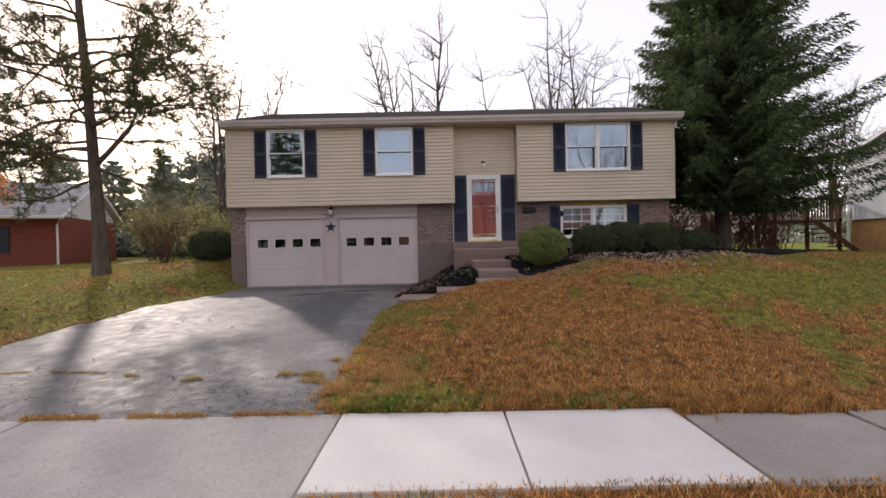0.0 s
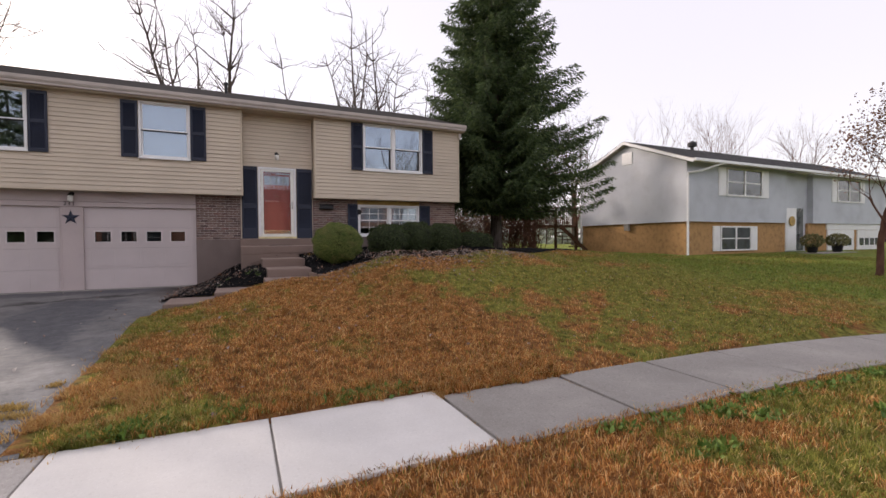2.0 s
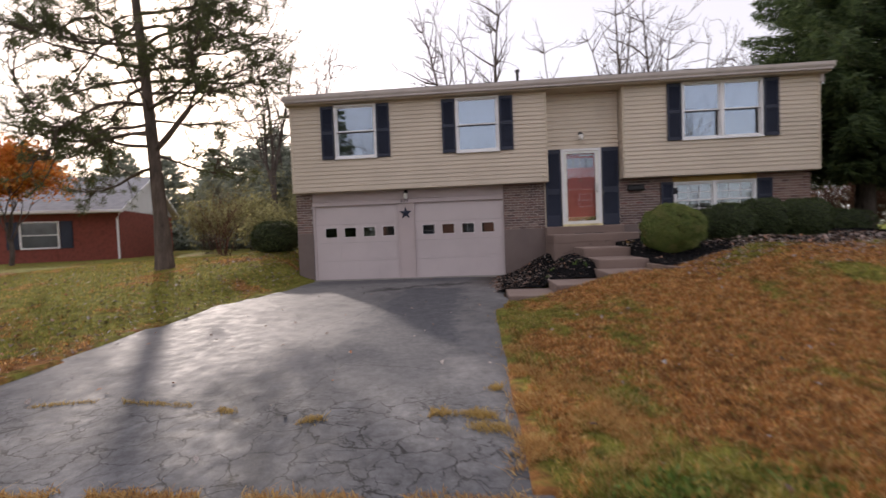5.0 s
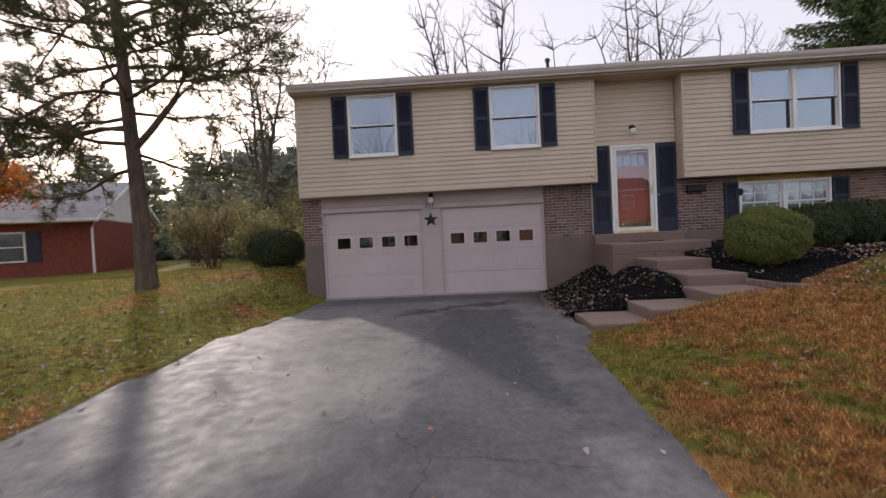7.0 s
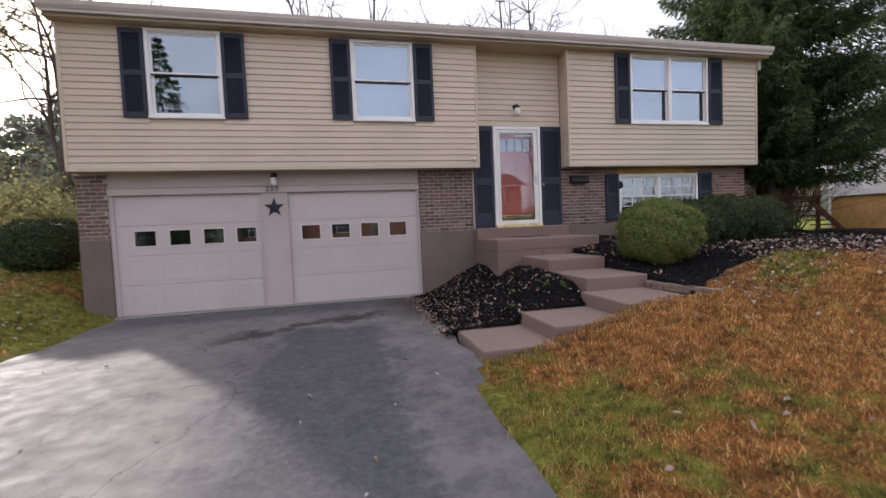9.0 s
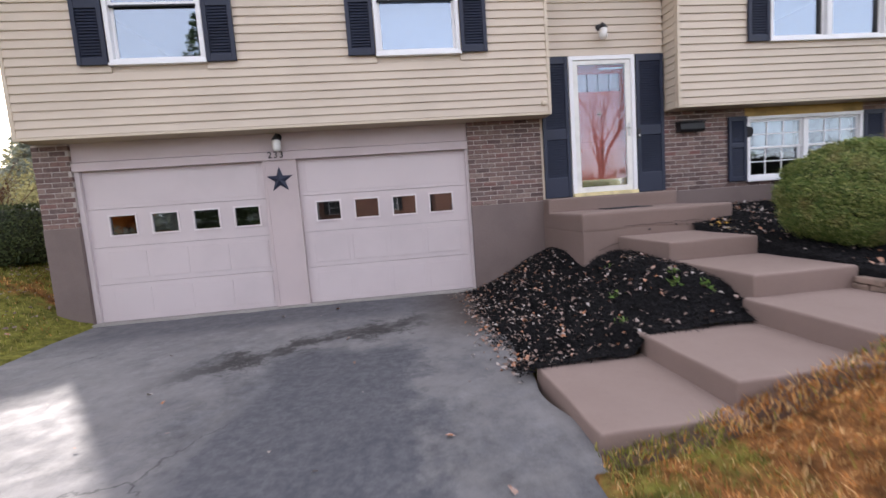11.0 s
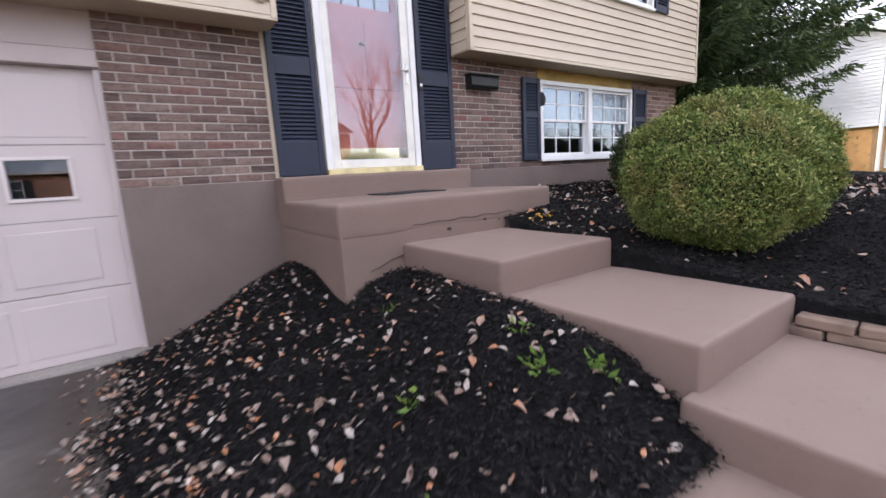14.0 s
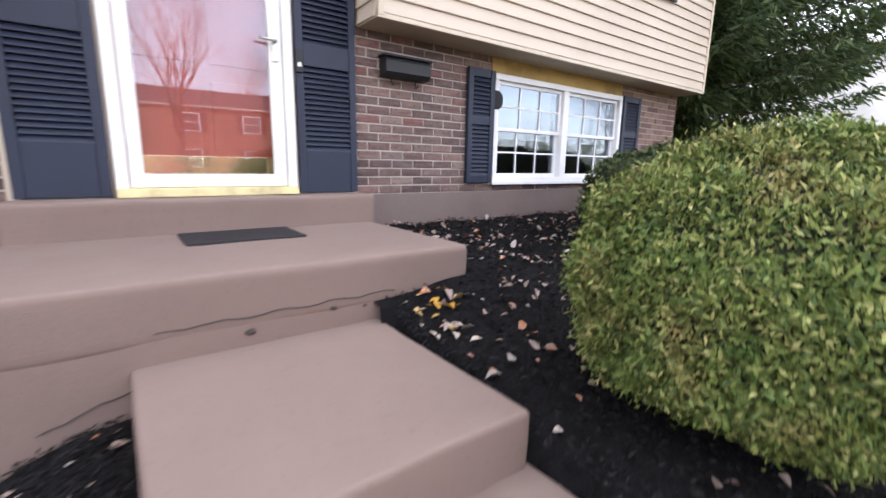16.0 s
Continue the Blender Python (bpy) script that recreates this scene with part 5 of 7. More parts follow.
clipped_bush(3.92, 11.75, 1.24, 0.58, 0.56, 0.45, None, 9000, 0.04, BUSH_LEAF, "dark clipped yew bush below the window", RNG)
clipped_bush(4.82, 11.95, 1.26, 0.55, 0.54, 0.49, None, 9000, 0.04, BUSH_LEAF, "dark clipped yew bush below the window", RNG)
clipped_bush(5.75, 12.0, 1.26, 0.56, 0.54, 0.47, None, 9000, 0.04, BUSH_LEAF, "dark clipped yew bush near the house corner", RNG)
clipped_bush(7.65, 13.5, 1.10, 0.66, 0.6, 0.42, None, 8000, 0.04, BUSH_LEAF, "low dark clipped bush beyond the house corner", RNG, square=3.0)
clipped_bush(-8.15, 14.5, 1.30, 0.74, 0.66, 0.50, None, 9000, 0.045, BUSH_LEAF, "round dark green bush on the lawn bank", RNG)


# ---- trees ----
def grow(w, p, d, length, r, depth, rng, tips, up=0.12, fork=(2, 3)):
    """A limb and its forks."""
    n = 4
    pts = [p]
    for _ in range(n):
        d = d + rng.normal(size=3) * 0.10 + np.array([0, 0, up])
        d = d / np.linalg.norm(d)
        pts.append(pts[-1] + d * length / n)
    r1 = r * 0.62 if depth else r * 0.3
    w.limb(pts, r, r1, 6 if r > 0.06 else (4 if r > 0.02 else 3))
    if depth == 0:
        tips.append(pts[-1])
        return
    for k in range(rng.integers(*fork, endpoint=True)):
        i = n if k == 0 else int(rng.integers(2, n + 1))
        grow(w, pts[i], turned(d, rng.uniform(0.25, 0.75), rng), length * rng.uniform(0.66, 0.9), r1 * rng.uniform(0.72, 0.98), depth - 1, rng, tips, up, fork)


def bare_tree(x, y, z, height, seed, label, radius=0.2, forks=3, depth=6, lean=0.05, mat=None, name="bare_tree", category="tree", group="bare trees"):
    rng = np.random.default_rng(seed)
    t = thing(name, x, y, z, label=label, category=category, group=group)
    w, tips = Wood(), []
    d = turned(np.array([0, 0, 1.0]), lean, rng)
    base = np.array([x, y, z - 0.1])
    trunk = [base + d * height * 0.25 * s + rng.normal(size=3) * 0.04 for s in np.linspace(0, 1, 5)]
    w.limb(trunk, radius, radius * 0.8, 8)
    for k in range(forks):
        grow(w, trunk[-1] if k < 2 else trunk[-2], turned(d, rng.uniform(0.15, 0.45), rng), height * rng.uniform(0.2, 0.27), radius * 0.6, depth - 1, rng, tips, 0.10)
    stuff("branchwork", *w.arrays(), mat or BARK, t, kind="", smooth=True)
    return t, tips


def leader_tree(x, y, z, height, seed, label, stems, radius=0.2, lean=0.0, wide=0.32, side=17, mat=None):
    """A leafless tree of a few long rising stems with short crooked side twigs."""
    rng = np.random.default_rng(seed)
    t = thing("bare_tree", x, y, z, label=label, category="tree", group="bare trees")
    w = Wood()
    base = np.array([x, y, z - 0.1])
    top = base + (0.02 * height * lean, 0, height * 0.3)
    w.limb([base, (base + top) / 2 + (0.06, 0, 0), top], radius, radius * 0.8, 8)
    for k in range(stems):
        az = 2 * math.pi * (k + rng.uniform(0.1, 0.9)) / stems
        tip = rng.uniform(0.6, 1.5) * wide * 1.6
        d = np.array([math.cos(az) * tip + lean, math.sin(az) * tip * 0.4, 1.0])
        d /= np.linalg.norm(d)
        L, n = height * rng.uniform(0.5, 0.72), 11
        pts = [top - (0, 0, height * rng.uniform(0.0, 0.1))]
        for q in range(n):
            d = d + rng.normal(size=3) * (0.10, 0.10, 0.04) + (0, 0, 0.02)
            d /= np.linalg.norm(d)
            pts.append(pts[-1] + d * L / n)
        r0 = radius * rng.uniform(0.42, 0.62)
        w.limb(pts, r0, 0.012, 5)
        for q in range(side):
            i = int(rng.integers(2, n))
            f = 1 - i / (n + 1)
            e = turned(d, rng.uniform(0.6, 1.2), rng)
            m = int(rng.integers(4, 7))
            sl = height * rng.uniform(0.07, 0.20) * (0.5 + f)
            tw = [pts[i]]
            for _ in range(m):
                e = e + rng.normal(size=3) * 0.22 + (0, 0, 0.05)
                e /= np.linalg.norm(e)
                tw.append(tw[-1] + e * sl / m)
            w.limb(tw, r0 * 0.42 * (0.3 + f), 0.009, 4)
            for _ in range(int(rng.integers(3, 7))):
                j = int(rng.integers(1, m + 1))
                g = turned(e, rng.uniform(0.4, 1.0), rng) + (0, 0, 0.1)
                w.limb([tw[j], tw[j] + g * sl * 0.18, tw[j] + g * sl * 0.28 + rng.normal(size=3) * 0.12 + (0, 0, 0.1)], 0.014, 0.006, 3)
    stuff("branchwork", *w.arrays(), mat or BARK, t, kind="", smooth=True)


for k, (x, y, h, r, stems, lean, wide) in enumerate(((-2.0, 29, 17.8, 0.27, 6, 0.0, 0.28), (7.6, 29, 18.0, 0.27, 4, -0.02, 0.18), (6.4, 29.5, 15.5, 0.22, 6, -0.20, 0.30), (11.6, 29, 15.5, 0.2, 7, -0.05, 0.36), (-12.3, 29, 16.5, 0.2, 3, 0.12, 0.2), (-14.6, 28, 17.5, 0.24, 3, 0.02, 0.2),
                                                    (-6.0, 33, 13.5, 0.12, 3, -0.05, 0.22), (-4.6, 40, 12, 0.12, 4, 0.05, 0.4), (-9.0, 40, 11.5, 0.12, 4, 0.0, 0.45), (9.5, 38, 14, 0.14, 5, 0.0, 0.4), (14.5, 30, 15, 0.18, 4, 0.05, 0.3), (18.5, 31, 15, 0.2, 5, 0.0, 0.35), (26, 36, 16, 0.2, 5, 0.0, 0.35), (34, 38, 15, 0.2, 5, 0.0, 0.35), (-18, 36, 16, 0.2, 4, 0.0, 0.3))):
    leader_tree(x, y, 1.0, h, 20 + k, "tall leafless tree behind the house", stems, r, lean, wide)


def pine():
    rng = np.random.default_rng(5)
    t = thing("pine_tree", -10.26, 12.29, 0.95, label="tall open-crowned pine with dark tufted needles on the lawn", category="tree")
    w, tuft = Wood(), []
    trunk = np.array([(-10.24, 12.29, 0.8), (-10.25, 12.29, 1.25), (-10.28, 12.3, 2.2), (-10.33, 12.3, 3.3), (-10.42, 12.3, 4.8), (-10.5, 12.28, 6.5), (-10.66, 12.25, 8.9), (-10.8, 12.2, 11.5), (-10.85, 12.2, 14.5)])
    w.limb(trunk[:3], 0.27, 0.185, 12)
    w.limb(trunk[2:6], 0.185, 0.125, 10)
    w.limb(trunk[5:], 0.125, 0.03, 8)

    def twigs(pts, r, n, lo=0.25):
        pts = np.asarray(pts)
        for _ in range(n):
            s = rng.uniform(lo, 1) * (len(pts) - 1)
            i = min(int(s), len(pts) - 2)
            p = pts[i] + (pts[i + 1] - pts[i]) * (s - i)
            d = pts[i + 1] - pts[i]
            d = turned(d / np.linalg.norm(d), rng.uniform(0.5, 1.2), rng) + (0, 0, 0.12)
            q = [p]
            L = rng.uniform(0.5, 1.25)
            for _ in range(3):
                d = d + rng.normal(size=3) * 0.18 + (0, 0, 0.06)
                q.append(q[-1] + d / np.linalg.norm(d) * L / 3)
            w.limb(q, r * 0.35, 0.006, 3)
            for e in range(int(rng.integers(5, 10))):
                u = rng.uniform(0.45, 1.08) * 3
                j = min(int(u), 2)
                tuft.append(q[j] + (q[j + 1] - q[j]) * (u - j) + rng.normal(size=3) * 0.05)

    limb = [(-10.38, 12.3, 4.15), (-9.9, 12.2, 4.5), (-9.2, 12.1, 5.15), (-8.95, 12.1, 5.7), (-9.05, 12.1, 6.5), (-9.0, 12.05, 7.5)]
    w.limb(limb, 0.085, 0.03, 7)
    twigs(limb, 0.05, 24, 0.45)
    for start, az, L in ((3, -15, 2.3), (4, 10, 2.2), (4, 150, 1.6), (5, -30, 2.0), (5, 40, 1.8), (2, -40, 1.7)):
        q, d = [np.array(limb[start])], np.array([math.cos(radians(az)), math.sin(radians(az)), 0.25])
        for s in range(5):
            d = d + rng.normal(size=3) * 0.16
            q.append(q[-1] + d / np.linalg.norm(d) * L / 5)
        w.limb(q, 0.03, 0.01, 5)
        twigs(q, 0.05, int(L * 5))
    for z, az, L, rise in ((3.75, 175, 3.8, -0.02), (4.3, 200, 3.6, 0.22), (4.1, 20, 2.4, 0.05), (4.6, 250, 3.0, 0.10), (4.7, 170, 4.0, 0.10), (5.0, 5, 2.8, 0.02), (5.2, 300, 2.8, 0.1), (5.4, 215, 3.4, 0.25),
                           (5.7, 30, 3.3, 0.1), (5.9, 160, 3.9, 0.18), (6.2, 330, 3.0, 0.1), (6.4, 190, 3.6, 0.2), (6.7, 100, 2.6, 0.2), (6.9, 0, 3.2, 0.12), (7.2, 230, 3.2, 0.2), (7.5, 165, 3.6, 0.22), (7.8, 20, 3.2, 0.15),
                           (8.2, 280, 2.8, 0.2), (8.5, 195, 3.2, 0.25), (8.9, 340, 3.0, 0.2), (9.4, 150, 2.8, 0.25), (9.9, 30, 2.6, 0.25), (10.4, 220, 2.4, 0.3), (11, 310, 2.2, 0.3), (11.6, 100, 2.0, 0.3), (12.2, 200, 1.7, 0.35), (12.8, 20, 1.5, 0.35), (13.4, 280, 1.1, 0.4), (5.3, 345, 3.6, 0.05), (6.0, 15, 3.8, 0.12), (6.6, 350, 3.6, 0.15), (7.4, 10, 3.4, 0.15), (4.9, 185, 4.4, 0.06), (6.1, 175, 4.4, 0.12), (7.0, 200, 4.0, 0.15), (8.3, 170, 3.8, 0.2), (9.0, 10, 3.0, 0.2)):
        a = radians(az)
        x = np.interp(z, trunk[:, 2], trunk[:, 0])
        y = np.interp(z, trunk[:, 2], trunk[:, 1])
        d = np.array([math.cos(a), math.sin(a) * 0.9, rise])
        q = [np.array([x, y, z])]
        for s in range(6):
            d = d + rng.normal(size=3) * (0.2, 0.2, 0.14) + (0, 0, 0.05 * (s - 2))
            q.append(q[-1] + d / np.linalg.norm(d) * L / 6)
        w.limb(q, 0.05 if L > 3 else 0.04, 0.012, 5)
        twigs(q, 0.05, int(L * 8.0))
    stuff("trunk", *w.arrays(), BARK_PINE, t, kind="", smooth=True)
    tuft = np.array(tuft)
    at = np.repeat(tuft, 10, 0) + rng.normal(size=(len(tuft) * 10, 3)) * 0.018
    v, f = flakes(at, 0.14, 0.019, rng, np.array([0, 0, 0.35]), 1.0)
    stuff("needles", v, f, NEEDLE_PINE, t)


pine()


def conifer(name, x, y, z, height, reach, bare, seed, mat, label, whorl=0.27, per=10, step=0.11, spray=5, size=0.15, group="", droop=0.10, skew=0.0, fat=0.4, clear=None, taper=0.85, lift=1.7, ragged_by=0.46):
    """A spruce: whorls of hanging boughs, each clothed in needle sprays."""
    rng = np.random.default_rng(seed)
    t = thing(name, x, y, z, label=label, category="tree", group=group)
    w = Wood()
    w.limb([(x, y, z - 0.2), (x, y, z + 0.5)], reach * 0.075, reach * 0.055, 10)
    w.limb([(x, y, z + 0.5), (x, y, z + height * 0.5), (x, y, z + height)], reach * 0.055, 0.02, 8)
    at, along = [], []
    h = bare
    while h < height - 0.1:
        share = 1 - (h - bare) / (height - bare)
        full = reach * share ** taper * min(1.0, 0.72 + 0.28 * (h - bare) / 1.5)
        for k in range(per):
            az = rng.uniform(0, 2 * math.pi)
            L = full * (1.08 - ragged_by * rng.uniform(0, 1) ** 1.3) * (1 + skew * math.cos(az + 0.45) * share ** 2)
            if clear and h + z < 7.6 and math.cos(az) < 0:
                L = min(L, (x - clear) / -math.cos(az))
            out = np.array([math.cos(az), math.sin(az), 0])
            side = np.array([-out[1], out[0], 0])
            n = max(3, int(L / step))
            s = np.linspace(0.05, 1, n)
            # boughs sag, then lift at the tip
            drop = -droop * 2.2 * L * s + droop * lift * L * s ** 2.4
            line = np.array([x, y, z + h]) + s[:, None] * L * out + drop[:, None] * (0, 0, 1) + rng.normal(size=(n, 1)) * 0.02 * side
            if L > 0.5:
                w.limb(line[:: max(1, n // 4)], 0.012 + 0.012 * L / reach, 0.006, 3)
            for sg in (-1, 1):
                tw = (0.12 + 0.30 * np.sin(np.pi * np.clip(s, 0.12, 0.97)) ** 0.7) * min(1.0, L / 1.2)
                for q in range(spray):
                    u = (q + rng.uniform(0, 1, n)) / spray
                    p = line + (sg * side * 0.8 + out * 0.6) * (tw * u)[:, None] + rng.normal(size=(n, 3)) * 0.02
                    p[:, 2] -= 0.55 * tw * u ** 1.5
                    keep = s > 0.10
                    at.append(p[keep])
                    along.append(np.repeat((sg * side * 0.7 + out * 0.7 + np.array([0, 0, -0.55]))[None], keep.sum(), 0))
        h += whorl * rng.uniform(0.8, 1.2)
    stuff("trunk", *w.arrays(), BARK, t, kind="")
    at, along = np.concatenate(at), np.concatenate(along)
    v, f = flakes(at, size, size * fat, rng, along, 0.4)
    stuff("foliage", v, f, mat, t)
    return t


conifer("spruce_tree", 9.6, 15.0, 1.12, 14.2, 4.5, 1.9, 3, NEEDLE_SPRUCE, "big dark green spruce with sweeping boughs beside the house", 0.24, 13, 0.10, 9, 0.18, skew=0.22, fat=0.22, clear=7.2, taper=0.90, lift=2.7, ragged_by=0.62)
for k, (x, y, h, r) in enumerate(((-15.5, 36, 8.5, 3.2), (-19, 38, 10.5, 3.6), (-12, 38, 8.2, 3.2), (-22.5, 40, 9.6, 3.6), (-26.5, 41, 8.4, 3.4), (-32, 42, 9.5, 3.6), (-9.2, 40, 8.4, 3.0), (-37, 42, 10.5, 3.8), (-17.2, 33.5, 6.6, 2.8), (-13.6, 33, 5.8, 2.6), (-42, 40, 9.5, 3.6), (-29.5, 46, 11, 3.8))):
    conifer("conifer", x, y, 1.0, h, r, 0.3, 40 + k, NEEDLE_HAZE, "grey-green conifer behind the lawns, haze in its colour", 0.42, 10, 0.22, 4, 0.42, "far conifers", fat=0.42, taper=0.42 + 0.12 * (k % 3), ragged_by=0.75, lift=3.2)
conifer("conifer", -14.2, -13.5, 0.3, 15.5, 3.2, 1.5, 90, NEEDLE_SPRUCE, "tall dark conifer across the street", 0.42, 9, 0.2, 4, 0.32, "far conifers", fat=0.3)

# ---- the neighbours ----
NB_SIDING = plain("pale_grey_siding", (0.50, 0.525, 0.565), 0.6, 0.07, 1.0, 60, 0.1, 0.003)
NB_BRICK = plain("tan_orange_brick", (0.42, 0.24, 0.10), 0.9, 0.14, 6, 60, 0.4, 0.006)
RED_BRICK = plain("red_brick", (0.23, 0.060, 0.042), 0.9, 0.15, 7, 60, 0.4, 0.006)
PALE_ROOF = make_shingle("pale_grey_shingle", (0.20, 0.20, 0.21), (0.32, 0.32, 0.33))
DARK_ROOF = make_shingle("dark_shingle", (0.035, 0.034, 0.036), (0.07, 0.068, 0.068))
BROWN_WOOD = make_bark("brown_deck_wood", (0.05, 0.028, 0.018), (0.13, 0.07, 0.045))
FAR_GLASS = plain("dim_window_glass", (0.06, 0.07, 0.08), 0.08, 0.2, 2, 4, 0.02, 0.01, spec=1.0)


def boards(x0, x1, y, z0, z1, parent, mat, step=0.115):
    """Lapped boards as one part, along x at y."""
    bm = bmesh.new()
    n = round((z1 - z0) / step)
    h = (z1 - z0) / n
    for k in range(n):
        a = z0 + k * h
        prof = [(0.0, a), (-0.016, a), (-0.002, a + h)]
        p = [[bm.verts.new((x, y + q, z)) for q, z in prof] for x in (x0, x1)]
        for i in (0, 1):
            bm.faces.new((p[0][i], p[1][i], p[1][i + 1], p[0][i + 1]))
        bm.faces.new(p[0]), bm.faces.new(p[1][::-1])
    return tagged(part("cladding", bm, mat, parent, local=True), kind="stuff")


def far_window(parent, x0, x1, y, z0, z1, shutters=0.0, shutter_mat=None, twin=True, name="window"):
    """A white window of a house farther off, on a wall that faces -y."""
    w = new(name)
    w.matrix_basis = pose((x0 + x1) / 2, y, z0)
    w.parent = parent
    hw, h = (x1 - x0) / 2, z1 - z0
    f = 0.07
    rects = [(-hw, hw, -0.07, 0.03, 0, f), (-hw, hw, -0.07, 0.03, h - f, h), (-hw, -hw + f, -0.07, 0.03, f, h - f), (hw - f, hw, -0.07, 0.03, f, h - f), (-hw + f, hw - f, -0.06, 0.02, h / 2 - 0.025, h / 2 + 0.025)]
    if twin:
        rects.append((-0.05, 0.05, -0.068, 0.03, f, h - f))
    part("window_frame", boxes(*rects), WHITE, w, local=True)
    part("pane", boxes((-hw + 0.02, hw - 0.02, -0.035, 0.0, 0.02, h - 0.02)), FAR_GLASS, w, local=True)
    if shutters:
        for s in (-1, 1):
            a, b = sorted((s * (hw + 0.03), s * (hw + 0.03 + shutters)))
            part("shutter", boxes((a, b, -0.045, -0.002, 0.0, h), (a + 0.06, b - 0.06, -0.055, -0.04, 0.08, h / 2 - 0.04), (a + 0.06, b - 0.06, -0.055, -0.04, h / 2 + 0.04, h - 0.08), bevel=0.004), shutter_mat or WHITE, w, local=True)
    return w


def gable_end(x, y0, y1, z0, ze, zr, parent, mat, thick=0.14):
    bm = bmesh.new()
    prof = [(y0, z0), (y1, z0), (y1, ze), ((y0 + y1) / 2, zr), (y0, ze)]
    l = [bm.verts.new((x, p, q)) for p, q in prof]
    g = [bm.verts.new((x + thick, p, q)) for p, q in prof]
    bm.faces.new(l), bm.faces.new(g[::-1])
    for i in range(5):
        j = (i + 1) % 5
        bm.faces.new((l[i], g[i], g[j], l[j]))
    return part("gable_wall", bm, mat, parent, local=True)


# the grey house to the east
nb = thing("house", 18.0, 12.6, 0.85, label="pale grey sided house above tan brick, next door", category="house")
D, W, S0, S1, R = 6.6, 18.4, 1.55, 4.22, 5.62     # depth, width, siding foot and head, ridge, over its base
for a, b, c in ((0.12, 7.85, 0.14), (7.86, 10.04, 0.45), (10.05, W - 0.1, 0.14)):
    part("lower_wall", boxes((a, b, c, D, -0.9, S0)), NB_BRICK, nb, local=True, label="tan brick lower wall")
for a, b, c in ((0.05, 7.69, 0.02), (7.70, 10.19, 0.45), (10.20, W, 0.02)):
    part("upper_wall", boxes((a, b, c, D, S0, S1)), NB_SIDING, nb, local=True)
gable_end(-0.0, 0.0, D + 0.05, S0, S1, R - 0.08, nb, NB_SIDING)
boards(0.0, 7.7, 0.0, S0, S1, nb, NB_SIDING)
boards(10.2, W, 0.0, S0, S1, nb, NB_SIDING)
bm = bmesh.new()
for k in range(35):
    a, b = S0 + k * 0.116, S0 + (k + 1) * 0.116
    cut = lambda z: max(0.0, (z - S1) / (R - 0.1 - S1)) * D / 2
    y0c, y1c = cut(b), D - cut(b)
    if y1c - y0c < 0.3:
        break
    vs = [bm.verts.new(c) for c in ((-0.018, y0c, a), (-0.018, y1c, a), (-0.003, y1c, b), (-0.003, y0c, b))]
    lo = [bm.verts.new(c) for c in ((0.0, y0c, a), (0.0, y1c, a))]
    bm.faces.new(vs), bm.faces.new((vs[0], lo[0], lo[1], vs[1]))
tagged(part("gable_cladding", bm, NB_SIDING, nb, local=True), kind="stuff")
roof(-0.25, W + 0.3, -0.5, D + 0.5, S1 + 0.02, R + 0.12, nb, DARK_ROOF, 0.14, 20, local=True)
part("gutter", boxes((-0.25, W + 0.3, -0.62, -0.5, S1 - 0.08, S1 + 0.04), bevel=0.01), WHITE, nb, local=True, label="white gutter")
bm = pipe(bmesh.new(), [(1.75, -0.56, S1 - 0.06), (0.6, -0.30, S1 - 0.42), (-0.02, -0.08, S1 - 0.52), (-0.02, -0.08, S1 - 0.8), (-0.02, -0.08, 0.05)], 0.05, 8)
part("downspout", bm, WHITE, nb, local=True, label="white downspout at the corner")
part("downspout", pipe(bmesh.new(), [(-0.06, D - 0.05, S0 + 0.4), (-0.06, D - 0.05, 0.0)], 0.05, 8), WHITE, nb, local=True)
far_window(nb, 2.75, 5.5, 0.0, S0 + 1.22, S1 - 0.12, 0.55)
far_window(nb, 12.6, 15.2, 0.0, S0 + 1.22, S1 - 0.12, 0.5)
part("garage_header", boxes((11.8, 18.2, 0.07, 0.14, 1.21, S0 - 0.01), bevel=0.01), WHITE, nb, local=True)
far_window(nb, 2.5, 4.85, 0.13, 0.18, 1.36, 0.5)
part("porch_wall", boxes((7.705, 10.195, 0.27, 0.42, S0, S1 - 0.02), (7.865, 10.035, 0.27, 0.42, -0.4, S0)), NB_SIDING, nb, local=True)
part("front_door", boxes((8.0, 9.0, 0.18, 0.26, 0.1, 2.35), (8.12, 8.88, 0.165, 0.19, 0.25, 1.2), bevel=0.01), WHITE, nb, local=True, label="white front door with side light")
part("side_light", boxes((9.08, 9.65, 0.19, 0.26, 0.1, 2.35), (9.2, 9.53, 0.175, 0.2, 0.3, 2.2)), FAR_GLASS, nb, local=True)
part("door_wreath", lathe([(0.14, -0.03), (0.26, -0.02), (0.26, 0.02), (0.14, 0.03)], 14, at=(0, 0, 0)), OCHRE, nb, local=True, m=pose(8.5, 0.13, 1.65, 90), label="round autumn wreath")
for g0 in (11.9, 15.2):
    part("garage_door", boxes((g0, g0 + 2.9, 0.08, 0.15, -0.85, 1.2)), WHITE, nb, local=True)
    for q in range(4):
        part("garage_pane", boxes((g0 + 0.25 + q * 0.62, g0 + 0.7 + q * 0.62, 0.06, 0.085, 0.3, 0.72)), FAR_GLASS, nb, local=True)
part("front_step", boxes((7.6, 11.0, -1.6, 0.2, -0.5, 0.02), bevel=0.02), CONCRETE_OLD, nb, local=True)
part("meter_box", boxes((-0.12, 0.0, 3.1, 3.4, 1.2, 1.55), bevel=0.02), CONCRETE_OLD, nb, local=True)
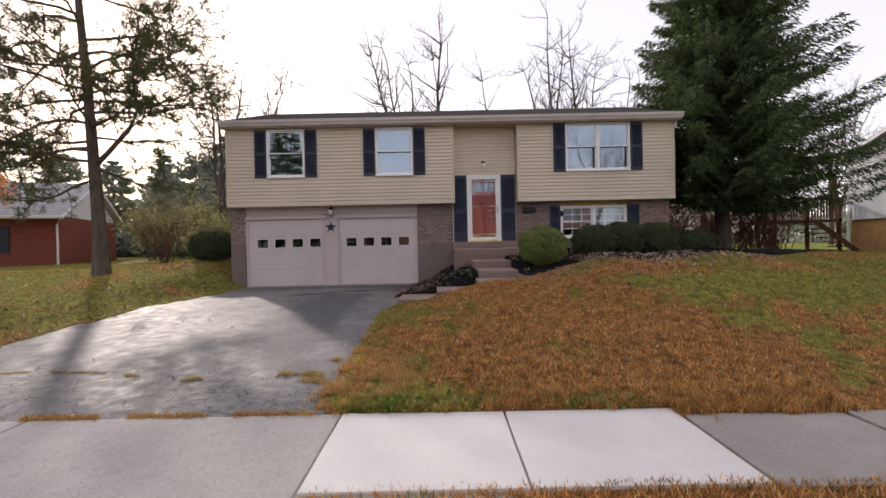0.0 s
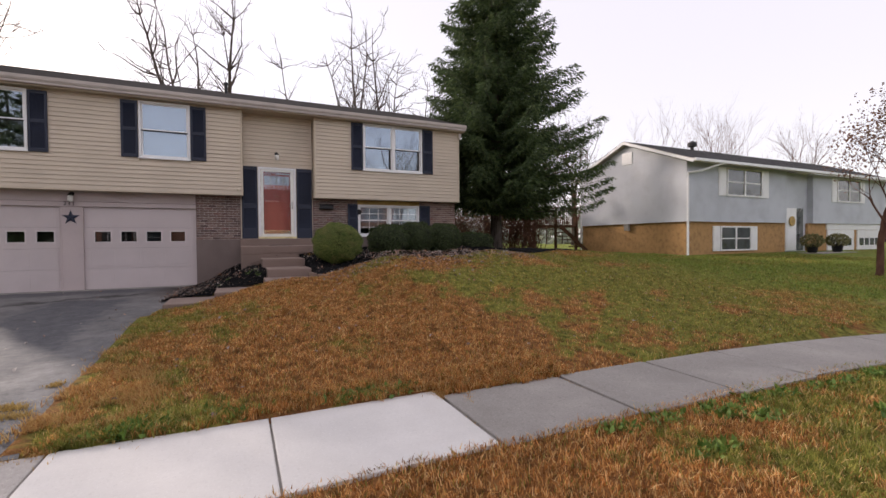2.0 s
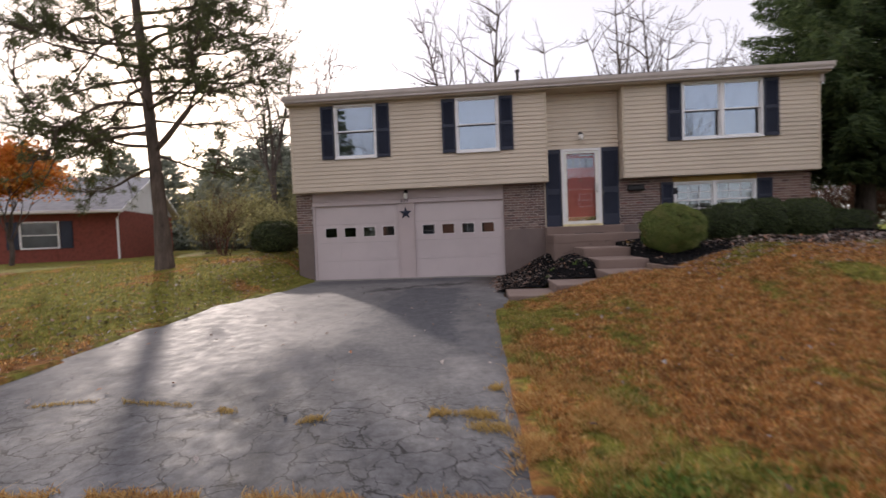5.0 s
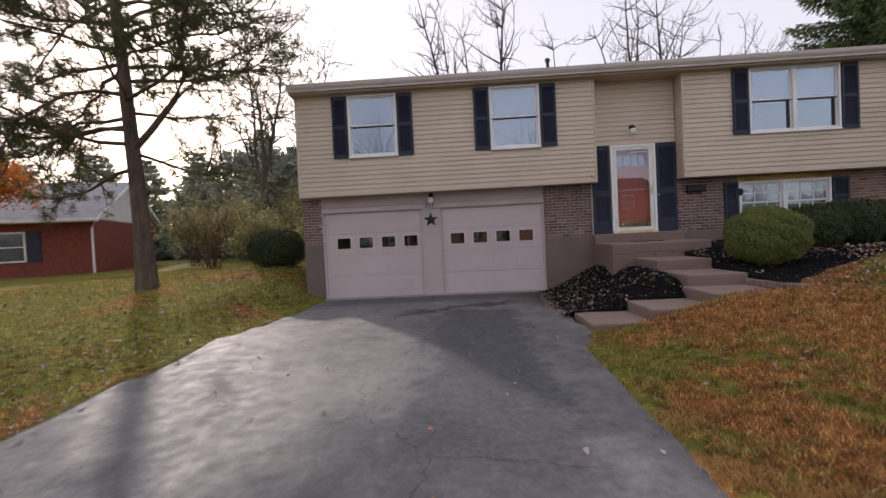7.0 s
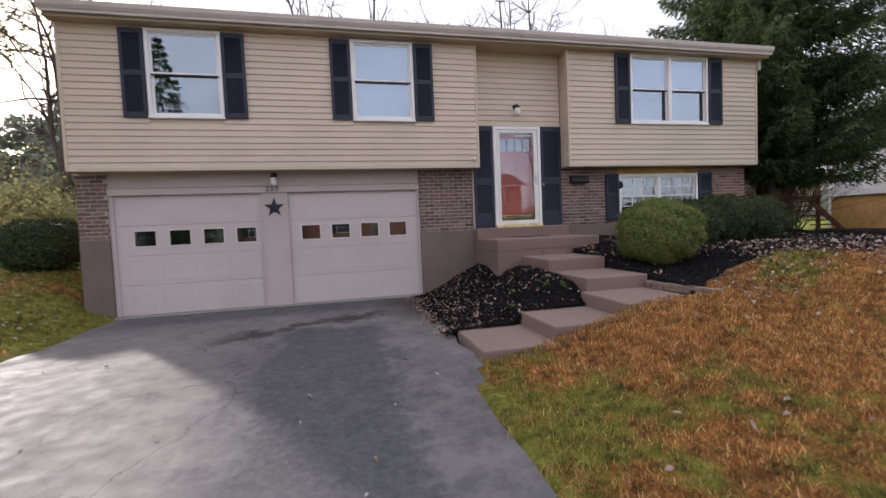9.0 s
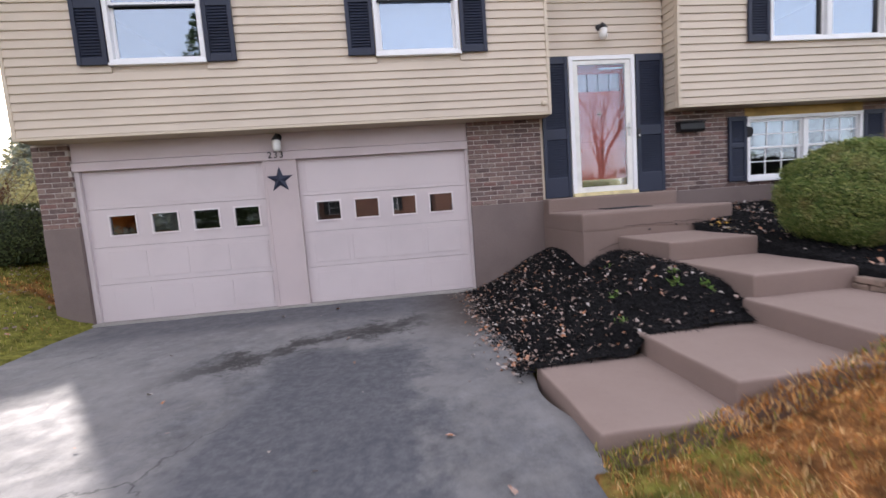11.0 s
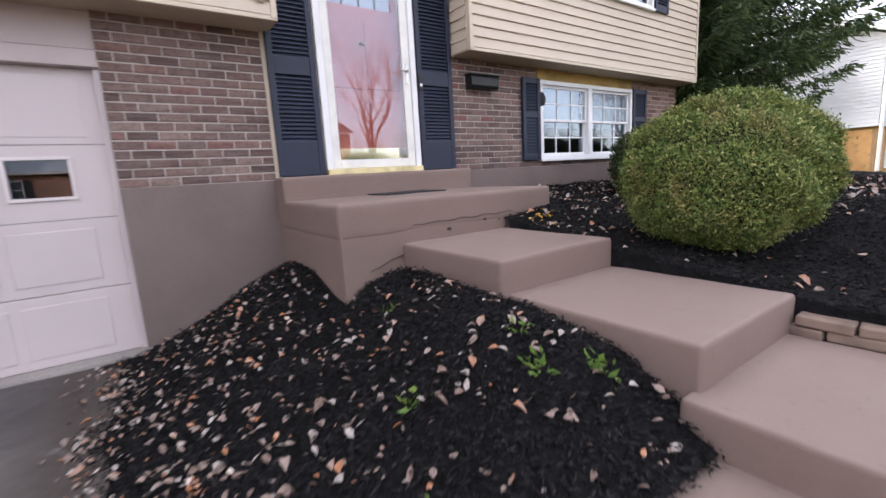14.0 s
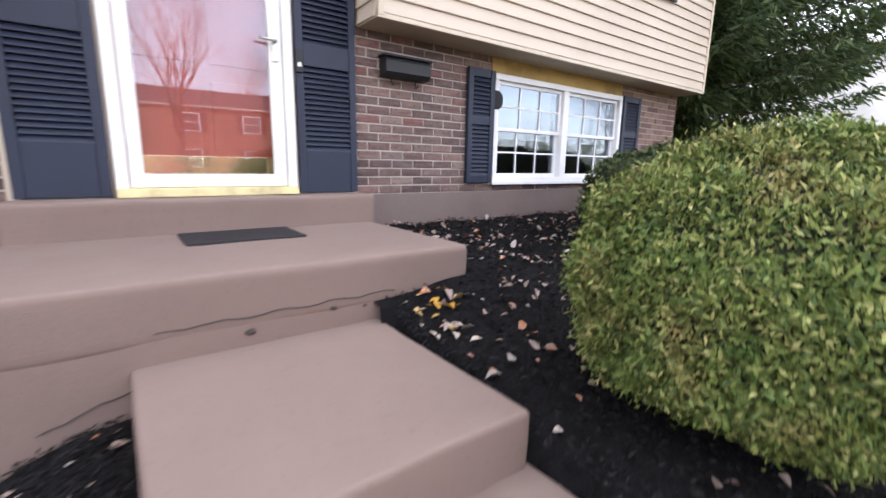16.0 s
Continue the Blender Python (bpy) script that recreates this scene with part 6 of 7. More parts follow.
part("attic_vent", boxes((-0.04, 0.0, 2.95, 3.6, S1 + 0.35, S1 + 0.95), bevel=0.01), WHITE, nb, local=True)
part("roof_vent", lathe([(0.1, 0), (0.1, 0.25), (0.24, 0.3), (0.24, 0.48), (0.05, 0.6)], 12, at=(5.0, 3.3, R)), BLACK, nb, local=True, label="dark turbine roof vent")
for yy0, yy1, za, zb in ((-0.5, D / 2, S1, R + 0.1), (D + 0.5, D / 2, S1, R + 0.1)):
    bm = bmesh.new()
    vs = [bm.verts.new(c) for c in ((-0.27, yy0, za - 0.14), (-0.27, yy1, zb - 0.14), (-0.27, yy1, zb), (-0.27, yy0, za))]
    vb = [bm.verts.new((-0.24, v.co.y, v.co.z)) for v in vs]
    bm.faces.new(vs), bm.faces.new(vb[::-1])
    for i in range(4):
        bm.faces.new((vs[i], vs[(i + 1) % 4], vb[(i + 1) % 4], vb[i]))
    part("rake_board", bm, WHITE, nb, local=True)


def mum_pot(x, y, z):
    p = thing("flower_pot", x, y, z, label="dark pot of rusty autumn mums on the neighbour's step", category="plant pot", group="mum pots")
    part("pot", lathe([(0.16, 0), (0.2, 0.02), (0.25, 0.36), (0.27, 0.37), (0.27, 0.42), (0.2, 0.42)], 14, at=(x, y, z)), BLACK, p, smooth=True)
    d = RNG.normal(size=(700, 3))
    d /= np.linalg.norm(d, axis=1, keepdims=True)
    v, f = flakes(d * (0.42, 0.42, 0.3) + (x, y, z + 0.6), 0.1, 0.08, RNG, d)
    stuff("bloom", v, f, OLIVE_LEAF, p)


mum_pot(26.0, 11.6, 0.87)
mum_pot(28.4, 11.6, 0.87)

# its back deck
deck = thing("wooden_deck", 16.5, 20.5, 0.9, label="weathered brown wooden deck with rail and stair", category="deck")
part("deck_floor", boxes((-1.6, 1.6, -0.9, 2.0, 1.45, 1.58)), BROWN_WOOD, deck, local=True)
for px in (-1.5, 0.0, 1.5):
    part("post", boxes((px - 0.06, px + 0.06, -0.9, -0.78, -0.1, 2.55)), BROWN_WOOD, deck, local=True)
part("rail", boxes((-1.6, 1.6, -0.92, -0.78, 2.5, 2.58), bevel=0.01), BROWN_WOOD, deck, local=True)
for k in range(22):
    part("baluster", boxes((-1.45 + k * 0.138, -1.40 + k * 0.138, -0.87, -0.83, 1.6, 2.5)), BROWN_WOOD, deck, local=True)
for k in range(7):
    part("tread", boxes((-0.6 + k * 0.28, -0.28 + k * 0.28, -1.9, -1.0, 1.3 - k * 0.2, 1.35 - k * 0.2)), BROWN_WOOD, deck, local=True)
part("stringer", prism([(-0.7, 1.45), (1.4, -0.1), (1.4, 0.15), (-0.4, 1.5)], -1.95, -1.9), BROWN_WOOD, deck, local=True)

# the red brick house to the west
lf = thing("house", -19.3, 21.3, 0.95, 18, label="low red brick house with pale grey gable roof", category="house")
part("brick_wall", boxes((-16, 0, 0, 7.0, -0.6, 2.55)), RED_BRICK, lf, local=True)
gable_end(-0.14, 0, 7.0, 2.5, 2.55, 4.45, lf, WHITE)
roof(-16.4, 0.35, -0.5, 7.5, 2.5, 4.62, lf, PALE_ROOF, 0.14, 18, local=True)
part("gutter", boxes((-16.4, 0.35, -0.62, -0.5, 2.40, 2.52), bevel=0.01), WHITE, lf, local=True)
part("downspout", pipe(bmesh.new(), [(0.3, -0.55, 2.42), (-0.05, -0.08, 2.1), (-0.05, -0.08, 0.0), (0.2, -0.3, -0.05)], 0.05), WHITE, lf, local=True)
far_window(lf, -4.1, -2.5, 0.0, 0.75, 2.05, 0.5, NAVY, False)
far_window(lf, -9.5, -7.5, 0.0, 0.75, 2.05, 0.5, NAVY, True)
for s, (ya, yb) in enumerate(((-0.5, 3.5), (7.5, 3.5))):
    bm = bmesh.new()
    vs = [bm.verts.new(c) for c in ((0.36, ya, 2.36), (0.36, yb, 4.48), (0.36, yb, 4.64), (0.36, ya, 2.52))]
    vb = [bm.verts.new((0.33, v.co.y, v.co.z)) for v in vs]
    bm.faces.new(vs), bm.faces.new(vb[::-1])
    for i in range(4):
        bm.faces.new((vs[i], vs[(i + 1) % 4], vb[(i + 1) % 4], vb[i]))
    part("rake_board", bm, WHITE, lf, local=True)

# across the street, as the glass of the door shows it
OP_BRICK = plain("brown_red_brick", (0.24, 0.12, 0.085), 0.9, 0.15, 7)
op = thing("house", 9.0, -21.0, 0.9, 180, label="red brick house across the street with white windows", category="house")
part("brick_wall", boxes((-7, 7, 0, 7, -1.2, 4.9)), OP_BRICK, op, local=True)
roof(-7.4, 7.4, -0.5, 7.5, 4.9, 6.5, op, DARK_ROOF, 0.14, 12, local=True)
for wx in (-5.2, -1.0, 3.2):
    far_window(op, wx, wx + 1.3, 0.0, 3.1, 4.4, 0.4, BLACK, False)
    far_window(op, wx, wx + 1.3, 0.0, 0.5, 1.8, 0.4, BLACK, False)
gable_end(-7.0, 0, 7, 4.85, 4.9, 6.35, op, OP_BRICK), gable_end(6.86, 0, 7, 4.85, 4.9, 6.35, op, OP_BRICK)
ow = thing("house", -6.0, -22.0, 0.7, 180, label="low brick house across the street", category="house")
part("brick_wall", boxes((-6.5, 6.5, 0, 7, -1.0, 2.6)), OP_BRICK, ow, local=True)
roof(-6.9, 6.9, -0.5, 7.5, 2.6, 4.4, ow, PALE_ROOF, 0.14, 12, local=True)
gable_end(-6.5, 0, 7, 2.5, 2.6, 4.3, ow, WHITE), gable_end(6.36, 0, 7, 2.5, 2.6, 4.3, ow, WHITE)
for wx in (-4.5, 0.5, 3.5):
    far_window(ow, wx, wx + 1.4, 0.0, 0.9, 2.1, 0.4, BLACK, False)
part("porch_post", boxes((2.6, 2.75, -1.2, -1.05, -1, 2.5)), WHITE, ow, local=True)

CAR_RED = plain("dark_red_car_paint", (0.20, 0.02, 0.02), 0.2, 0.03, spec=0.8)
CAR_SILVER = plain("silver_car_paint", (0.45, 0.46, 0.48), 0.25, 0.03, metal=0.6)


def car(x, y, z, rz, paint, label):
    c = thing("car", x, y, z, rz, label=label, category="car", group="parked cars")
    body = [(-2.15, 0.3), (2.15, 0.3), (2.2, 0.6), (2.05, 0.82), (1.2, 0.92), (0.45, 1.36), (-1.0, 1.40), (-1.75, 0.98), (-2.15, 0.9), (-2.2, 0.55)]
    part("body", prism(body, -0.85, 0.85, 0.05), paint, c, local=True)
    part("window_glass", prism([(1.05, 0.93), (0.42, 1.32), (-0.95, 1.35), (-1.55, 0.98)], -0.87, 0.87), FAR_GLASS, c, local=True)
    for wx in (-1.35, 1.35):
        for wy in (-0.78, 0.78):
            wheel = part("wheel", lathe([(0.2, -0.1), (0.32, -0.1), (0.33, 0.0), (0.32, 0.1), (0.2, 0.1)], 18), RUBBER, c, local=True, m=pose(wx, wy, 0.32, 90))
            part("rim", lathe([(0.05, -0.105), (0.2, -0.1), (0.2, 0.1), (0.05, 0.105)], 12), CHROME, wheel, local=True)


car(3.2, -13.5, 0.42, 95, CAR_RED, "dark red parked car across the street")
car(7.0, -12.0, 0.40, 88, CAR_SILVER, "silver parked car across the street")


# ---- more trees and shrubs ----
def crown_tree(name, x, y, z, height, seed, mat, count, size, label, spread, radius=0.09, bark=None, depth=5, category="tree"):
    t, tips = bare_tree(x, y, z, height, seed, label, radius, 4, depth, mat=bark, name=name, category=category, group="")
    rng = np.random.default_rng(seed)
    tips = np.array(tips)
    at = tips[rng.integers(0, len(tips), count)] + rng.normal(size=(count, 3)) * spread
    v, f = flakes(at, size, size * 0.8, rng)
    stuff("leaf_crown", v, f, mat, t)
    return t


crown_tree("maple_tree", -20.4, 17.2, 0.95, 5.2, 61, ORANGE_LEAF, 9000, 0.13, "small maple with bright orange autumn leaves", 0.28)
crown_tree("maple_tree", -18.4, -9.6, 0.2, 4.2, 62, ORANGE_LEAF, 14000, 0.15, "orange maple across the street", 0.35)
bare_tree(3.4, -10.8, 0.3, 11, 63, "leafless tree on the lawn across the street", 0.16, 4, 6)
bare_tree(-9.5, -12.5, 0.3, 13, 64, "leafless tree on the lawn across the street", 0.2, 4, 6)
bare_tree(13.0, -11.2, 0.3, 12, 69, "leafless tree on the lawn across the street", 0.2, 4, 6)
for k, (x, y, h) in enumerate(((23, 31, 13), (30, 33, 12), (37, 32, 13), (43, 29, 14), (50, 31, 13), (45, 22, 10))):
    bare_tree(x, y, 0.9, h, 100 + k, "leafless tree behind the grey house", 0.16, 4, 6, mat=BARK_RED)
bare_tree(-22, -26, 0.3, 15, 65, "leafless tree behind the houses across the street", 0.2, 4, 5)
bare_tree(12, -33, 0.3, 15, 66, "leafless tree behind the houses across the street", 0.2, 4, 5)
bare_tree(0, -34, 0.3, 16, 67, "leafless tree behind the houses across the street", 0.2, 4, 5)
RUSSET_LEAF = make_island("russet_leaf", [(0.1, (0.16, 0.07, 0.05)), (0.6, (0.26, 0.14, 0.09)), (1.0, (0.36, 0.24, 0.13))], 0.7, thin=0.4)
crown_tree("tree", 16.9, 5.7, 0.45, 5.6, 68, RUSSET_LEAF, 2200, 0.08, "small red-twigged tree with a few last leaves", 0.2, 0.10, BARK_RED, 6)


def shrub(x, y, z, height, seed, label, bark, leaf=None, count=0, size=0.06, stems=16):
    rng = np.random.default_rng(seed)
    t = thing("shrub", x, y, z, label=label, category="shrub")
    w, tips = Wood(), []
    for k in range(stems):
        d = turned(np.array([0, 0, 1.0]), rng.uniform(0.1, 0.75), rng)
        grow(w, np.array([x, y, z - 0.05]) + rng.normal(size=3) * (0.15, 0.15, 0), d, height * rng.uniform(0.3, 0.45), 0.02, 3, rng, tips, 0.05)
    stuff("twigwork", *w.arrays(), bark, t, kind="")
    if leaf:
        tips = np.array(tips)
        at = tips[rng.integers(0, len(tips), count)] + rng.normal(size=(count, 3)) * 0.22
        v, f = flakes(at, size, size * 0.8, rng)
        stuff("leafage", v, f, leaf, t)
    return t


shrub(-13.3, 20.0, 1.05, 3.2, 71, "sparse reddish shrub with a few olive leaves", BARK_RED, OLIVE_LEAF, 900, 0.07, 22)
shrub(11.9, 16.4, 1.1, 2.6, 72, "dense reddish leafless shrub under the spruce", BARK_RED, stems=40)
shrub(13.2, 17.2, 1.1, 2.3, 73, "dense reddish leafless shrub under the spruce", BARK_RED, stems=34)
for k, (x, y, h) in enumerate(((8.9, 18.2, 2.4), (10.4, 19.4, 2.8), (12.2, 20.2, 3.0), (14.2, 20.6, 2.8), (9.6, 21.5, 3.2))):
    shrub(x, y, 1.05, h, 140 + k, "dense reddish leafless thicket behind the spruce", BARK_RED, RUSSET_LEAF, 500, 0.09, 46)
shrub(10.9, 16.8, 1.1, 2.2, 77, "dense reddish leafless shrub under the spruce", BARK_RED, stems=34)
for k, (x, y, h, n) in enumerate(((-11.5, 25, 2.6, 2600), (-9.4, 24, 2.2, 2400), (-15.5, 27, 3.0, 2800), (-18.5, 30, 3.2, 2800), (-12.8, 29, 3.4, 2600), (-8.2, 28, 3.0, 2400), (-10.4, 30, 4.4, 3400), (-14.0, 31, 4.8, 3600), (-16.6, 24, 2.4, 2200), (-11.8, 21.5, 2.0, 1800), (-9.0, 20.5, 1.6, 1500))):
    shrub(x, y, 1.05, h, 80 + k, "loose olive-yellow shrub on the back lawn edge", BARK, OLIVE_LEAF, n, 0.13, 14)


def far_woods():
    """The ring of grey woods that closes the view."""
    rng = np.random.default_rng(9)
    w = Wood()
    at = []
    for k in range(520):
        a = rng.uniform(-math.pi, math.pi)
        r = rng.uniform(62, 88)
        x, y = r * math.sin(a), 8 + r * math.cos(a)
        h = rng.uniform(5, 10)
        top = np.array([x + rng.normal() * 0.8, y, 0.6 + h])
        w.limb([(x, y, 0.3), (x, y, 0.6 + h * 0.5), top], 0.14, 0.02, 4)
        for q in range(9):
            s = rng.uniform(0.35, 0.95)
            p = np.array([x, y, 0.6 + h * s])
            w.limb([p, p + rng.normal(size=3) * (1.5, 1.5, 0.4) + (0, 0, 1.2)], 0.05, 0.01, 3)
        n = 26
        at.append(np.array([x, y, 0.6]) + rng.normal(size=(n, 3)) * (1.6, 1.6, 0) + np.stack([0 * np.arange(n), 0 * np.arange(n), rng.uniform(0, h * 0.55, n)], 1))
    ob = stuff("far_woods", *w.arrays(), BARK, None, "grey leafless woods ringing the houses", "woods")
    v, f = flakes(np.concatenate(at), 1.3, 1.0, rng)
    stuff("undergrowth", v, f, NEEDLE_HAZE, None, "undergrowth at the foot of the far woods, coloured for haze", "undergrowth")


far_woods()

# ---- grass, litter, mulch chips ----
G = np.random.default_rng(11)


def blades(x, y, z, height, width, rng, lean=0.6):
    """Blades of grass: a bent, tapering strip each."""
    n = len(x)
    base = np.stack([x, y, z], 1)
    a = rng.uniform(0, 2 * np.pi, n)
    side = np.stack([np.cos(a), np.sin(a), 0 * a], 1) * (width * rng.uniform(0.7, 1.3, n))[:, None] / 2
    tip = np.stack([-np.sin(a), np.cos(a), 0 * a], 1) * (rng.normal(size=n) * lean)[:, None] + np.stack([rng.normal(size=n) * 0.25, rng.normal(size=n) * 0.25, np.ones(n)], 1)
    h = (height * rng.uniform(0.5, 1.35, n))[:, None]
    mid = base + tip * h * 0.5 * (0.7, 0.7, 1.1)
    v = np.stack([base - side, base + side, mid + side * 0.7, mid - side * 0.7, base + tip * h * (1, 1, 0.9)], 1).reshape(-1, 3)
    k = np.arange(n)[:, None] * 5
    f = np.concatenate([k + (0, 1, 2), k + (0, 2, 3), k + (3, 2, 4)], 0)
    return v, f


def lawn(count, x0, x1, y0, y1, keep, height, width, rng, label, mat=BLADE, lean=0.6, name="grass"):
    x, y = rng.uniform(x0, x1, count), rng.uniform(y0, y1, count)
    ok = keep(x, y)
    x, y = x[ok], y[ok]
    v, f = blades(x, y, ground_z(x, y) - 0.008, height, width, rng, lean)
    stuff(name, v, f, mat, None, label, "grass")


def ragged(x):
    """An uneven edge, a few centimetres either way."""
    return sum(a * np.sin(k * x + p) for a, k, p in ((0.012, 3.7, 0.4), (0.010, 8.3, 1.9), (0.009, 17.1, 4.2), (0.008, 29.7, 2.6), (0.008, 53.3, 0.9))) + G.normal(size=np.shape(x)) * 0.015


def front_lawn(x, y):
    ok = (x > drive_right(y) + 0.02 * np.sin(5 * y)) & (y > np.interp(x, [-1.3, 1.68, 1.74, 5.0, 9.0], [3.46, 3.41, 3.27, 3.19, 2.9]) + ragged(x))
    ok &= ~((x > -1.36) & (x < 1.45) & (y > 8.82)) & ~((x > 1.4) & (y > bed_front(x)))
    return ok & ~((x > 0.4) & (x < 1.56) & (y > 8.8))


def verge(x, y):
    far = 2.23 + ragged(x + 40) - 0.02 * np.maximum(0, x - 2) - 0.05 * np.maximum(0, x - 5) ** 1.6
    return (x > DRIVE_R + 0.05) & (y < far) & (y > 0.37)


lawn(150000, -1.5, 11.5, 3.2, 13.0, front_lawn, 0.048, 0.009, G, "short autumn grass, green and rusty, on the front lawn")
lawn(70000, -1.5, 3.2, 3.2, 9.0, front_lawn, 0.045, 0.007, G, "short autumn grass beside the drive and pavement")
lawn(26000, -1.3, 3.2, 3.2, 3.75, front_lawn, 0.075, 0.008, G, "ragged grass edge along the pavement")
lawn(80000, -1.25, 9.0, 0.37, 2.28, verge, 0.055, 0.008, G, "rusty verge grass between pavement and kerb")
lawn(90000, -15, -6.4, 3.3, 19, lambda x, y: (x < drive_left(y) - 0.02 + 0.03 * np.sin(4 * y)) & (y > 3.35) & ~((x > -6.95) & (y > 13.0)), 0.055, 0.011, G, "short sunlit grass on the bank beside the drive")
lawn(60000, 11.5, 24, 4, 14, lambda x, y: (y > 3.5) & ~((x > 17.6) & (y > 12.2)), 0.06, 0.02, G, "green grass of the next lawn")


YELLOW_WEED = make_island("yellow_weed", [(0.1, (0.26, 0.16, 0.05)), (0.5, (0.46, 0.32, 0.11)), (1.0, (0.58, 0.44, 0.18))], 0.8, thin=0.4)


def seam(points, count, spread, height, label, mat=TAN_GRASS):
    """Dry weeds that grow out of a joint or a crack."""
    pts = np.asarray(points, float)
    s = G.uniform(0, len(pts) - 1, count)
    i = np.minimum(s.astype(int), len(pts) - 2)
    p = pts[i] + (pts[i + 1] - pts[i]) * (s - i)[:, None] + G.normal(size=(count, 2)) * spread
    clump = np.sin(p[:, 0] * 6.1 + 1.3 * np.sin(p[:, 1] * 9)) + np.sin(p[:, 0] * 13.7) * 0.6 > -0.55
    p = p[clump]
    z = np.where((p[:, 0] > DRIVE_R) & (p[:, 1] > 3.4), ground_z(p[:, 0], p[:, 1]), drive_z(p[:, 1])) - 0.004
    v, f = blades(p[:, 0], p[:, 1], z, height, 0.007, G, 1.0)
    stuff("weeds", v, f, mat, None, label, "weeds")


seam([(-6.7, 3.48), (-4.0, 3.50), (-1.25, 3.48)], 8000, 0.035, 0.035, "dry tan weeds in the joint between drive and pavement")
seam([(-5.9, 4.75), (-5.2, 4.86), (-4.4, 4.74), (-3.9, 4.62)], 1000, 0.022, 0.026, "dry weeds growing from a crack in the drive", YELLOW_WEED)
seam([(-2.3, 4.55), (-2.0, 4.62), (-1.75, 4.5)], 1000, 0.04, 0.04, "tuft of dry weeds in the broken drive", YELLOW_WEED)
seam([(-1.9, 4.35), (-1.62, 4.3)], 500, 0.04, 0.04, "tuft of dry weeds in the broken drive", YELLOW_WEED)
seam([(-3.3, 4.45), (-3.1, 4.5)], 250, 0.03, 0.035, "tuft of dry weeds in the broken drive", YELLOW_WEED)
seam([(-1.75, 5.05), (-1.6, 5.1)], 200, 0.03, 0.035, "tuft of dry weeds in the broken drive", YELLOW_WEED)
seam([(-1.48, 3.55), (-1.46, 4.2), (-1.40, 4.9), (-1.42, 6.0), (-1.42, 8.0)], 6500, 0.07, 0.07, "long dry grass hanging over the drive edge")
seam([(-1.15, 3.65), (-0.9, 4.3), (-1.2, 5.2)], 7000, 0.17, 0.055, "pale dry grass at the lawn corner")
seam([(1.69, 3.42), (1.675, 3.0), (1.675, 2.2)], 900, 0.02, 0.04, "dry weeds in a pavement joint")
seam([(1.66, 3.5), (1.78, 3.32), (1.8, 3.1)], 1800, 0.06, 0.06, "rusty grass creeping over the pavement corner")
seam([(3.045, 3.2), (3.045, 2.1)], 700, 0.015, 0.035, "weeds in a pavement joint")

# fresh green weeds on the pavement edge and in the mulch
GREEN_WEED = make_island("green_weed_leaf", [(0.1, (0.06, 0.12, 0.02)), (0.6, (0.13, 0.22, 0.04)), (1.0, (0.25, 0.33, 0.08))], 0.5)
spots = [(-0.9, 3.56, 120), (-0.7, 3.62, 90), (0.0, 3.55, 70), (0.9, 3.5, 110), (1.1, 3.5, 60), (-0.25, 3.64, 40), (-0.78, 3.52, 120), (0.62, 3.56, 30), (1.35, 3.5, 70)] + [(3 + 5 * k / 9 + 0.3 * math.sin(9 * k), 1.5 - 0.35 * math.sin(5 * k), 90) for k in range(10)] + [(2.6 + 0.5 * k, 2.02 - 0.03 * k, 60) for k in range(9)]
at = np.concatenate([np.stack([G.normal(x, 0.10, n), G.normal(y, 0.04, n)], 1) for x, y, n in spots])
at = np.column_stack([at, ground_z(at[:, 0], at[:, 1]) + 0.005])
v, f = flakes(at, 0.07, 0.035, G, np.array([0, 0, 0.7]))
stuff("green_weeds", v, f, GREEN_WEED, None, "low bright green weeds at the pavement edge", "weeds")
spots = [(0.15, 10.25, 26), (-0.25, 10.55, 20), (0.32, 10.1, 26), (-0.45, 10.1, 12), (0.05, 11.3, 10), (0.3, 10.45, 12)]
at = np.concatenate([np.stack([G.normal(x, 0.03, n), G.normal(y, 0.03, n)], 1) for x, y, n in spots])
at = np.column_stack([at, mound_z(at[:, 0], at[:, 1]) + 0.01])
v, f = flakes(at, 0.045, 0.022, G, np.array([0, 0, 0.5]))
stuff("seedlings", v, f, GREEN_WEED, None, "small green seedlings growing in the mulch", "weeds")


def litter(count, spot, height, size, rng, label, mat=LEAF_LITTER, flat=0.35, slim=0.62):
    """Dead leaves, curled along the midrib, lying on a surface."""
    x, y = spot(count)
    n = len(x)
    z = height(x, y)
    a = rng.uniform(0, 2 * np.pi, n)
    d = np.stack([np.cos(a), np.sin(a), rng.normal(size=n) * flat], 1)
    s = np.stack([-np.sin(a), np.cos(a), rng.normal(size=n) * flat], 1)
    L = (size * rng.uniform(0.45, 1.4, n))[:, None]
    W = L * slim * rng.uniform(0.6, 1.2, (n, 1))
    c = np.stack([x, y, z + 0.006 + 0.25 * L[:, 0] * rng.uniform(0, 0.6, n)], 1)
    curl = np.array([0, 0, 1.0]) * W * rng.uniform(0.05, 0.55, (n, 1))
    v = np.stack([c - d * L / 2, c - d * L * 0.15, c + d * L * 0.2, c + d * L / 2,
                  c - d * L * 0.22 + s * W / 2 + curl, c + d * L * 0.12 + s * W * 0.42 + curl, c - d * L * 0.22 - s * W / 2 + curl, c + d * L * 0.12 - s * W * 0.42 + curl], 1).reshape(-1, 3)
    k = np.arange(n)[:, None] * 8
    f = np.concatenate([k + (0, 1, 5, 4), k + (1, 2, 3, 5), k + (0, 6, 7, 1), k + (1, 7, 3, 2)], 0)
    stuff("fallen_leaves", v, f, mat, None, label, "leaves")


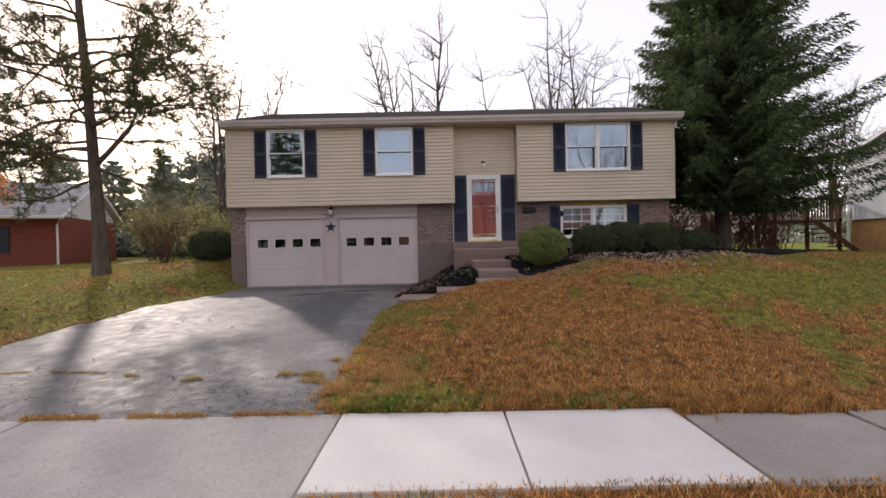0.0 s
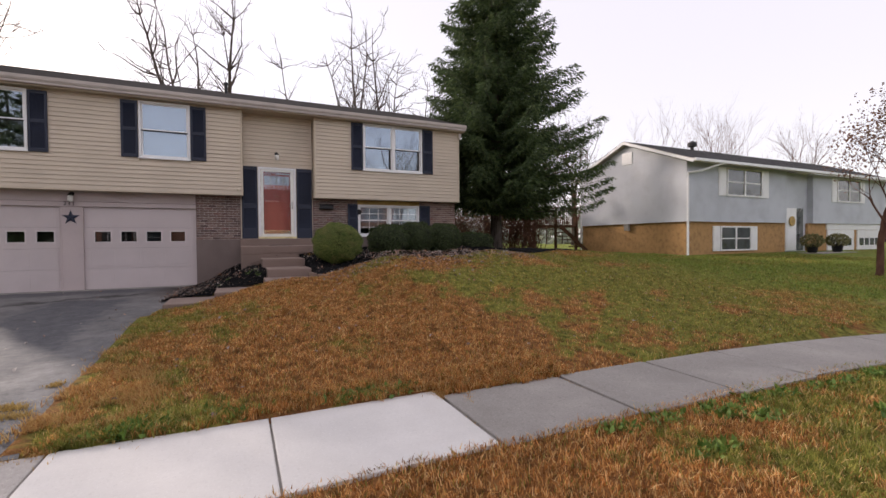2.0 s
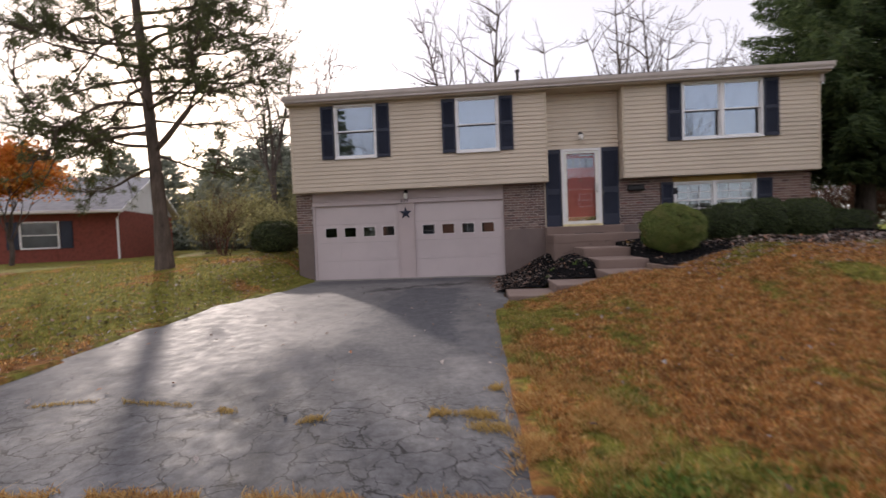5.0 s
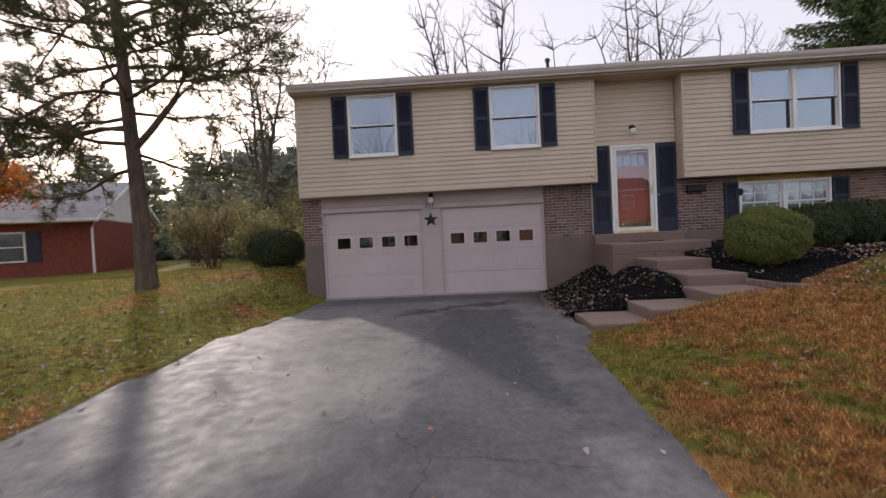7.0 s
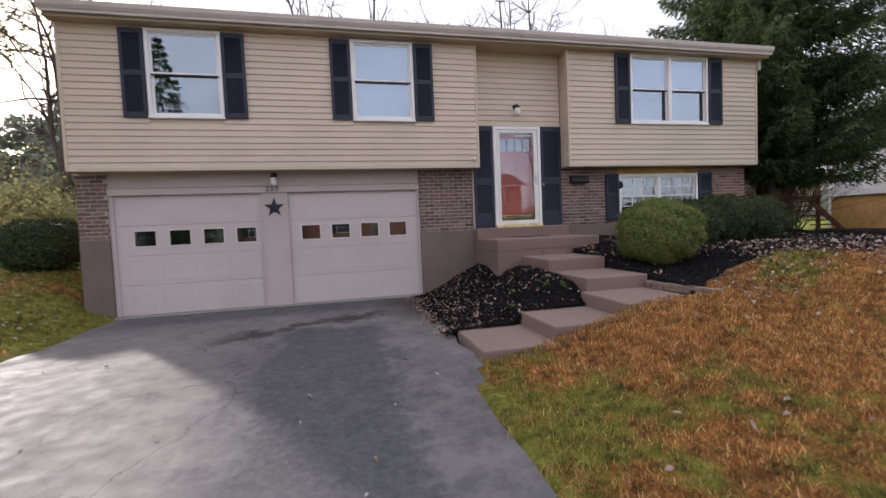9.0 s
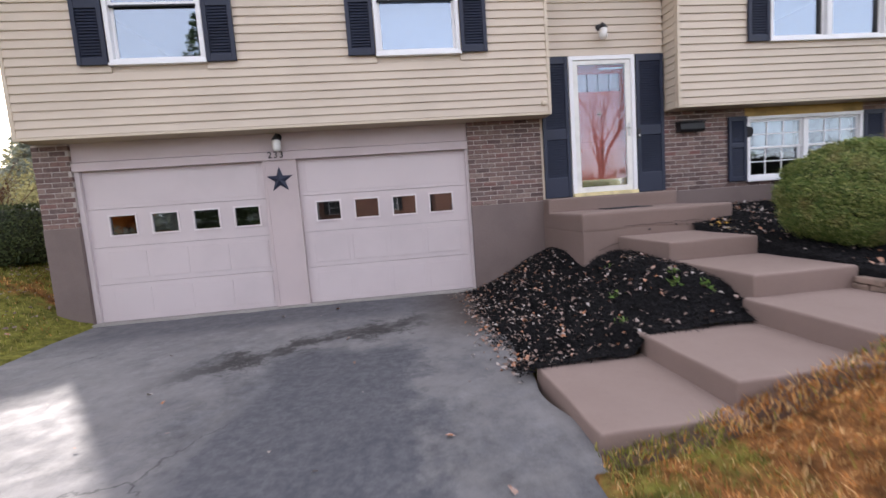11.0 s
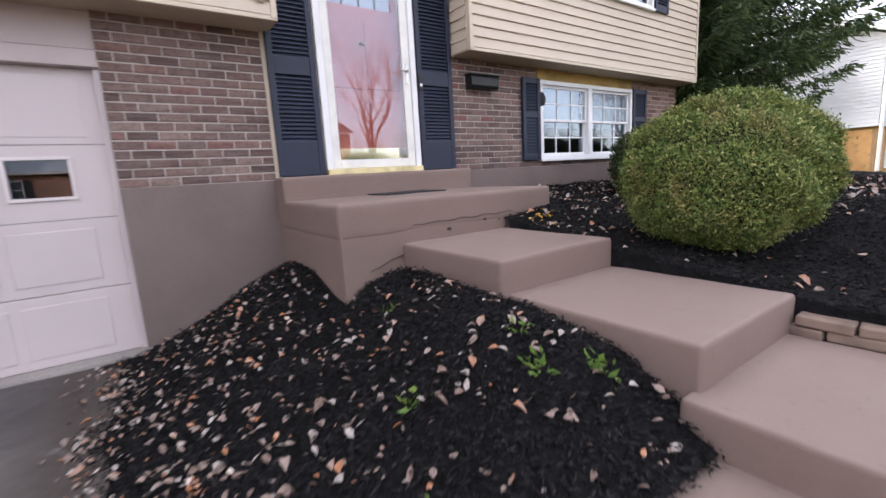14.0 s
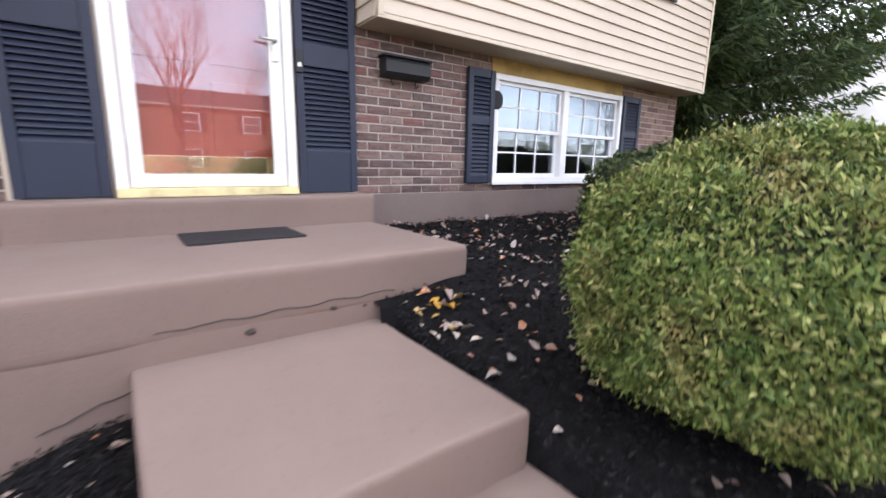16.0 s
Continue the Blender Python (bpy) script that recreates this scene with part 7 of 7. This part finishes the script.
def on_mound(n):
    x, y = G.uniform(-1.5, 0.5, n), G.uniform(9.74, 13.1, n)
    heavy = G.uniform(0, 1, n) < 0.5 + 0.5 * smooth(0.0, -1.0, x - 0.10 * (y - 11))
    ok = heavy & ~((x > -0.02) & (y > 11.72)) & ~((x > 0.42) & (y > 10.7))
    return x[ok], y[ok]


def on_bed(n):
    x, y = G.uniform(1.5, 7.0, n), G.uniform(9.0, 13.1, n)
    near = G.uniform(0, 1, n) < 0.25 + 0.75 * smooth(10.4, 12.2, y)
    ok = near & (y > bed_front(x)) & ~((x < 2.0) & (y > 11.7))
    return x[ok], y[ok]


def on_lawn(n):
    x, y = G.uniform(-1.2, 10, n), G.uniform(3.4, 11, n)
    ok = front_lawn(x, y)
    return x[ok], y[ok]


def at_bed_edge(n):
    x = G.uniform(1.6, 7.5, n)
    return x, bed_front(x) - np.abs(G.normal(size=n)) * 0.6


def on_bank(n):
    x, y = G.uniform(-14, -6.8, n), G.uniform(3.6, 17, n)
    ok = G.uniform(0, 1, n) < 0.2 + 0.8 * smooth(-9.3, -7.6, x)
    ok &= ~((x > -6.95) & (y > 13))
    return x[ok], y[ok]


def on_drive(n):
    return G.uniform(-6.6, -1.4, n), G.uniform(3.6, 13, n)


def mound_foot(n):
    y = G.uniform(9.8, 12.9, n)
    return -1.42 + G.normal(size=n) * 0.10 + 0.1 * np.sin(2.2 * y), y


litter(1750, on_mound, lambda x, y: mound_z(x, y) + 0.012, 0.041, G, "pale and rusty dead leaves on the mulch mound")
litter(150, mound_foot, lambda x, y: np.maximum(mound_z(x, y), drive_z(y)), 0.045, G, "dead leaves gathered at the foot of the mound")
litter(2300, on_bed, lambda x, y: bed_z(x, y) + 0.012, 0.045, G, "dead leaves on the mulch bed")
def on_front_bed(n):
    x = G.uniform(2.7, 5.6, n)
    return x, bed_front(x) + np.abs(G.normal(size=n)) * 0.75 - 0.1


LEAF_GOLD = make_island("gold_leaf", [(0.1, (0.45, 0.16, 0.03)), (0.4, (0.58, 0.36, 0.05)), (0.7, (0.42, 0.34, 0.28)), (1.0, (0.62, 0.56, 0.46))], 0.6, 0.3, 60.0)
litter(24, lambda n: (G.normal(1.64, 0.09, n), G.normal(11.52, 0.10, n)), lambda x, y: bed_z(x, y) + 0.008, 0.048, G, "yellow and orange leaves caught beside the porch", LEAF_GOLD)
litter(800, on_front_bed, lambda x, y: np.maximum(bed_z(x, y), ground_z(x, y)) + 0.012, 0.05, G, "rusty dead leaves thick on the front of the bed")
litter(1100, at_bed_edge, lambda x, y: ground_z(x, y) + 0.02, 0.05, G, "dead leaves along the edge of the bed")
litter(260, on_lawn, lambda x, y: ground_z(x, y) + 0.02, 0.05, G, "scattered dead leaves on the lawn")
litter(4500, on_bank, lambda x, y: ground_z(x, y) + 0.025, 0.06, G, "dead leaves on the grass bank")
litter(60, on_drive, lambda x, y: drive_z(y) + 0.003, 0.05, G, "a few dead leaves on the drive")


def chips(n, spot, height, label):
    x, y = spot(n)
    p = np.stack([x, y, height(x, y) + G.uniform(-0.004, 0.022, len(x))], 1)
    lie = G.normal(size=p.shape) * (1, 1, 0.22)
    v, f = flakes(p, 0.034, 0.009, G, lie * 3, 0.5, 0.6)
    stuff("mulch_chips", v, f, MULCH_CHIP, None, label, "mulch")


def any_mound(n):
    x, y = G.uniform(-1.45, 0.55, n), G.uniform(9.70, 13.1, n)
    ok = ~((x > 0.0) & (y > 11.75)) & ~((x > 0.45) & (y > 10.75))
    return x[ok], y[ok]


def any_bed(n):
    x, y = G.uniform(1.45, 8.0, n), G.uniform(9.0, 13.1, n)
    ok = (y > bed_front(x) - 0.03) & ~((x < 2.0) & (y > 11.75))
    return x[ok], y[ok]


chips(42000, any_mound, mound_z, "black shredded wood mulch on the mound")
chips(60000, any_bed, bed_z, "black shredded wood mulch round the bushes")

# ---- brickwork, last ----
brick_wall(-1.085, 0.02, Z_BRICK, Z_SID - 0.014)
brick_wall(1.985, 6.75, Z_BRICK, Z_SID - 0.014, (WIN_4[0], WIN_4[1], 1.78, 2.95), joined_from=4.5)
brick_wall(-6.86, -6.42, 1.82, Z_SID - 0.014)
